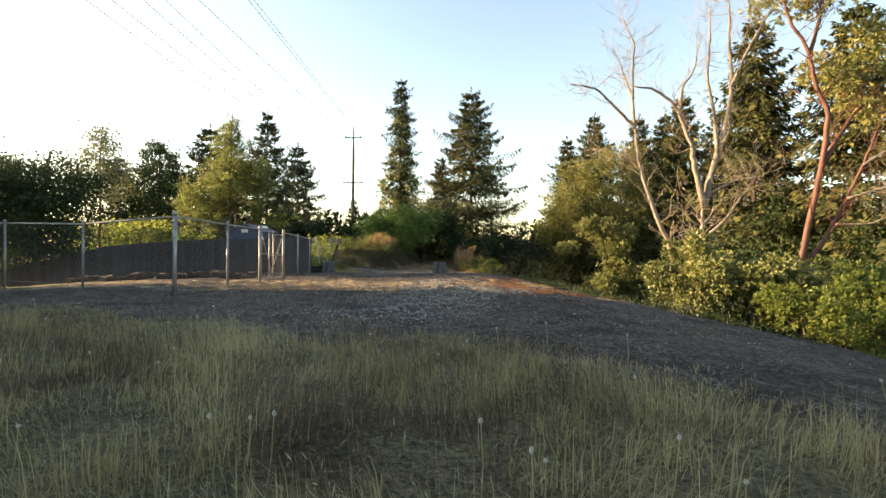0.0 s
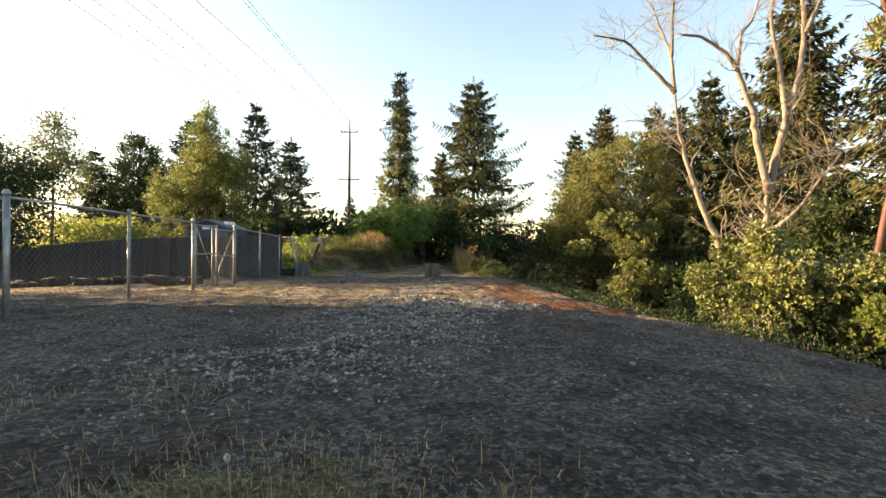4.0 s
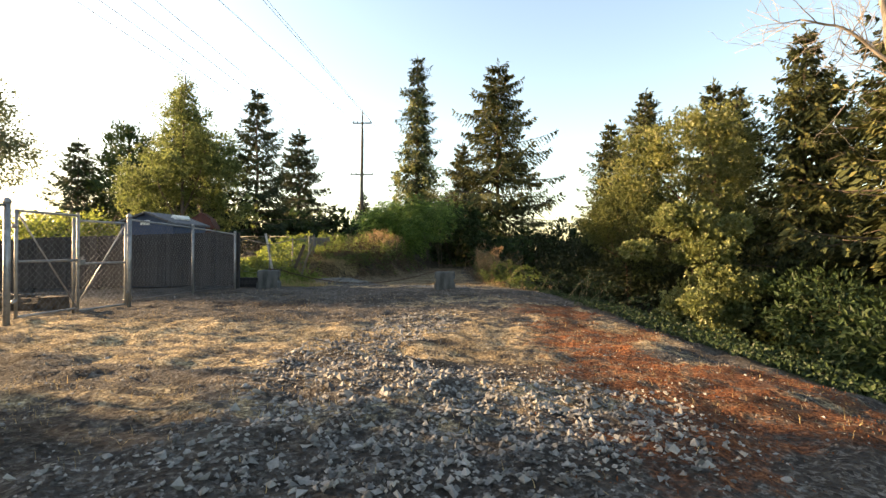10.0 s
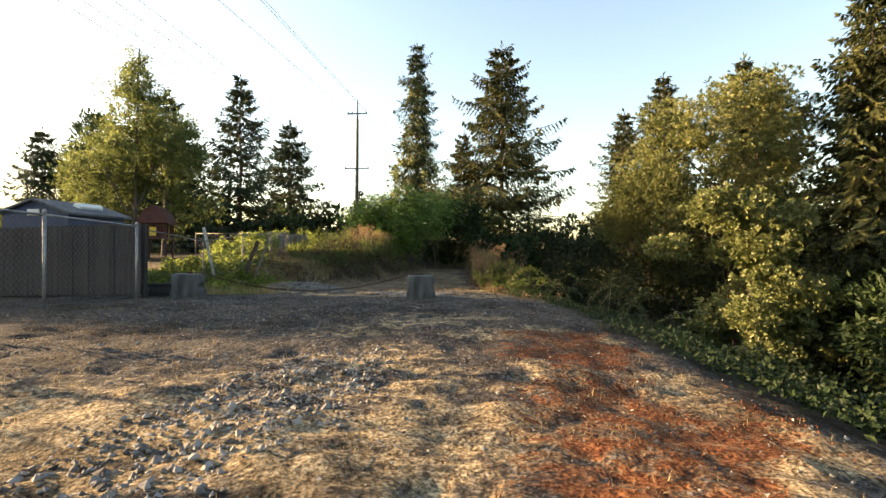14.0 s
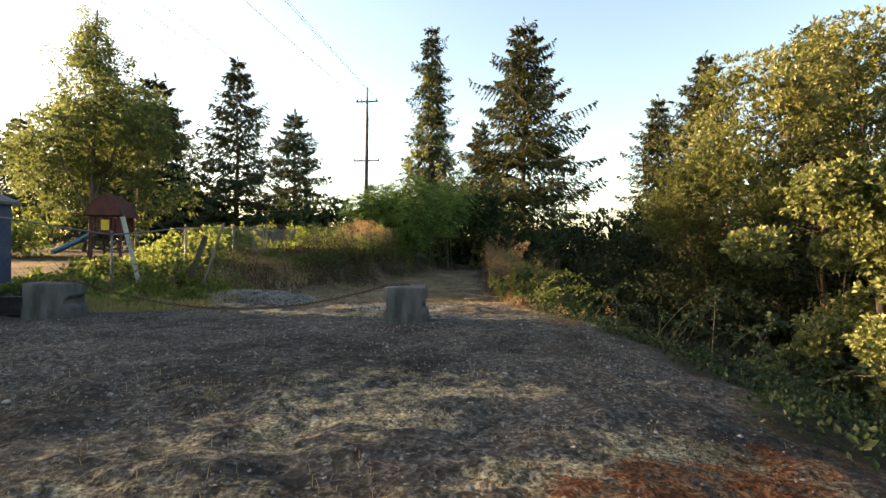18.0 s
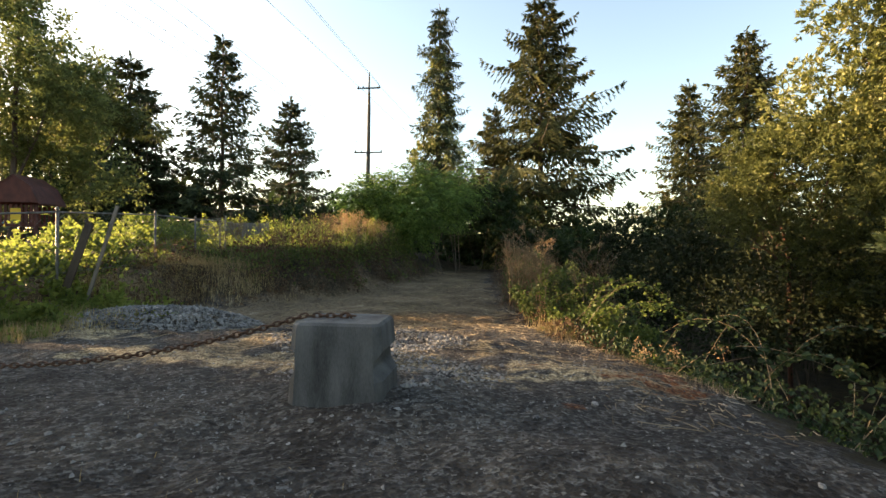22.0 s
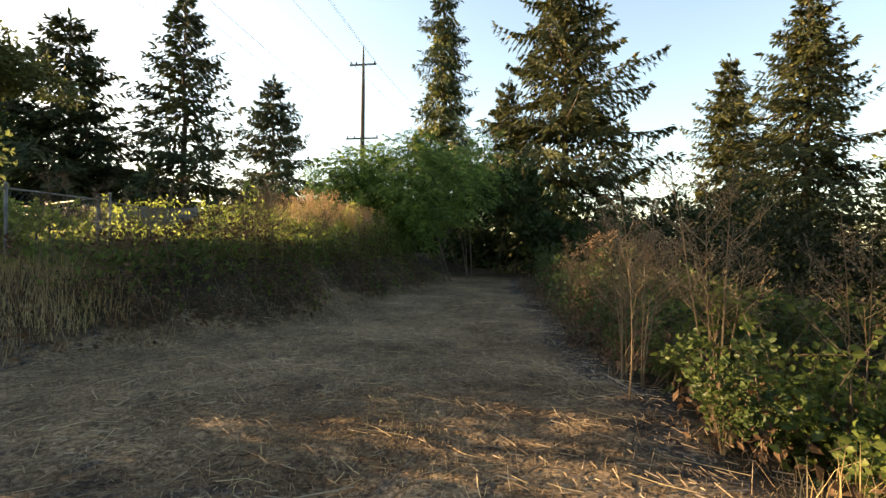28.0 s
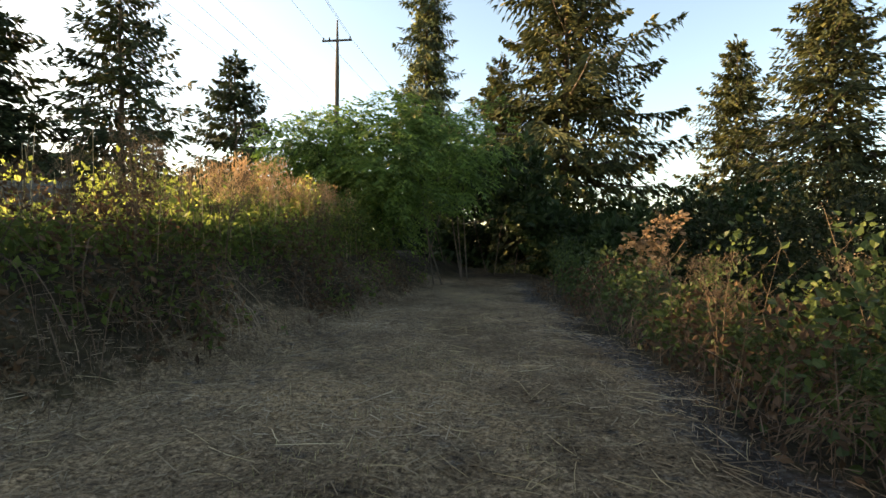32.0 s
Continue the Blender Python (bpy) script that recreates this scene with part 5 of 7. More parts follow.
for sgn in (-1, 1):
    m = Mesh()
    V = [(0, -HY - 0.12, RG + 0.01), (sgn * (HX + 0.12), -HY - 0.12, EV - 0.04), (sgn * (HX + 0.12), HY + 0.12, EV - 0.04), (0, HY + 0.12, RG + 0.01)]
    V = V + [(a, b, c + 0.06) for a, b, c in V]
    m.add(V, [[0, 1, 2], [0, 2, 3], [4, 6, 5], [4, 7, 6], [0, 4, 5], [0, 5, 1], [1, 5, 6], [1, 6, 2], [2, 6, 7], [2, 7, 3], [3, 7, 4], [3, 4, 0]])
    m.make("roof_slope", M_ROOF, shed)
m = Mesh()
m.box(-0.2, -HY - 0.03, EV - 0.06, 0.12, -HY - 0.004, EV + 0.1)
vent = m.make("gable_vent", M_WHITE, shed, "small white vent")
for k in range(4):
    m = Mesh()
    m.box(-0.18, -HY - 0.045, EV - 0.045 + k * 0.034, 0.1, -HY - 0.031, EV - 0.035 + k * 0.034)
    m.make("vent_slat", M_WHITE, vent)
m = Mesh()
m.tube([(0.5, -0.3, (EV + RG) / 2 + 0.07), (0.5, 0.5, (EV + RG) / 2 + 0.07)], 0.12, 6)
m.make("roof_light", M_WHITE, shed, "pale roof light")

# ---- play tower ----
tower = thing("play_tower", pose(-14.75, 34.8, z_at(-14.75, 34.8), 0, 0, 18) @ Matrix.Diagonal((0.7, 0.7, 1, 1)), "red-stained wooden play tower with a blue slide", "playset")
tz = -z_at(-14.6, 34.8)
for x in (-0.75, 0.75):
    for y in (-0.75, 0.75):
        m = Mesh()
        m.box(x - 0.06, y - 0.06, -0.2, x + 0.06, y + 0.06, 2.15 + tz)
        m.make("post", M_REDWOOD, tower)
m = Mesh()
m.box(-0.8, -0.8, 0.95, 0.8, 0.8, 1.02)
m.make("deck", M_REDWOOD, tower)
for k in range(7):
    for yy in (-0.78, 0.78):
        m = Mesh()
        m.box(-0.66 + k * 0.2, yy - 0.015, 1.02, -0.55 + k * 0.2, yy + 0.015, 1.62)
        m.make("slat", M_REDWOOD, tower)
m = Mesh()
m.box(-0.2, -0.83, 1.1, 0.2, -0.8, 1.5)
m.make("panel", M_YELLOW, tower, "yellow play panel")
for sgn in (-1, 1):
    m = Mesh()
    zt, ze = 3.05 + tz, 2.2 + tz
    V = [(-0.55 * sgn * 0, -1.0, zt), (sgn * 0.62, -1.0, zt - 0.32), (sgn * 1.0, -1.0, ze), (sgn * 1.0, 1.0, ze), (sgn * 0.62, 1.0, zt - 0.32), (0, 1.0, zt)]
    V = V + [(a, b, c - 0.05) for a, b, c in V]
    m.add(V, [[0, 1, 4], [0, 4, 5], [1, 2, 3], [1, 3, 4], [6, 10, 7], [6, 11, 10], [7, 9, 8], [7, 10, 9], [0, 6, 7], [0, 7, 1], [1, 7, 8], [1, 8, 2], [2, 8, 9], [2, 9, 3], [3, 9, 10], [3, 10, 4], [4, 10, 11], [4, 11, 5]])
    m.make("roof_panel", M_REDWOOD, tower)
for yy in (-0.97, 0.97):
    m = Mesh()
    V = [(-0.98, yy, ze), (0.98, yy, ze), (0.6, yy, zt - 0.33), (0, yy, zt - 0.02), (-0.6, yy, zt - 0.33)]
    V = V + [(a, b + 0.03, c) for a, b, c in V]
    m.add(V, [[0, 1, 2], [0, 2, 3], [0, 3, 4], [5, 7, 6], [5, 8, 7], [5, 9, 8]] + [t for i in range(5) for t in ([i, i + 5, (i + 1) % 5], [(i + 1) % 5, i + 5, (i + 1) % 5 + 5])])
    m.make("gable_board", M_REDWOOD, tower)
m = Mesh()
s = np.linspace(0, 1, 9)
prof = np.stack([-0.8 - 2.2 * s, 0 * s, 1.0 - 0.95 * s + 0.12 * s * s], 1)
for dy in (-0.24, 0.24):
    m.tube(prof + [0, dy, 0.07], 0.045, 6)
for i in range(8):
    a, b = prof[i], prof[i + 1]
    V = [a + [0, -0.24, 0], a + [0, 0.24, 0], b + [0, 0.24, 0], b + [0, -0.24, 0]]
    V = V + [v - np.array([0, 0, 0.03]) for v in V]
    m.add(V, [[0, 1, 2], [0, 2, 3], [4, 6, 5], [4, 7, 6], [0, 4, 5], [0, 5, 1], [2, 6, 7], [2, 7, 3]])
m.make("slide", M_SLIDE, tower, "blue plastic slide")

# ---- low back fence along the bank ----
wire_fence("chain_link_fence", [(-7.25, 24.1, 1.56 - z_at(-7.25, 24.1)), (-7.3, 26.55, 1.31 - z_at(-7.3, 26.55)), (-7.45, 29.1, 1.56 - z_at(-7.45, 29.1)), (-7.68, 31.7, 1.69 - z_at(-7.68, 31.7)), (-8.2, 33.8, 1.71 - z_at(-8.2, 33.8)), (-9.2, 36.4, 1.25), (-10.2, 39.5, 1.25), (-11.2, 43.0, 1.25)], "low rusting chain-link fence along the overgrown bank", h=1.2, mat=M_OLDSTEEL, step=0.075, r_post=0.024, r_wire=0.002)
wire_fence("chain_link_fence", [(-9.2, 36.7, 1.35), (-12.5, 38.2, 1.35), (-16.0, 39.8, 1.35)], "chain-link fence across the back garden", h=1.3, mat=M_OLDSTEEL, step=0.085, r_post=0.024, r_wire=0.002)
back_boards = thing("board_fence", pose(-12.3, 39.4, z_at(-12.3, 39.4)), "grey board panel fence across the back garden", "fence")
bz = -z_at(-12.3, 39.4)
for k in range(22):
    m = Mesh()
    m.box(0.005, -0.01, 0.1 + bz, 0.138, 0.01, 1.84 + bz)
    b = m.make("board", M_GREYBOARD, back_boards)
    b.location = (k * 0.145, -0.02 * (k % 2), rng.normal(0, 0.01))
for k in range(3):
    m = Mesh()
    m.box(-0.04, 0.02, -0.2 + bz, 0.04, 0.1, 1.9 + bz)
    m.make("fence_post", M_GREYBOARD, back_boards).location = (k * 1.55, 0, 0)
m = Mesh()
m.box(-0.038, -0.038, -0.15, 0.038, 0.038, 1.75)
lean_post = m.make("leaning_post", M_PALEPOST)
lean_post.matrix_world = pose(-7.7, 27.85, z_at(-7.7, 27.85) - 0.02, 8, -10, 20)
tagged(lean_post, "white painted post leaning over the weeds", "post")
for x, y, rx, ry, hh, mat, lab in ((-7.28, 29.5, 2, 19, 1.95, M_DEADWOOD, "bleached stick leaning over the wire fence"), (-7.55, 29.3, 3, 22, 1.45, M_BARK, "brown plank propped against the wire fence")):
    m = Mesh()
    m.box(-0.03 if mat is M_DEADWOOD else -0.07, -0.015, -0.1, 0.03 if mat is M_DEADWOOD else 0.07, 0.015, hh)
    p = m.make("plank", mat)
    p.matrix_world = pose(x, y, z_at(x, y) - 0.05, rx, ry, 8)
    tagged(p, lab, "plank")

# ---- concrete blocks and chain ----
def concrete_block(x, y, z, turn, label, tilt=0.0):
    """Cast block with chamfered edges and a groove down two sides."""
    t = thing("concrete_block", pose(x, y, z, 0, tilt, turn), label, "block", "concrete blocks")
    w, d, hh, c = 0.35, 0.3, 0.59, 0.055
    ring = [(-w + c, -d), (0.1, -d), (w - c, -d), (w, -d + c), (w, -0.1), (w, 0.1), (w, d - c), (w - c, d), (0, d), (-w + c, d), (-w, d - c), (-w, 0), (-w, -d + c)]
    levels = [(-0.08, 1.0, 0), (0.02, 1.0, 0), (0.18, 0.985, 0), (0.25, 0.975, 0.085), (0.31, 0.97, 0.1), (0.39, 0.96, 0), (hh - 0.06, 0.935, 0), (hh - 0.02, 0.915, 0), (hh, 0.86, 0)]
    n = len(ring)
    V = [(px * s - (dent if px > w - 0.01 else -dent if px < 0.01 - w else 0) + 0.004 * math.sin(9 * zz + i), py * s + 0.004 * math.cos(7 * zz + 2 * i), zz) for zz, s, dent in levels for i, (px, py) in enumerate(ring)]
    F = []
    for k in range(len(levels) - 1):
        for i in range(n):
            a, b = k * n + i, k * n + (i + 1) % n
            F += [[a, b, b + n], [a, b + n, a + n]]
    top = (len(levels) - 1) * n
    V.append((0, 0, hh))
    F += [[top + i, top + (i + 1) % n, len(V) - 1] for i in range(n)]
    obj("body", V, F, M_CONC, t)
    m = Mesh()
    a = np.linspace(0, math.pi, 9)
    m.tube(np.stack([0.04 * np.cos(a), 0 * a, hh - 0.005 + 0.045 * np.sin(a)], 1), 0.009, 6)
    m.make("lifting_eye", M_RUSTY, t, "rusty iron loop", smooth=True)
    return t


BX, BY = -0.7, 25.28
bz = z_at(BX, BY)
concrete_block(BX, BY, bz + 0.01, 3, "stained grey concrete block holding one end of a chain")
LX, LY = -6.32, 24.35
lz = z_at(LX, LY)
concrete_block(LX, LY, lz - 0.02, 16, "weathered concrete block beside the fence end")
PX, PY = -7.35, 24.55
tim = thing("timber_stack", pose(PX + 0.35, PY - 0.1, z_at(PX + 0.35, PY), 0, 0, 10), "short grey timbers stacked beside the block", "timber")
for zz, dx in ((0.05, 0), (0.15, 0.02), (0.25, -0.02)):
    m = Mesh()
    m.box(-0.35 + dx, -0.1, zz - 0.048, 0.35 + dx, 0.1, zz + 0.048)
    m.make("timber", M_BOARD, tim)

chain = thing("chain", pose(0, 0, 0), "rusty iron chain slung between two concrete blocks", "chain")


def link_shape():
    m = Mesh()
    a = np.linspace(0, 2 * math.pi, 13)
    x = 0.036 * np.cos(a)
    y = 0.018 * np.sin(a)
    m.tube(np.stack([x, y, 0 * a], 1), 0.0075, 5)
    return m


e0, e1 = np.array([BX + 0.06, BY, bz + 0.62]), np.array([LX + 0.02, LY - 0.02, lz + 0.595])
edge0, edge1 = np.array([BX - 0.325, BY - 0.04, bz + 0.612]), np.array([LX + 0.34, LY + 0.03, lz + 0.59])
u = np.linspace(0, 1, 400)[:, None]
hung = edge0 + (edge1 - edge0) * u
hung[:, 2] -= 0.42 * (1 - (2 * u[:, 0] - 1) ** 2)
flat0, flat1 = e0 + (edge0 - e0) * np.linspace(0, 1, 30)[:-1, None], edge1 + (e1 - edge1) * np.linspace(0, 1, 30)[1:, None]
line = np.concatenate([flat0, hung, flat1])
seg = np.concatenate([[0], np.cumsum(np.linalg.norm(np.diff(line, axis=0), axis=1))])
first_link = None
for k, sdist in enumerate(np.arange(0.02, seg[-1], 0.053)):
    p = np.array([np.interp(sdist, seg, line[:, c]) for c in range(3)])
    q = np.array([np.interp(sdist + 0.02, seg, line[:, c]) for c in range(3)])
    d = Vector(q - p).normalized()
    rot = d.to_track_quat("X", "Z").to_matrix().to_4x4()
    if first_link is None:
        first_link = link_shape().make("link", M_RUSTY, chain, smooth=True)
        b = first_link
    else:
        b = new("link", first_link.data)
        b.parent = chain
    b.matrix_local = Matrix.Translation(p) @ rot @ Matrix.Rotation(radians(90 * (k % 2) + 12), 4, "X")

# ---- power pole and wires ----
PLX, PLY, PLZ = -14.0, 67.0, 17.9
pole = thing("power_pole", pose(PLX, PLY, z_at(PLX, PLY)), "tall tarred wooden power pole with two crossarms", "pole")
pz = PLZ - z_at(PLX, PLY)
m = Mesh()
m.tube([(0, 0, -0.6), (0, 0, pz * 0.4), (0.03, 0, pz * 0.8), (0.02, 0, pz)], [0.24, 0.2, 0.15, 0.06], 10)
m.make("shaft", M_POLE, pole, smooth=True)
for zz, w in ((pz - 1.55, 1.15), (pz - 7.8, 1.4)):
    m = Mesh()
    m.box(-w, -0.1, zz - 0.06, w, 0.02, zz + 0.06)
    arm = m.make("crossarm", M_POLE, pole)
    for xx in (-w + 0.1, -w * 0.5, w - 0.1):
        bm = bmesh.new()
        cyl(bm, 0.05, zz + 0.06, zz + 0.26, xx, -0.04, 8)
        cyl(bm, 0.075, zz + 0.12, zz + 0.15, xx, -0.04, 8)
        part("insulator", bm, M_POLE, arm, smooth=True)


def cable(a, b, sag, r, label):
    """A wire hung through the two places a and b and carried on behind the walk."""
    m = Mesh()
    s = np.linspace(0, 1, 40)
    p = np.array(a) + (np.array(b) - np.array(a)) * s[:, None]
    p[:, 2] -= sag * (1 - (2 * s - 1) ** 2)
    m.tube(p, r, 4)
    return tagged(m.make("power_line", M_WIRE), label, "wire", "overhead wires")


for x1, z1, x2, z2 in ((-10.05, 7.58, -12.28, 7.53), (-9.36, 7.55, -12.54, 8.1), (-8.47, 7.5, -11.76, 8.2), (-8.13, 7.74, -11.03, 8.29)):
    k = (x2 - x1) / 40
    kz = (z2 - z1) / 40
    cable((x1 - k * 40, -20, z1 - kz * 40), (x1 + k * 90, 110, z1 + kz * 90), 0, 0.009, "thin low power line sweeping overhead")
for x1, z1, x2, z2, xe in ((-9.01, 9.82, -13.49, 14.71, -15.1), (-7.52, 10.19, -11.84, 15.3, -13.0), (-7.3, 10.3, -11.6, 15.5, -12.9)):
    k, kz = (x2 - x1) / 40, (z2 - z1) / 40
    cable((x1 - k * 28, -8, z1 - kz * 28), (xe, PLY - 0.05, PLZ - 1.3), 0, 0.013, "power line running up to the tall pole")
for dx in (-1.0, 1.0):
    cable((PLX + dx, PLY, PLZ - 1.3), (PLX + dx + 9, PLY + 60, 14), 1.5, 0.014, "power line running on from the tall pole")

# ---- brambles, weeds, stalks ----
def leaf_stuff(name, P, D, size, mat, label, category, ratio=0.6):
    L = size * rng.uniform(0.6, 1.35, len(P))
    V, F = leaves(P, D + rng.normal(0, 0.6, P.shape), L, L * ratio, 0.2, np.array([[-0.6, -0.45, 0.5]]) + rng.normal(0, 0.45, P.shape))
    return tagged(obj(name, V, F, mat), label, category, kind="stuff")


def carpet(n, x0, x1, y0, y1, chance, depth):
    """Leaf places in a hummocky cover over the ground."""
    P = on_ground(n, x0, x1, y0, y1, chance)
    x, y = P[:, 0], P[:, 1]
    hum = depth(x, y) * (0.35 + 1.1 * fbm(x * 1.3, y * 1.3, 61))
    P[:, 2] += hum * (1 - rng.random(len(P)) ** 1.7)
    D = rng.normal(0, 0.7, P.shape) + [-0.25, -0.1, 0.35]
    return P, D


# slope cover in the bramble colour darkened for shade
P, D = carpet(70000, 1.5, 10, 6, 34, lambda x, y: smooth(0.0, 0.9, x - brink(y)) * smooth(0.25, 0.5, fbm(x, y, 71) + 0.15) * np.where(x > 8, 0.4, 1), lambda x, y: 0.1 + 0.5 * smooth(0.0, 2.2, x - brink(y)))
leaf_stuff("bramble_cover", P, D, 0.06, M_SHADEBRAMBLE, "bramble leaves covering the slope of the ravine", "bramble")
def leaves_round(P, D, L, W):
    """Leaves with a rounder outline, for what is passed closely: six corners, four triangles."""
    n = len(P)
    D = unit(D)
    side = unit(np.cross(D, unit(rng.normal(size=(n, 3)) + np.array([-0.5, -0.4, 0.5]))))
    up = np.cross(side, D)
    L, W = np.broadcast_to(L, (n,))[:, None], np.broadcast_to(W, (n,))[:, None]
    a, c = P + D * L * 0.3 + up * W * 0.14, P + D * L * 0.68 + up * W * 0.1
    V = np.stack([P, a + side * W / 2, c + side * W * 0.4, P + D * L - up * L * 0.08, c - side * W * 0.4, a - side * W / 2], 1).reshape(-1, 3)
    b = np.arange(n)[:, None] * 6
    return V, np.concatenate([b + [[0, 1, 2]], b + [[0, 2, 3]], b + [[0, 3, 4]], b + [[0, 4, 5]]])


HEDGE = lambda x, y: np.interp(y, [27, 29.5, 31, 32.2, 36, 40, 47], [0.1, 0.28, 0.5, 0.9, 1.05, 1.2, 1.4]) * smooth(-0.1, 1.3, x - brink(y)) * (0.35 + 0.95 * smooth(0.25, 0.75, fbm(x * 1.1 + 3, y * 1.1, 64)))
P, D = carpet(34000, 0.0, 4.5, 28.2, 37.5, lambda x, y: smooth(0.25, 1.1, x - brink(y) - 0.6 * smooth(31.5, 30.0, y)) * smooth(0.42, 0.58, fbm(x * 1.5, y * 1.5, 77) + 0.03), HEDGE)
L = rng.uniform(0.04, 0.095, len(P))
V, F = leaves_round(P, D + rng.normal(0, 0.5, P.shape), L, L * 0.72)
tagged(obj("bramble_hedge", V, F, M_BRAMBLE), "bramble hedge along the edge of the path", "bramble", kind="stuff")
P, D = carpet(40000, 0.0, 8, 30, 48, lambda x, y: smooth(0.2, 0.8, x - brink(y)) * np.where((y < 37) & (x < 4.3), 0.25, 1) * smooth(0.15, 0.45, fbm(x * 0.9, y * 0.9, 77) + 0.12), HEDGE)
leaf_stuff("bramble_thicket", P, D, 0.1, M_BRAMBLE, "deeper bramble growth beside the path", "bramble")


def canes(n, spot, label, mat, away, rise=0.7, name="bramble_canes"):
    """Arching bramble canes: each leaves the ground, bows over and hangs."""
    m = Mesh()
    s = np.linspace(0, 1, 7)
    for k in range(n):
        x, y = spot()
        a = away + rng.normal(0, 0.7)
        ln, up = rng.uniform(0.5, 1.5), rise * rng.uniform(0.35, 1.25)
        bend = rng.normal(0, 0.5)
        dx, dy = np.cos(a + bend * s) * ln * s, np.sin(a + bend * s) * ln * s
        z = z_at(x, y) + up * (1 - (1.55 * s - 0.75) ** 2 / 0.5625) * (s < 2) + 0.02
        z = np.maximum(z, height(x + dx, y + dy) + 0.01)
        m.tube(np.stack([x + dx, y + dy, z], 1), np.linspace(0.0045, 0.0016, 7) * rng.uniform(0.7, 1.3), 3)
    return tagged(m.make(name, mat), label, "bramble", kind="stuff")


def right_spot():
    y = rng.uniform(31.8, 41)
    return float(brink(y)) + rng.uniform(0.3, 2.1) ** 1.1, y


def left_spot():
    y = rng.uniform(30.5, 45)
    return float(foot(y)) - 2.6 * rng.random() ** 1.3, y


canes(90, lambda: (rng.uniform(6.9, 9.6), rng.uniform(13.6, 16.2)), "grey dead twigs in the thicket below dead trees", M_DEADWOOD, math.pi, 1.6, "dead_twigs")
canes(520, right_spot, "arching dead bramble canes at the edge of the path", M_DEADTANGLE, 0.0, 0.5)
canes(330, left_spot, "arching dead stems on the bank above the path", M_DEADTANGLE, math.pi, 0.6)
P, D = carpet(60000, -11, -3.4, 29.5, 47, lambda x, y: np.maximum(smooth(0.7, 1.5, foot(y) - x), 0.6 * smooth(0.5, 0.6, fbm(x * 1.3, y * 1.3, 93)) * smooth(0, 0.4, foot(y) - x)) * np.where(x < foot(y) - 3.2, 0.4, 1) * np.maximum(smooth(32.4, 34.0, y), smooth(-7.3, -7.9, x)) * smooth(0.2, 0.45, fbm(x * 0.9, y * 0.9, 83) + 0.12), lambda x, y: np.interp(y, [29, 33, 36, 38.5, 41, 47], [0.12, 0.2, 0.32, 0.6, 1.1, 1.7]) * smooth(-0.6, 2.0, foot(y) - x) * (0.5 + fbm(x * 1.1, y * 1.1, 84)))
leaf_stuff("bramble_bank", P, D, 0.095, M_LITBRAMBLE, "bramble and weeds on the bank above the path", "bramble")
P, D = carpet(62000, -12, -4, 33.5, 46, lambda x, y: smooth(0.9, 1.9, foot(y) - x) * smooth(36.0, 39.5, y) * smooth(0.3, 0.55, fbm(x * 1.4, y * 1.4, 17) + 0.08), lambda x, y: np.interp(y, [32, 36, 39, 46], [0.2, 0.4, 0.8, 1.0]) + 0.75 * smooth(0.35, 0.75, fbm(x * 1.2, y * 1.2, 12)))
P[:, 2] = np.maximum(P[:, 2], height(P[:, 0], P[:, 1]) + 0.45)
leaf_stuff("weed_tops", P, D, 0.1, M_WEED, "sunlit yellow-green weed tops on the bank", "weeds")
def weed_depth(x, y):
    """Height of the weeds along the low fence: lush by the wire, low towards the gravel."""
    return (0.18 + 0.55 * smooth(0.42, 0.7, fbm(x * 1.7, y * 1.7, 14))) * smooth(-5.9, -7.0, x) * (1 - 0.5 * smooth(-7.6, -8.6, x))


P, D = carpet(30000, -9.6, -5.4, 25.6, 31.8, lambda x, y: smooth(-5.5, -6.6, x) * smooth(25.4, 26.2, y) * smooth(30.9, 30.0, y) * smooth(0.4, 0.56, fbm(x * 1.4, y * 1.4, 88) + 0.02), weed_depth)
leaf_stuff("fence_weeds", P, D, 0.1, M_WEED, "lush yellow-green weeds along the low fence", "weeds", 0.8)
PP, DD = [], []
for k in range(14):
    x, y, hh = -7.7 + rng.normal(0, 0.2), 27.2 + 3.6 * rng.random(), rng.uniform(0.5, 1.25)
    s = rng.random(46) ** 0.8
    a = rng.uniform(0, 6.28, 46)
    PP.append(np.stack([x + 0.12 * s + 0.14 * np.cos(a), y + 0.14 * np.sin(a), z_at(x, y) + hh * s], 1))
    DD.append(np.stack([np.cos(a), np.sin(a), 0.3 - s * 0.3], 1))
leaf_stuff("tall_weeds", np.concatenate(PP), np.concatenate(DD), 0.11, M_WEED, "tall leafy weed shoots climbing the low fence", "weeds", 0.55)
# dead tangle at the foot of the banks: bent stems at all slants, withered leaves
P = on_ground(52000, -7.5, 2.2, 28.5, 46, lambda x, y: np.maximum(0.55 * smooth(-0.6, 0.3, foot(y) - x) * smooth(2.0, 0.9, foot(y) - x) * smooth(29.5, 31.5, y) * smooth(0.36, 0.62, fbm(x * 1.6, y * 1.6, 91)), 0.8 * smooth(30.2, 31.6, y) * smooth(-0.3, 0.25, x - brink(y)) * smooth(1.2, 0.5, x - brink(y)) * smooth(0.3, 0.6, fbm(x * 2, y * 2, 96))))
P[:, 2] += rng.random(len(P)) ** 2 * 0.3
V, F = blades(P, rng.uniform(0.08, 0.5, len(P)) * (0.3 + 0.7 * fbm(P[:, 0] * 1.6, P[:, 1] * 1.6, 91)), rng.uniform(0.004, 0.009, len(P)), 1.9)
tagged(obj("dead_tangle", V, F, M_DEADTANGLE), "brown tangle of dead stems at the foot of the banks", "dead stems", kind="stuff")
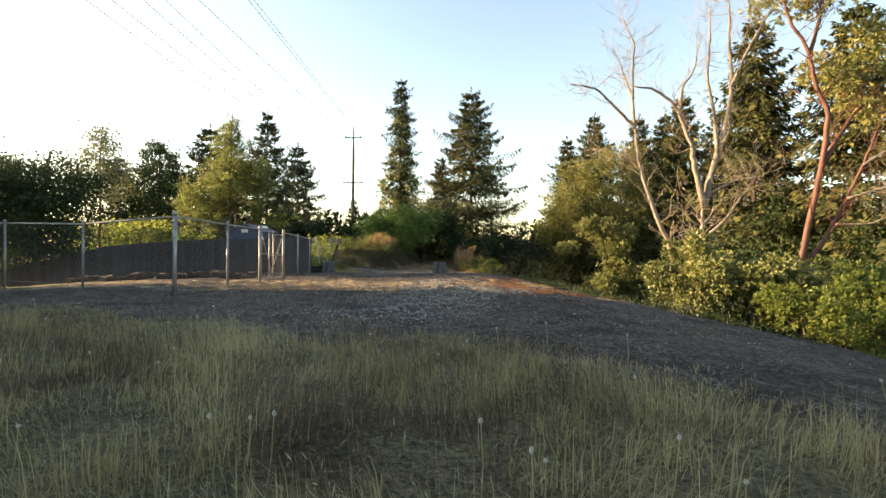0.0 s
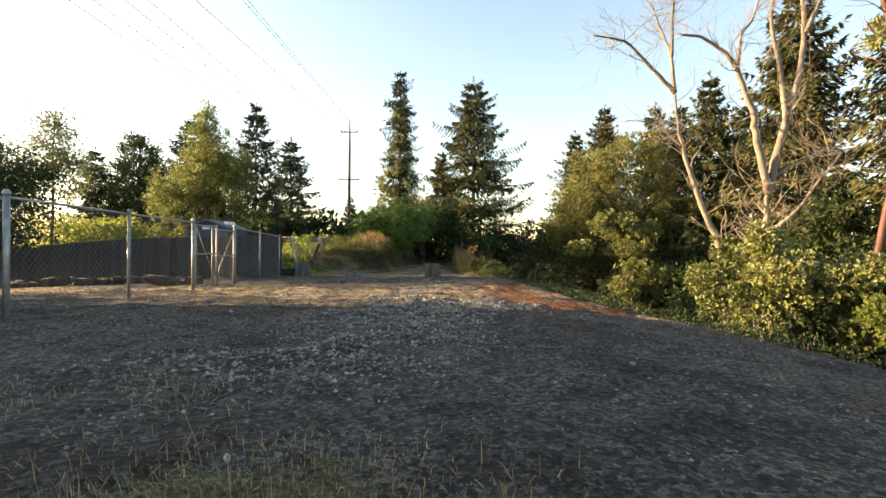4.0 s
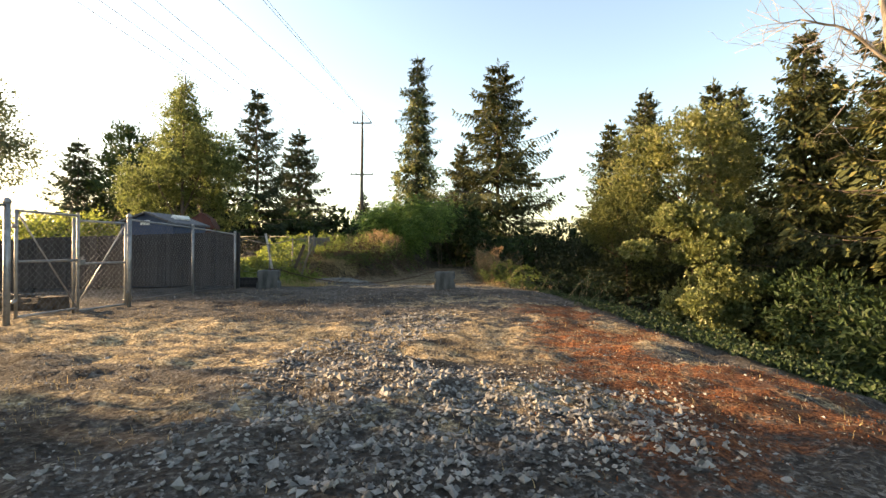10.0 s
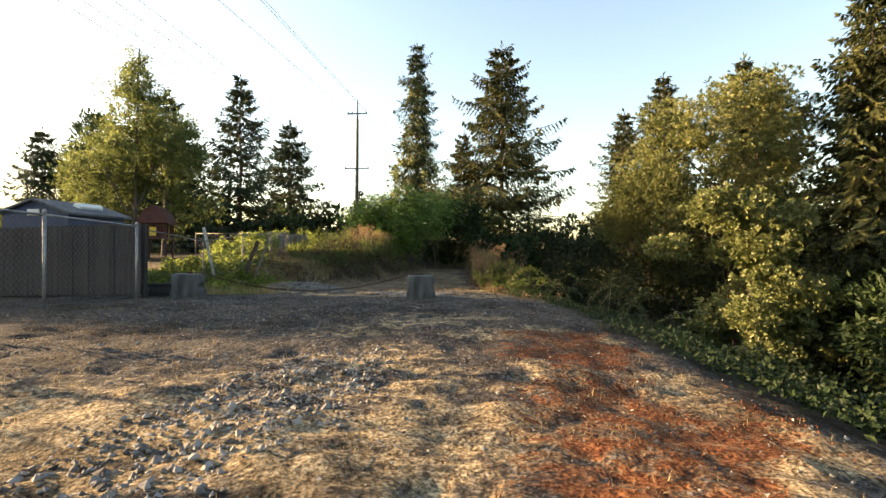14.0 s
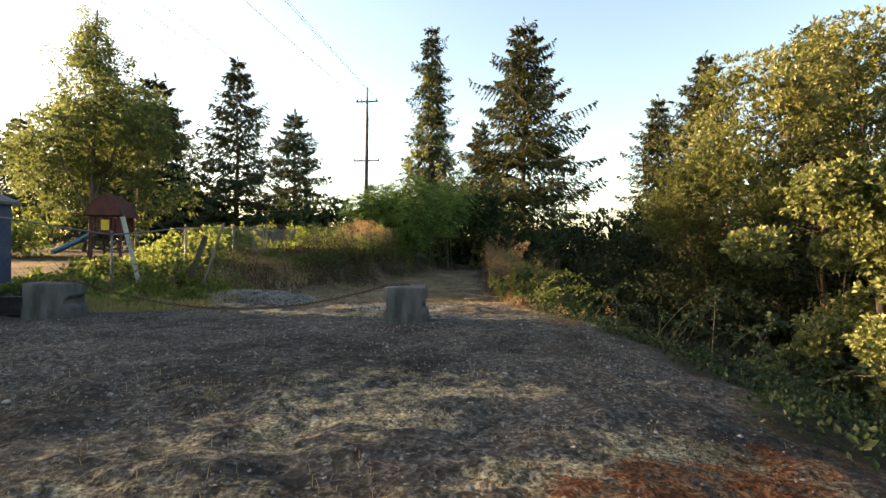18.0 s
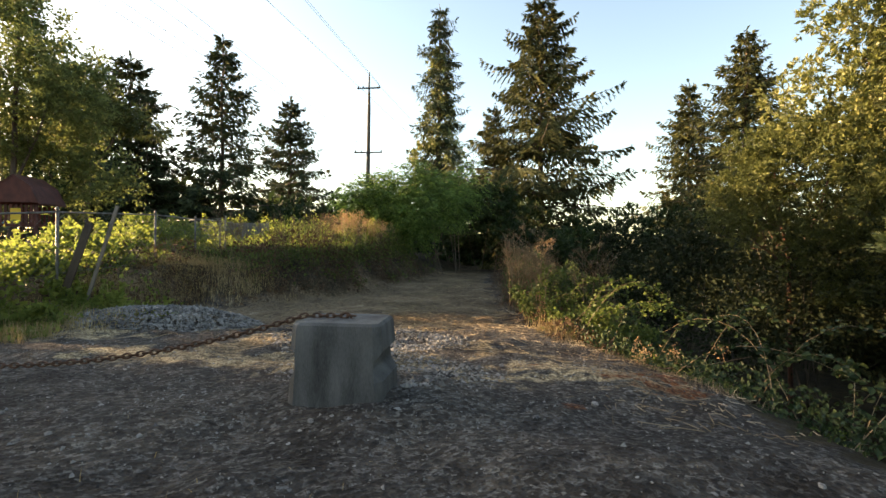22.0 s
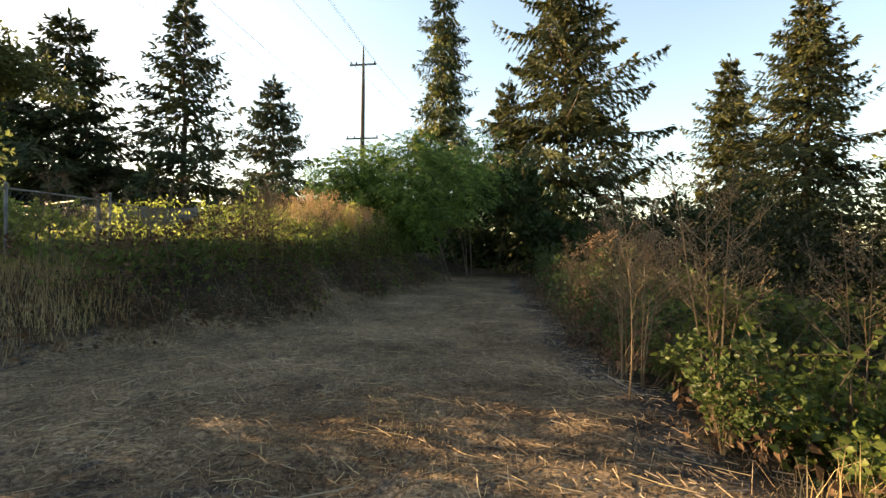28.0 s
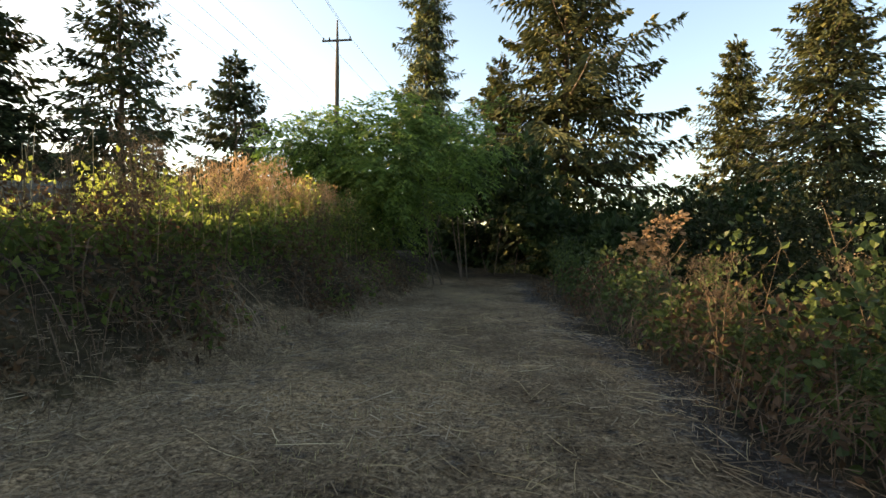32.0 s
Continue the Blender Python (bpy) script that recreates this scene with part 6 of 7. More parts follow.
P = on_ground(16000, 0.6, 3.2, 26.4, 31, lambda x, y: smooth(-0.4, 0.1, x - brink(y)) * smooth(1.0, 0.4, x - brink(y)) * smooth(0.3, 0.6, fbm(x * 2, y * 2, 97)))
V, F = blades(P, rng.uniform(0.04, 0.14, len(P)), rng.uniform(0.002, 0.004, len(P)), 2.4)
tagged(obj("brink_straw", V, F, M_LITTER), "dry brown straw and stems along the brink", "dead stems", kind="stuff")
P, D = carpet(60000, -8.0, 3.0, 29, 44, lambda x, y: np.maximum(smooth(0.0, 0.5, foot(y) - x) * smooth(0.4, 0.6, fbm(x * 1.5, y * 1.5, 92) + 0.02), smooth(0.1, 0.5, x - brink(y)) * smooth(1.6, 0.9, x - brink(y)) * smooth(0.4, 0.6, fbm(x * 1.7, y * 1.7, 94) + 0.04)), lambda x, y: np.interp(y, [29, 32, 36, 44], [0.15, 0.5, 0.75, 1.0]) * np.maximum(smooth(-0.2, 1.6, foot(y) - x), smooth(-0.2, 1.0, x - brink(y))))
leaf_stuff("withered_leaves", P, D, 0.085, M_DEADLEAF, "brown withered leaves caught in the brambles", "dead leaves", 0.5)


def clump(label, r, h, n, leaf, mat, seed):
    """A low leafy bush: arching stems with leaves along them."""
    t = thing("bramble_bush", Matrix.Identity(4), label, "bramble", "bramble bushes")
    w, PP, DD = Mesh(), [], []
    q = np.random.default_rng(seed)
    s = np.linspace(0, 1, 6)
    for k in range(15):
        a, ln, up = q.uniform(0, 6.28), r * q.uniform(0.5, 1.35), h * q.uniform(0.5, 1.25)
        pts = np.stack([np.cos(a) * ln * s, np.sin(a) * ln * s, up * (1.9 * s - 1.15 * s * s) / 0.785 - 0.05 * (1 - s)], 1)
        w.tube(pts, np.linspace(0.004, 0.0015, 6), 3)
        f = 0.25 + 0.75 * q.random(n // 15)
        P = np.stack([np.interp(f, s, pts[:, c]) for c in range(3)], 1) + q.normal(0, 0.045, (len(f), 3))
        PP.append(P)
        DD.append(np.stack([np.cos(a) + q.normal(0, 0.9, len(f)), np.sin(a) + q.normal(0, 0.9, len(f)), q.normal(0.1, 0.4, len(f))], 1))
    tagged(w.make("stem", M_STALK, t), kind="stuff")
    P, D = np.concatenate(PP), np.concatenate(DD)
    L = leaf * q.uniform(0.6, 1.35, len(P))
    V, F = leaves_round(P, D, L, L * 0.72)
    tagged(obj("leaf", V, F, mat, t), kind="stuff")
    return t


low_bush = clump("low bramble bush with bright green leaves at the brink", 0.5, 0.46, 1500, 0.052, M_LITBRAMBLE, 3)
tall_bush = clump("leafy bush with dry stems beside the path", 0.46, 1.0, 1100, 0.07, M_BRAMBLE, 4)
for k, (x, y, sc) in enumerate(((1.75, 30.4, 1.0), (1.5, 31.1, 0.9), (2.3, 30.9, 1.1), (2.7, 31.5, 1.1), (2.0, 31.9, 1.0), (4.0, 28.9, 1.4), (4.6, 28.5, 1.5), (5.2, 28.0, 1.4), (3.3, 29.9, 1.2), (5.9, 26.6, 1.4))):
    m4 = at(x, y, 0, 67 * k, sc) @ Matrix.Diagonal((1, 1, 0.85 if x > 3 else 1.1, 1))
    if k:
        copy_thing(low_bush, m4)
    else:
        low_bush.matrix_basis = m4
for k, (x, y, sc) in enumerate(((0.75, 31.0, 0.6), (1.25, 31.5, 0.7), (0.9, 32.5, 0.66), (1.5, 32.4, 0.75), (0.6, 33.4, 0.6), (1.2, 33.6, 0.72), (1.8, 33.3, 0.85), (0.75, 34.4, 0.85), (1.5, 34.8, 1.0), (0.55, 35.6, 0.8), (1.3, 36.2, 1.0))):
    m4 = at(x, y, 0, 101 * k, sc)
    if k:
        copy_thing(tall_bush, m4)
    else:
        tall_bush.matrix_basis = m4


def leafy_canes(n, spot, away, label, mat):
    """Long bramble canes that arch out, with leaves in threes along them."""
    t = thing("bramble_cane", Matrix.Identity(4), label, "bramble")
    w, PP, DD = Mesh(), [], []
    s = np.linspace(0, 1, 9)
    for k in range(n):
        x, y = spot()
        a = away + rng.normal(0, 0.8)
        ln, up = rng.uniform(0.8, 1.9), rng.uniform(0.5, 1.15)
        pts = np.stack([x + np.cos(a + 0.3 * s) * ln * s, y + np.sin(a + 0.3 * s) * ln * s, z_at(x, y) + up * (2.3 * s - 1.75 * s ** 2) / 0.75], 1)
        pts[:, 2] = np.maximum(pts[:, 2], height(pts[:, 0], pts[:, 1]) + 0.03)
        w.tube(pts, np.linspace(0.006, 0.002, 9), 4)
        f = np.repeat(np.linspace(0.2, 1, 13), 5)
        PP.append(np.stack([np.interp(f, s, pts[:, c]) for c in range(3)], 1) + rng.normal(0, 0.025, (65, 3)))
        DD.append(np.stack([rng.normal(0, 1, 65), rng.normal(0, 1, 65), rng.normal(0.05, 0.35, 65)], 1))
    tagged(w.make("stem", M_STALK, t), kind="stuff")
    P, D = np.concatenate(PP), np.concatenate(DD)
    L = rng.uniform(0.04, 0.09, len(P))
    V, F = leaves_round(P, D, L, L * 0.7)
    tagged(obj("leaf", V, F, mat, t), kind="stuff")
    return t


def brink_spot():
    y = rng.uniform(29.6, 36.0)
    return float(brink(y)) + rng.uniform(0.35, 1.7), y


def ravine_spot():
    y = rng.uniform(22.5, 30.0)
    return float(brink(y)) + rng.uniform(0.7, 2.6), y


leafy_canes(42, brink_spot, 0.2, "arching bramble canes over the brink, leaves coloured as sunlit", M_LITBRAMBLE)
leafy_canes(26, ravine_spot, 0.0, "arching bramble canes over the slope of the ravine", M_SHADEBRAMBLE)


def stalk(h, seed):
    """A dry hedge weed: stem, forking side stems, brittle seed heads."""
    rr = random.Random(seed)
    t = thing("dry_stalk", Matrix.Identity(4), "tall dry weed stalk with brown seed heads", "weed", "dry stalks")
    w = Mesh()
    b = np.array([rr.gauss(0, 0.1), rr.gauss(0, 0.1), 0])
    zz = np.linspace(-0.1, h, 7)
    main = np.stack([b[0] * (zz / h) ** 2 * 1.5, b[1] * (zz / h) ** 2 * 1.5, zz], 1)
    w.tube(main, np.linspace(0.0065, 0.003, 7), 5)
    tips = [main[-1]]
    for k in range(13):
        f = rr.uniform(0.35, 0.97)
        p = np.array([np.interp(f * h, zz, main[:, c]) for c in range(3)])
        a = rr.uniform(0, 6.28)
        ln = rr.uniform(0.14, 0.34) * h * (1.15 - f)
        q = p + np.array([math.cos(a) * ln * 0.6, math.sin(a) * ln * 0.6, ln])
        w.tube([p, (p + q) / 2 + [0, 0, -0.02], q], [0.0035, 0.0025, 0.002], 3)
        tips.append(q)
        for j in range(2):
            a2 = a + rr.gauss(0, 0.8)
            q2 = (p + q) / 2 + np.array([math.cos(a2) * ln * 0.35, math.sin(a2) * ln * 0.35, ln * 0.5])
            w.tube([(p + q) / 2, q2], [0.0025, 0.0018], 3)
            tips.append(q2)
    w.make("stem", M_STALK, t)
    tips = np.array(tips)
    P = np.repeat(tips, 9, 0) + rng.normal(0, 0.035, (len(tips) * 9, 3))
    L = rng.uniform(0.012, 0.032, len(P))
    V, F = leaves(P, rng.normal(0, 1, P.shape) + [0, 0, 0.4], L, L * 0.5)
    tagged(obj("seed_head", V, F, M_STALK, t), kind="stuff")
    P = np.repeat(main[1:5], 5, 0) + rng.normal(0, 0.02, (20, 3))
    V, F = leaves(P, rng.normal(0, 1, P.shape) + [0, 0, -0.5], rng.uniform(0.03, 0.07, 20), 0.012)
    tagged(obj("leaf", V, F, M_DEADTANGLE, t), kind="stuff")
    return t


masters = [stalk(h, i) for i, h in enumerate((1.7, 1.4, 1.9, 1.15, 1.55))]
spots = [(1.9, 35.2), (1.6, 36.0), (0.4, 32.0), (2.5, 34.6), (2.9, 35.1), (3.1, 34.7), (0.9, 34.6), (1.1, 35.5), (0.7, 36.4), (2.6, 33.0), (0.35, 37.0), (0.5, 38.2)]
for k in range(34):
    y = 33.4 + 9 * rng.random() ** 1.2
    spots.append((float(foot(y)) - 0.9 - 2.6 * rng.random(), y))
for k in range(16):
    spots.append((-5.4 - 2.6 * rng.random(), 40 + 2.6 * rng.random()))
for k, (x, y) in enumerate(spots):
    src = masters[k % 5]
    m4 = at(x, y, 0, rng.uniform(0, 360), rng.uniform(0.75, 1.05)) @ pose(0, 0, 0, rng.normal(0, 5), rng.normal(0, 5), 0)
    if k < 5:
        src.matrix_basis = m4
    else:
        copy_thing(src, m4)

def dry_shrub(h, seed, label):
    """A dead many-stemmed perennial: upright stems, slanting side stems, brown seed sprays."""
    rr = random.Random(seed)
    t = thing("dry_shrub", Matrix.Identity(4), label, "weed", "dry shrubs")
    tips = []
    for k in range(3):
        w = Mesh()
        a = rr.uniform(0, 6.28)
        r0, r1 = rr.uniform(0.01, 0.07), rr.uniform(0.12, 0.4)
        hh = h * rr.uniform(0.72, 1.0)
        zz = np.linspace(-0.1, hh, 8)
        q = np.clip(zz / hh, 0, 1)
        main = np.stack([math.cos(a) * (r0 + (r1 - r0) * q ** 1.5) + 0.012 * np.sin(5 * q + k), math.sin(a) * (r0 + (r1 - r0) * q ** 1.5) + 0.012 * np.cos(6 * q), zz], 1)
        w.tube(main, np.linspace(0.0095, 0.003, 8) * rr.uniform(0.75, 1.2), 5)
        tips.append(main[-1])
        for j in range(14):
            f = rr.uniform(0.38, 0.98)
            p0 = np.array([np.interp(f * hh, zz, main[:, c]) for c in range(3)])
            b = a + rr.gauss(0, 1.3)
            ln = rr.uniform(0.22, 0.5) * h * (1.12 - f)
            e = p0 + np.array([math.cos(b) * ln * 0.75, math.sin(b) * ln * 0.75, ln * rr.uniform(0.45, 0.9)])
            w.tube([p0, p0 * 0.45 + e * 0.55 + [0, 0, -0.03 * ln], e], [0.0042, 0.003, 0.0018], 3)
            tips.append(e)
            for i in range(3):
                g = rr.uniform(0.35, 0.9)
                m0 = p0 * (1 - g) + e * g
                b2 = b + rr.gauss(0, 0.9)
                e2 = m0 + np.array([math.cos(b2) * ln * 0.3, math.sin(b2) * ln * 0.3, ln * rr.uniform(0.15, 0.42)])
                w.tube([m0, e2], [0.0024, 0.0014], 3)
                tips.append(e2)
        w.make("stem", M_STALK, t)
    tips = np.array(tips)
    P = np.repeat(tips, 6, 0) + rng.normal(0, 0.024, (len(tips) * 6, 3))
    L = rng.uniform(0.012, 0.034, len(P))
    V, F = leaves(P, rng.normal(0, 1, P.shape) + [0, 0, 0.5], L, L * 0.55)
    tagged(obj("seed_head", V, F, M_STALK, t, "brittle brown seed sprays"), kind="stuff")
    P = np.stack([rng.normal(0, 0.16, 60), rng.normal(0, 0.16, 60), rng.uniform(0.1, 0.75, 60) * h], 1)
    V, F = leaves(P, rng.normal(0, 1, P.shape) + [0, 0, -0.9], rng.uniform(0.03, 0.08, 60), 0.014)
    tagged(obj("leaf", V, F, M_DEADLEAF, t, "hanging withered leaves"), kind="stuff")
    return t


shrubs = [dry_shrub(2.15, 41, "tall dead shrub of dry brown stems beside the path"), dry_shrub(1.75, 42, "dead brown shrub with feathery seed sprays"), dry_shrub(2.3, 43, "tall dead shrub of dry brown stems beside the path")]
shrub_spots = ((0.58, 32.95, 0, 0.9), (1.1, 31.95, 1, 1.0), (0.62, 32.5, 1, 1.0), (2.3, 33.0, 0, 0.9), (0.94, 31.75, 2, 1.0), (0.5, 32.75, 0, 0.85), (1.95, 31.65, 2, 0.95), (1.1, 34.2, 1, 0.95), (0.5, 36.2, 1, 0.8), (2.8, 34.4, 1, 1.0),
               (-5.3, 36.4, 0, 0.85), (-5.9, 37.1, 1, 1.0), (-5.0, 37.5, 1, 0.9), (-6.7, 38.0, 2, 0.8), (-7.6, 38.8, 0, 0.8))
for k, (x, y, i, sc) in enumerate(shrub_spots):
    m4 = at(x, y, 0, 83 * k, sc)
    if k == i and k < 3:
        shrubs[i].matrix_basis = m4
    elif k == 4:
        shrubs[2].matrix_basis = m4
    else:
        copy_thing(shrubs[i], m4)
# shrub with sun-bleached leaves farther along, over the brambles
gold_bush = clump("leafy bush with bleached golden leaves over the brambles", 0.55, 1.75, 900, 0.09, M_GOLD, 6)
gold_bush.matrix_basis = at(1.45, 41.4, 0, 30)
# dead canes leaning and crossing in the hedge beside the path
m = Mesh()
canes_rng = np.random.default_rng(91)
for k in range(70):
    y = canes_rng.uniform(32.6, 39.5)
    x = float(brink(y)) + canes_rng.uniform(0.15, 1.4)
    ln, a, up = canes_rng.uniform(0.5, 1.5), canes_rng.uniform(0, 6.28), canes_rng.uniform(0.25, 1.2)
    z0 = z_at(x, y)
    e = np.array([x + 0.3 + math.cos(a) * ln * 0.55, y + math.sin(a) * ln * 0.55, z0 + ln * up])
    mid = (np.array([x, y, z0]) + e) / 2 + [canes_rng.normal(0, 0.09), canes_rng.normal(0, 0.09), 0.08 * ln]
    r = canes_rng.uniform(0.002, 0.0045)
    m.tube([(x, y, z0 - 0.04), mid, e], [r, r * 0.8, r * 0.4], 4)
tagged(m.make("dead_canes", M_STALK), "grey-brown dead canes leaning across the hedge", "weeds", kind="stuff")
# straight pale stems rising through the weeds of the bank
m = Mesh()
for k in range(150):
    y = rng.uniform(36.5, 43.5)
    x = float(foot(y)) - 1.2 - 2.6 * rng.random()
    z0, hh = z_at(x, y), rng.uniform(0.7, 1.5)
    lx, ly = rng.normal(0, 0.09), rng.normal(0, 0.09)
    m.tube([(x, y, z0 - 0.05), (x + lx * 0.4, y + ly * 0.4, z0 + hh * 0.5), (x + lx, y + ly, z0 + hh)], [0.006, 0.005, 0.003], 4)
tagged(m.make("weed_stems", M_PALESTEM), "straight pale dry stems standing in the bank's weeds", "weeds", kind="stuff")
plume = thing("plume_clump", at(-6.2, 40.6), "clump of golden feathery seed plumes on the bank", "grass", "golden plumes")
w = Mesh()
PP = []
for k in range(34):
    a, r0 = rng.uniform(0, 6.28), rng.uniform(0, 0.45)
    s0 = np.array([math.cos(a) * r0, math.sin(a) * r0, 0])
    tip = s0 * 1.9 + [0, 0, rng.uniform(1.2, 1.95)]
    w.tube([s0, (s0 + tip) / 2 + [0, 0, 0.1], tip], [0.006, 0.005, 0.003], 3)
    q = rng.random(40)
    PP.append(tip + np.stack([rng.normal(0, 0.07, 40), rng.normal(0, 0.07, 40), -0.45 * q], 1) * 1.0)
tagged(w.make("stem", M_STRAW, plume), kind="stuff")
PP = np.concatenate(PP)
V, F = leaves(PP, rng.normal(0, 0.7, PP.shape) + [0, 0, 1], rng.uniform(0.04, 0.11, len(PP)), 0.018)
tagged(obj("seed_head", V, F, M_GOLD, plume), kind="stuff")
for x, y, s in ((-5.6, 41.0, 0.85), (-6.5, 39.6, 0.9), (-5.5, 42.2, 0.85)):
    copy_thing(plume, at(x, y, 0, 90 * x, s))

# fallen dry branch over the brambles
br = thing("dry_branch", pose(0, 0, 0), "dead branch with withered brown leaves lying over brambles", "branch")
pts = [(1.85, 28.15, z_at(1.85, 28.15) - 0.03), (2.45, 28.3, -0.55), (2.95, 28.35, -0.5), (3.55, 28.45, -0.38)]
w = Mesh()
w.tube(pts, [0.014, 0.011, 0.008, 0.004], 5)
tips = []
for k in range(8):
    f = 0.25 + 2.7 * rng.random()
    p = np.array([np.interp(f, range(4), [q[c] for q in pts]) for c in range(3)])
    q = p + [rng.normal(0, 0.1), rng.normal(0, 0.1), rng.uniform(0.08, 0.3)]
    w.tube([p, q], [0.006, 0.003], 3)
    tips += [p + (q - p) * s for s in (0.6, 1.0)]
w.make("stem", M_DEADTANGLE, br)
P = np.repeat(np.array(tips), 14, 0) + rng.normal(0, 0.045, (len(tips) * 14, 3))
V, F = leaves(P, rng.normal(0, 1, P.shape) + [0, 0, -0.3], rng.uniform(0.03, 0.06, len(P)), 0.02)
tagged(obj("withered_leaf", V, F, M_GOLD, br), kind="stuff")

# ---- grass ----
def grass(name, P, h, w, mat, label, lean=0.35, az=None):
    V, F = blades(P, h, w, lean, az)
    return tagged(obj(name, V, F, mat), label, "grass", kind="stuff")


def wind(x, y):
    """The way the grass leans, shared by neighbouring blades."""
    return 6.28 * fbm(x * 0.8, y * 0.8, 18) * 1.5 + rng.normal(0, 0.7, np.shape(x))


def tuft(x, y):
    return 0.25 + 1.25 * fbm(x * 1.9, y * 1.9, 8)


P = on_ground(165000, -9, 6, -1.2, 9.5, lambda x, y: zones(x, y)[2] * (0.2 + 0.8 * smooth(0.3, 0.6, fbm(x * 2, y * 2, 5))) * (np.hypot(x, y) > 0.15) * np.where(y < 0.4, 0.5, 1))
edge = smooth(0.6, -1.8, P[:, 1] - (5.7 - 0.3 * P[:, 0] - 0.22 * P[:, 0] ** 2 * (P[:, 0] > 0))).clip(0.22, 1)
brown = rng.random(len(P)) < smooth(0.46, 0.66, fbm(P[:, 0] * 1.4, P[:, 1] * 1.4, 29)) * 0.8
tall = rng.uniform(0.06, 0.38, len(P)) * tuft(P[:, 0], P[:, 1]) ** 1.4 * edge
for pick, mat, lab in ((~brown, M_MEADOW, "tall dry meadow grass going to seed"), (brown, M_DEADTANGLE, "brown withered grass among the meadow")):
    Q = P[pick]
    grass("meadow_grass", Q, tall[pick], rng.uniform(0.0025, 0.006, len(Q)), mat, lab, 0.7, wind(Q[:, 0], Q[:, 1]))
P = P[rng.random(len(P)) < 0.1]
P[:, 2] += rng.uniform(0.1, 0.36, len(P)) * tuft(P[:, 0], P[:, 1]) * smooth(0.6, -1.8, P[:, 1] - (5.7 - 0.3 * P[:, 0])).clip(0.3, 1)
V, F = leaves(P, rng.normal(0, 0.5, P.shape) + [0, 0, 1], rng.uniform(0.02, 0.06, len(P)), 0.006)
tagged(obj("seed_heads", V, F, M_GRASSHEAD), "pale feathery seed heads over the meadow", "grass", kind="stuff")
P = on_ground(90000, -7.5, 6, 11, 24.5, lambda x, y: (0.05 + zones(x, y)[1]) * (1 - 0.8 * zones(x, y)[0]) * smooth(0.42, 0.62, fbm(x * 3.1, y * 3.1, 15)) * smooth(0, 0.5, brink(y) - x))
Q = on_ground(16000, -6, 5.5, 2.5, 9.0, lambda x, y: np.exp(-((y - (5.7 - 0.3 * x - 0.22 * x * x * (x > 0)) + 2.6 * (fbm(x * 0.7, y * 0.7, 21) - 0.5) + 1.2 * (fbm(x * 1.1 + 5, y * 1.1, 31) - 0.5) - 0.2) / 0.45) ** 2) * smooth(0.4, 0.56, fbm(x * 2.3, y * 2.3, 26)))
grass("meadow_fringe", Q, rng.uniform(0.04, 0.14, len(Q)), rng.uniform(0.004, 0.007, len(Q)), M_STRAW, "bleached short grass along the meadow's edge", 1.2)
grass("straw_grass", P, rng.uniform(0.02, 0.08, len(P)), rng.uniform(0.002, 0.005, len(P)), M_STRAW, "short bleached dry grass between stones", 1.4)
P = on_ground(44000, 0, 5.0, 9, 24, lambda x, y: zones(x, y)[0] * smooth(0.3, 0.5, fbm(x * 3, y * 3, 25)))
grass("rust_sorrel", P, rng.uniform(0.008, 0.03, len(P)), 0.009, M_RUST, "rust-red dried sorrel in low patches", 1.5)
P = on_ground(60000, -5.2, 1.4, 25.5, 47, lambda x, y: zones(x, y)[3] * (0.25 + 0.75 * smooth(0.4, 0.6, fbm(x * 1.7, y * 1.7, 35))) * smooth(0.7, -0.2, x - brink(y)))
grass("path_grass", P, rng.uniform(0.015, 0.075, len(P)), 0.005, M_LITTER, "mown dry grass on the path", 0.8)
# long golden tufts on the bank and by the brambles
P = np.concatenate([on_ground(17000, -7.8, -4.6, 29.0, 34.0, lambda x, y: smooth(0.34, 0.52, fbm(x * 1.5, y * 1.5, 45)) * smooth(-0.1, 0.6, foot(y) - x) * smooth(34.0, 33.0, y) * (np.hypot((x + 5.6) / 1.9, (y - 29.2) / 1.2) > 0.95)), on_ground(8000, -7.5, -4.9, 24.8, 29, lambda x, y: smooth(0.4, 0.56, fbm(x * 1.8, y * 1.8, 47)) * smooth(-5.0, -6.0, x)), on_ground(2600, 0.5, 2.0, 28.9, 31.2, lambda x, y: smooth(0.55, 0.05, np.hypot(x - 1.2, (y - 30.0) * 0.7)))])
grass("golden_tufts", P, rng.uniform(0.14, 0.42, len(P)) * (0.35 + 0.9 * fbm(P[:, 0] * 2.2, P[:, 1] * 2.2, 46)), rng.uniform(0.004, 0.008, len(P)), M_STRAW, "long golden dry grass in tufts", 0.65)


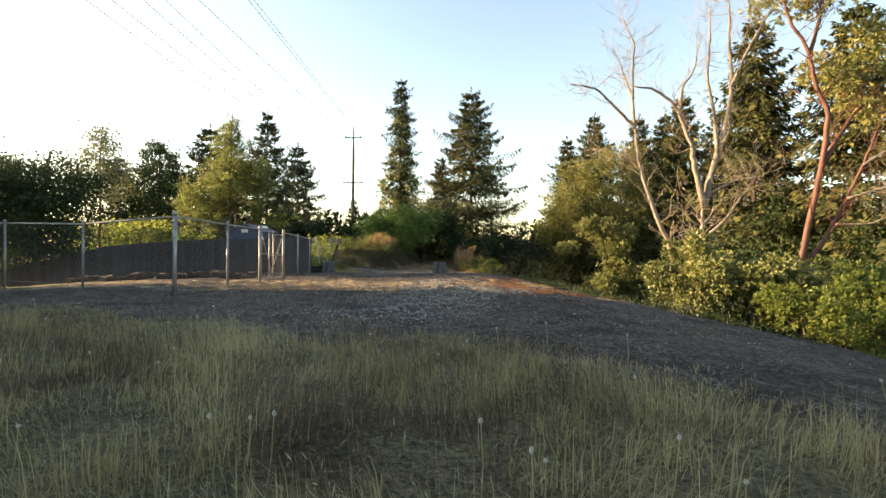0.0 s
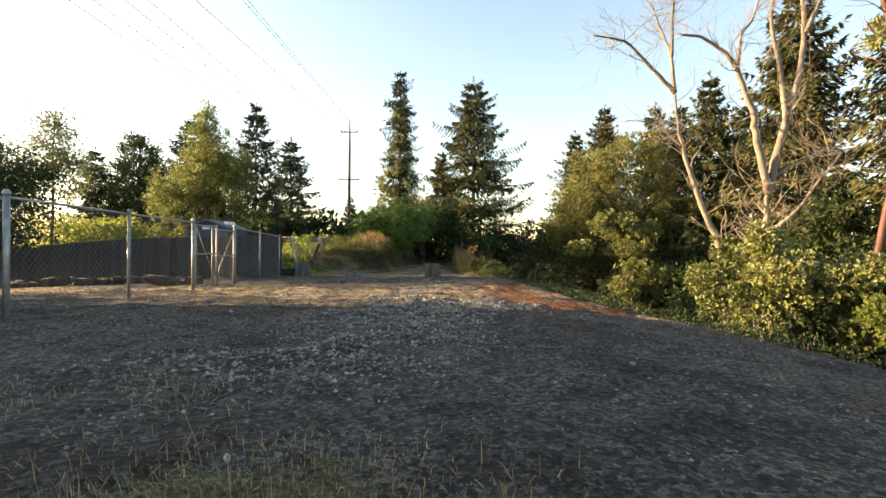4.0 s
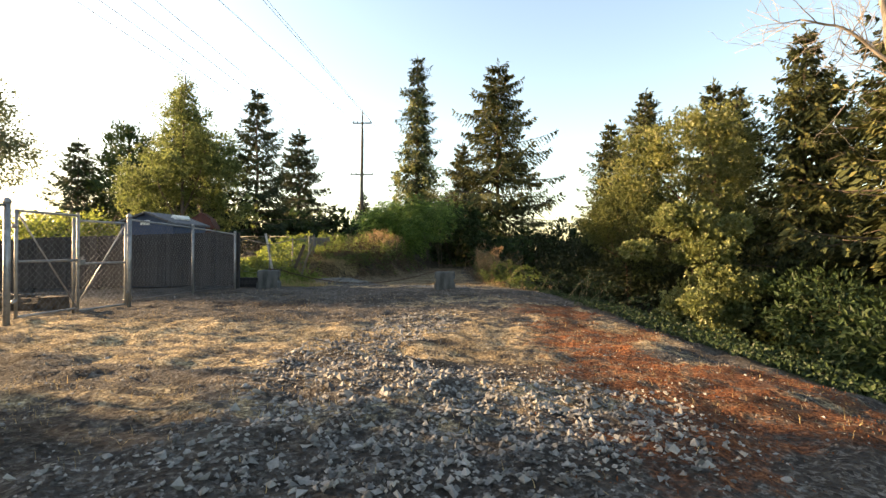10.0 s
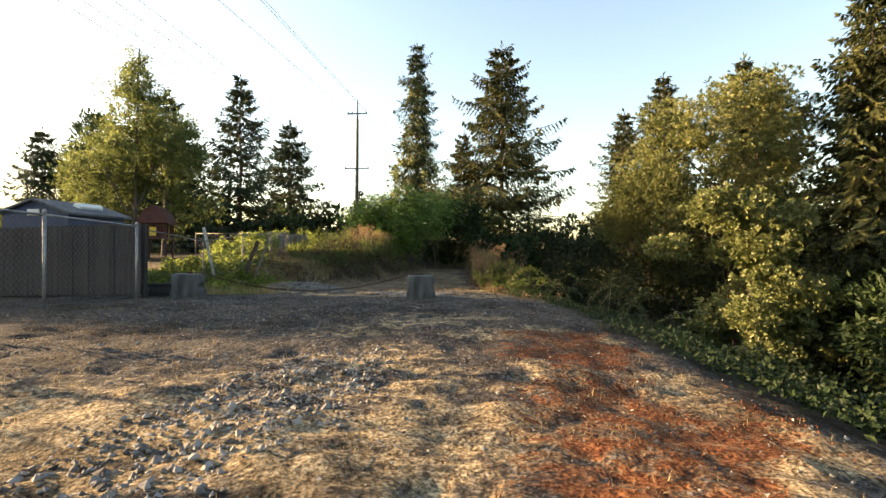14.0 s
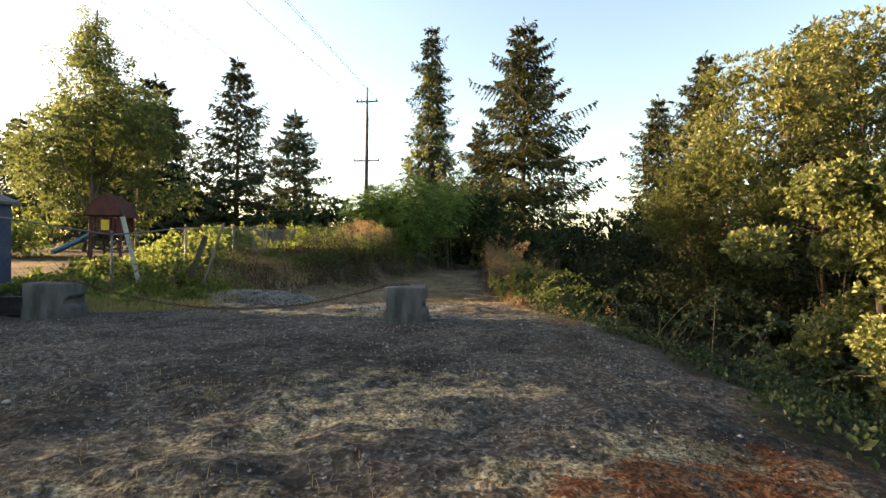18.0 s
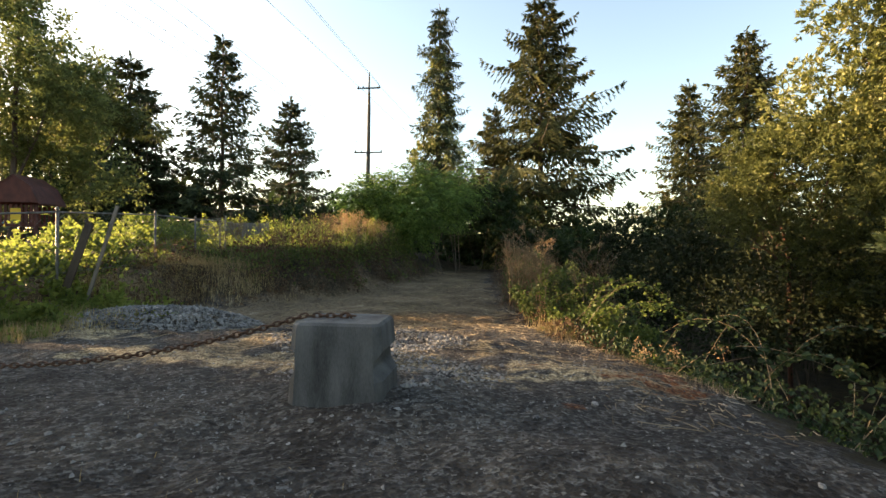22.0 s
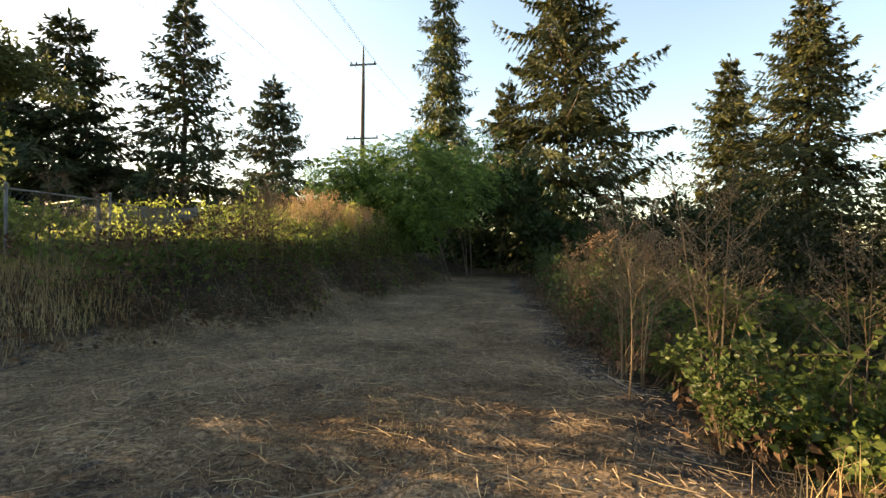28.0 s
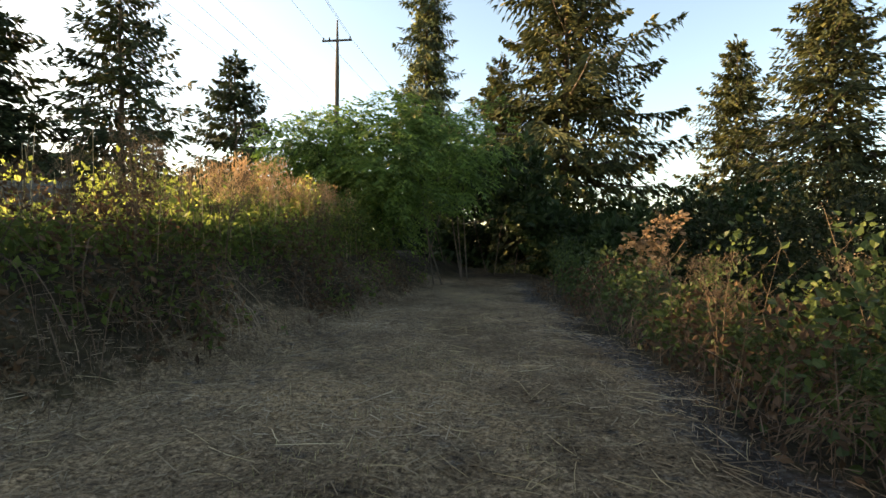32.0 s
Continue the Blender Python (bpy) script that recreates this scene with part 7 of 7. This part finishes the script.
def litter():
    """Cut stalks strewn flat."""
    P = on_ground(32000, -5.4, 3.0, 25, 42, lambda x, y: np.maximum(zones(x, y)[3] * 0.8, smooth(1.1, 0.0, np.abs(x - brink(y) + 0.35)) * 1.0) * smooth(0.8, 0.3, x - brink(y)) * (0.35 + 0.65 * smooth(28, 31, y)))
    n = len(P)
    a = rng.uniform(0, 2 * math.pi, n)
    L = rng.uniform(0.03, 0.13, n) * (1 + 2.4 * (rng.random(n) < 0.07))
    d = np.stack([np.cos(a), np.sin(a), rng.normal(0, 0.12, n)], 1) * L[:, None]
    s = np.stack([-np.sin(a), np.cos(a), 0 * a], 1) * rng.uniform(0.0012, 0.0042, n)[:, None]
    P = P + [0, 0, 0.012]
    up = np.array([0, 0, 0.005])
    V = np.stack([P - s, P + s, P + d + s, P + d - s, P + up, P + d + up], 1).reshape(-1, 3)
    b = np.arange(n)[:, None] * 6
    F = np.concatenate([b + [[0, 3, 5]], b + [[0, 5, 4]], b + [[1, 4, 5]], b + [[1, 5, 2]]])
    tagged(obj("stalk_litter", V, F, M_LITTER), "cut straw and stalks strewn over the path", "litter", kind="stuff")


litter()


def straws(n, x0, x1, y0, y1, lo, hi, label):
    """Long pale straws thrown about, slightly bent."""
    P = on_ground(n, x0, x1, y0, y1, lambda x, y: smooth(0.5, 0.0, x - brink(y)) * smooth(0.6, -0.2, foot(y) - x))
    m = Mesh()
    for q in P:
        a, ln = rng.uniform(0, 2 * math.pi), rng.uniform(lo, hi) * rng.uniform(0.4, 1.0)
        d = np.array([math.cos(a), math.sin(a), 0]) * ln / 2
        ends = [q - d, q + rng.normal(0, 0.03 * ln, 3) * [1, 1, 0], q + d]
        ends = [np.array([e[0], e[1], z_at(e[0], e[1]) + rng.uniform(0.012, 0.035)]) for e in ends]
        m.tube(ends, [0.0028, 0.0032, 0.0018], 3)
    tagged(m.make("loose_straw", M_PALESTEM), label, "litter", kind="stuff")


straws(620, -4.6, 1.2, 27.5, 40, 0.1, 0.5, "long pale straws strewn over the path")
P = on_ground(26000, -4.4, 0.4, 29, 44, lambda x, y: 0.75 * smooth(1.3, 0.2, np.abs(x - path_mid(y) - 0.1)) * smooth(0.42, 0.6, fbm(x * 1.3, y * 0.9, 36)))
grass("green_path_grass", P, rng.uniform(0.02, 0.07, len(P)), 0.005, M_MEADOW, "low green grass in a strip along the path", 0.9)
P = on_ground(55, -5.5, 3.5, 0.9, 6.0, lambda x, y: zones(x, y)[2])


def puff_mesh():
    m = Mesh()
    m.tube([(0, 0, -0.02), (0.01, 0, 0.12), (0, 0, 0.26)], 0.0022, 4)
    return m


first_puff = None
for p in P:
    t4 = Matrix.Translation(p) @ pose(0, 0, 0, rng.normal(0, 6), rng.normal(0, 6), 0) @ Matrix.Diagonal((1, 1, rng.uniform(0.8, 1.3), 1))
    if first_puff is None:
        first_puff = thing("dandelion", t4, "dandelion gone to seed in the grass", "flower", "seeding dandelions")
        puff_mesh().make("stem", M_MEADOW, first_puff)
        d = unit(rng.normal(size=(90, 3)))
        V, F = leaves(np.array([[0, 0, 0.262]]) + d * 0.003, d, 0.009, 0.0022)
        obj("seed_head", V, F, M_PUFF, first_puff, "white fluffy seed head")
    else:
        copy_thing(first_puff, t4)

# ---- stones ----
def grit(P, R):
    """Small stones: eight faces each."""
    n = len(P)
    C = np.array([[1, 0, 0], [-1, 0, 0], [0, 1, 0], [0, -1, 0], [0, 0, 1], [0, 0, -1]], float)
    V = C[None] * rng.uniform(0.6, 1.2, (n, 6, 1)) * R[:, None, None] * [1, 1, 0.7] + rng.normal(0, 0.25, (n, 6, 3)) * R[:, None, None] + (P + [0, 0, 0.002])[:, None]
    T = np.array([[0, 2, 4], [2, 1, 4], [1, 3, 4], [3, 0, 4], [2, 0, 5], [1, 2, 5], [3, 1, 5], [0, 3, 5]])
    return V.reshape(-1, 3), (np.arange(n)[:, None, None] * 6 + T[None]).reshape(-1, 3)


def gravel_zone(x, y):
    """Thick crushed rock lies in a belt across the walk, thinly elsewhere."""
    belt = np.interp(y, [6.4, 8.0, 10.8, 11.8, 13.2, 14.2], [0, 0.5, 0.5, 1, 1, 0]) * smooth(2.2, 0.8, np.abs(x + 1.0 - 0.3 * (y - 8))) * (0.3 + 0.7 * smooth(0.35, 0.55, fbm(x * 0.8, y * 0.8, 55)))
    spur = 0.7 * smooth(0.9, 0.3, np.abs(x + 0.7 + 0.25 * np.sin(y))) * smooth(12, 13, y) * smooth(20, 16, y)
    thin = np.where(y > 20, 0.09, 0.04) * smooth(5.5, 7, y) * smooth(29, 27, y) * (0.3 + fbm(x * 1.5, y * 1.5, 57))
    end = np.maximum(0.55 * smooth(1.4, 0.6, np.hypot(x + 0.6, (y - 26.2) * 1.1)), 0.9 * smooth(1.5, 0.95, np.hypot(x + 1.45, y - 28.1) + 0.5 * (fbm(x * 2, y * 2, 53) - 0.5)))
    return np.maximum(np.maximum(belt, spur), np.maximum(thin, end)) * smooth(-0.3, 0.5, brink(y) - x)


P = on_ground(270000, -6, 6, 5.5, 30, gravel_zone)
V, F = grit(P, rng.lognormal(math.log(0.0165), 0.42, len(P)).clip(0.007, 0.036) * (0.5 + 0.5 * smooth(0.1, 0.35, gravel_zone(P[:, 0], P[:, 1]))))
tagged(obj("gravel", V, F, M_ROCK), "grey crushed rock spread over the ground", "gravel", kind="stuff")
P = on_ground(13000, -7.0, 5.0, 6, 29, lambda x, y: 0.8 * smooth(0.3, 0.6, fbm(x * 1.2, y * 1.2, 58)) * smooth(-0.3, 0.5, brink(y) - x))
V, F = grit(P, rng.lognormal(math.log(0.009), 0.4, len(P)).clip(0.004, 0.024))
tagged(obj("fine_gravel", V, F, M_ROCK), "fine grit and small stones", "gravel", kind="stuff")
# gravel heap by the bank
n = 6500
a, rr = rng.uniform(0, 2 * math.pi, n), np.sqrt(rng.random(n))
hx, hy = -5.6 + 1.9 * rr * np.cos(a), 29.2 + 1.2 * rr * np.sin(a)
P = np.stack([hx, hy, np.minimum(height(hx, hy), height(-4.6, hy) + 0.12) + 0.24 * (1 - rr ** 2) ** 1.1], 1)
P[:, 2] = np.maximum(P[:, 2], height(hx, hy))
V, F = grit(P, rng.lognormal(math.log(0.021), 0.35, n).clip(0.01, 0.045))
tagged(obj("gravel_heap", V, F, M_ROCK), "low heap of grey crushed rock beside the bank", "gravel", kind="stuff")
# stones that lie apart
bm = bmesh.new()
bmesh.ops.create_icosphere(bm, subdivisions=2, radius=1)
for v in bm.verts:
    v.co *= 1 + 0.35 * (noise.noise(v.co * 1.3) + 0.4 * noise.noise(v.co * 3.1))
    v.co.z *= 0.6
me = bpy.data.meshes.new("stone")
bm.to_mesh(me)
bm.free()
me.materials.append(M_ROCK)
for k in range(120):
    x, y = rng.uniform(-3.5, 3.5), rng.uniform(6.5, 28)
    if x > brink(y) - 0.3 or (abs(x - BX) < 0.5 and abs(y - BY) < 0.5):
        continue
    s = rng.uniform(0.012, 0.03)
    st = new("stone", me)
    st.matrix_world = pose(x, y, z_at(x, y) + s * 0.25, rng.normal(0, 12), rng.normal(0, 12), rng.uniform(0, 360)) @ Matrix.Diagonal((s, s * rng.uniform(0.7, 1.1), s, 1))
    tagged(st, "pale grey stone lying on the gravelly ground", "stone", "loose stones")

# ---- the plan is drawn in units of SCALE metres: set the whole place to true size ----
for ob in list(scene.objects):
    if ob.parent is None and ob.type in {"MESH", "EMPTY"}:
        ob.matrix_basis = Matrix.Scale(SCALE, 4) @ ob.matrix_basis
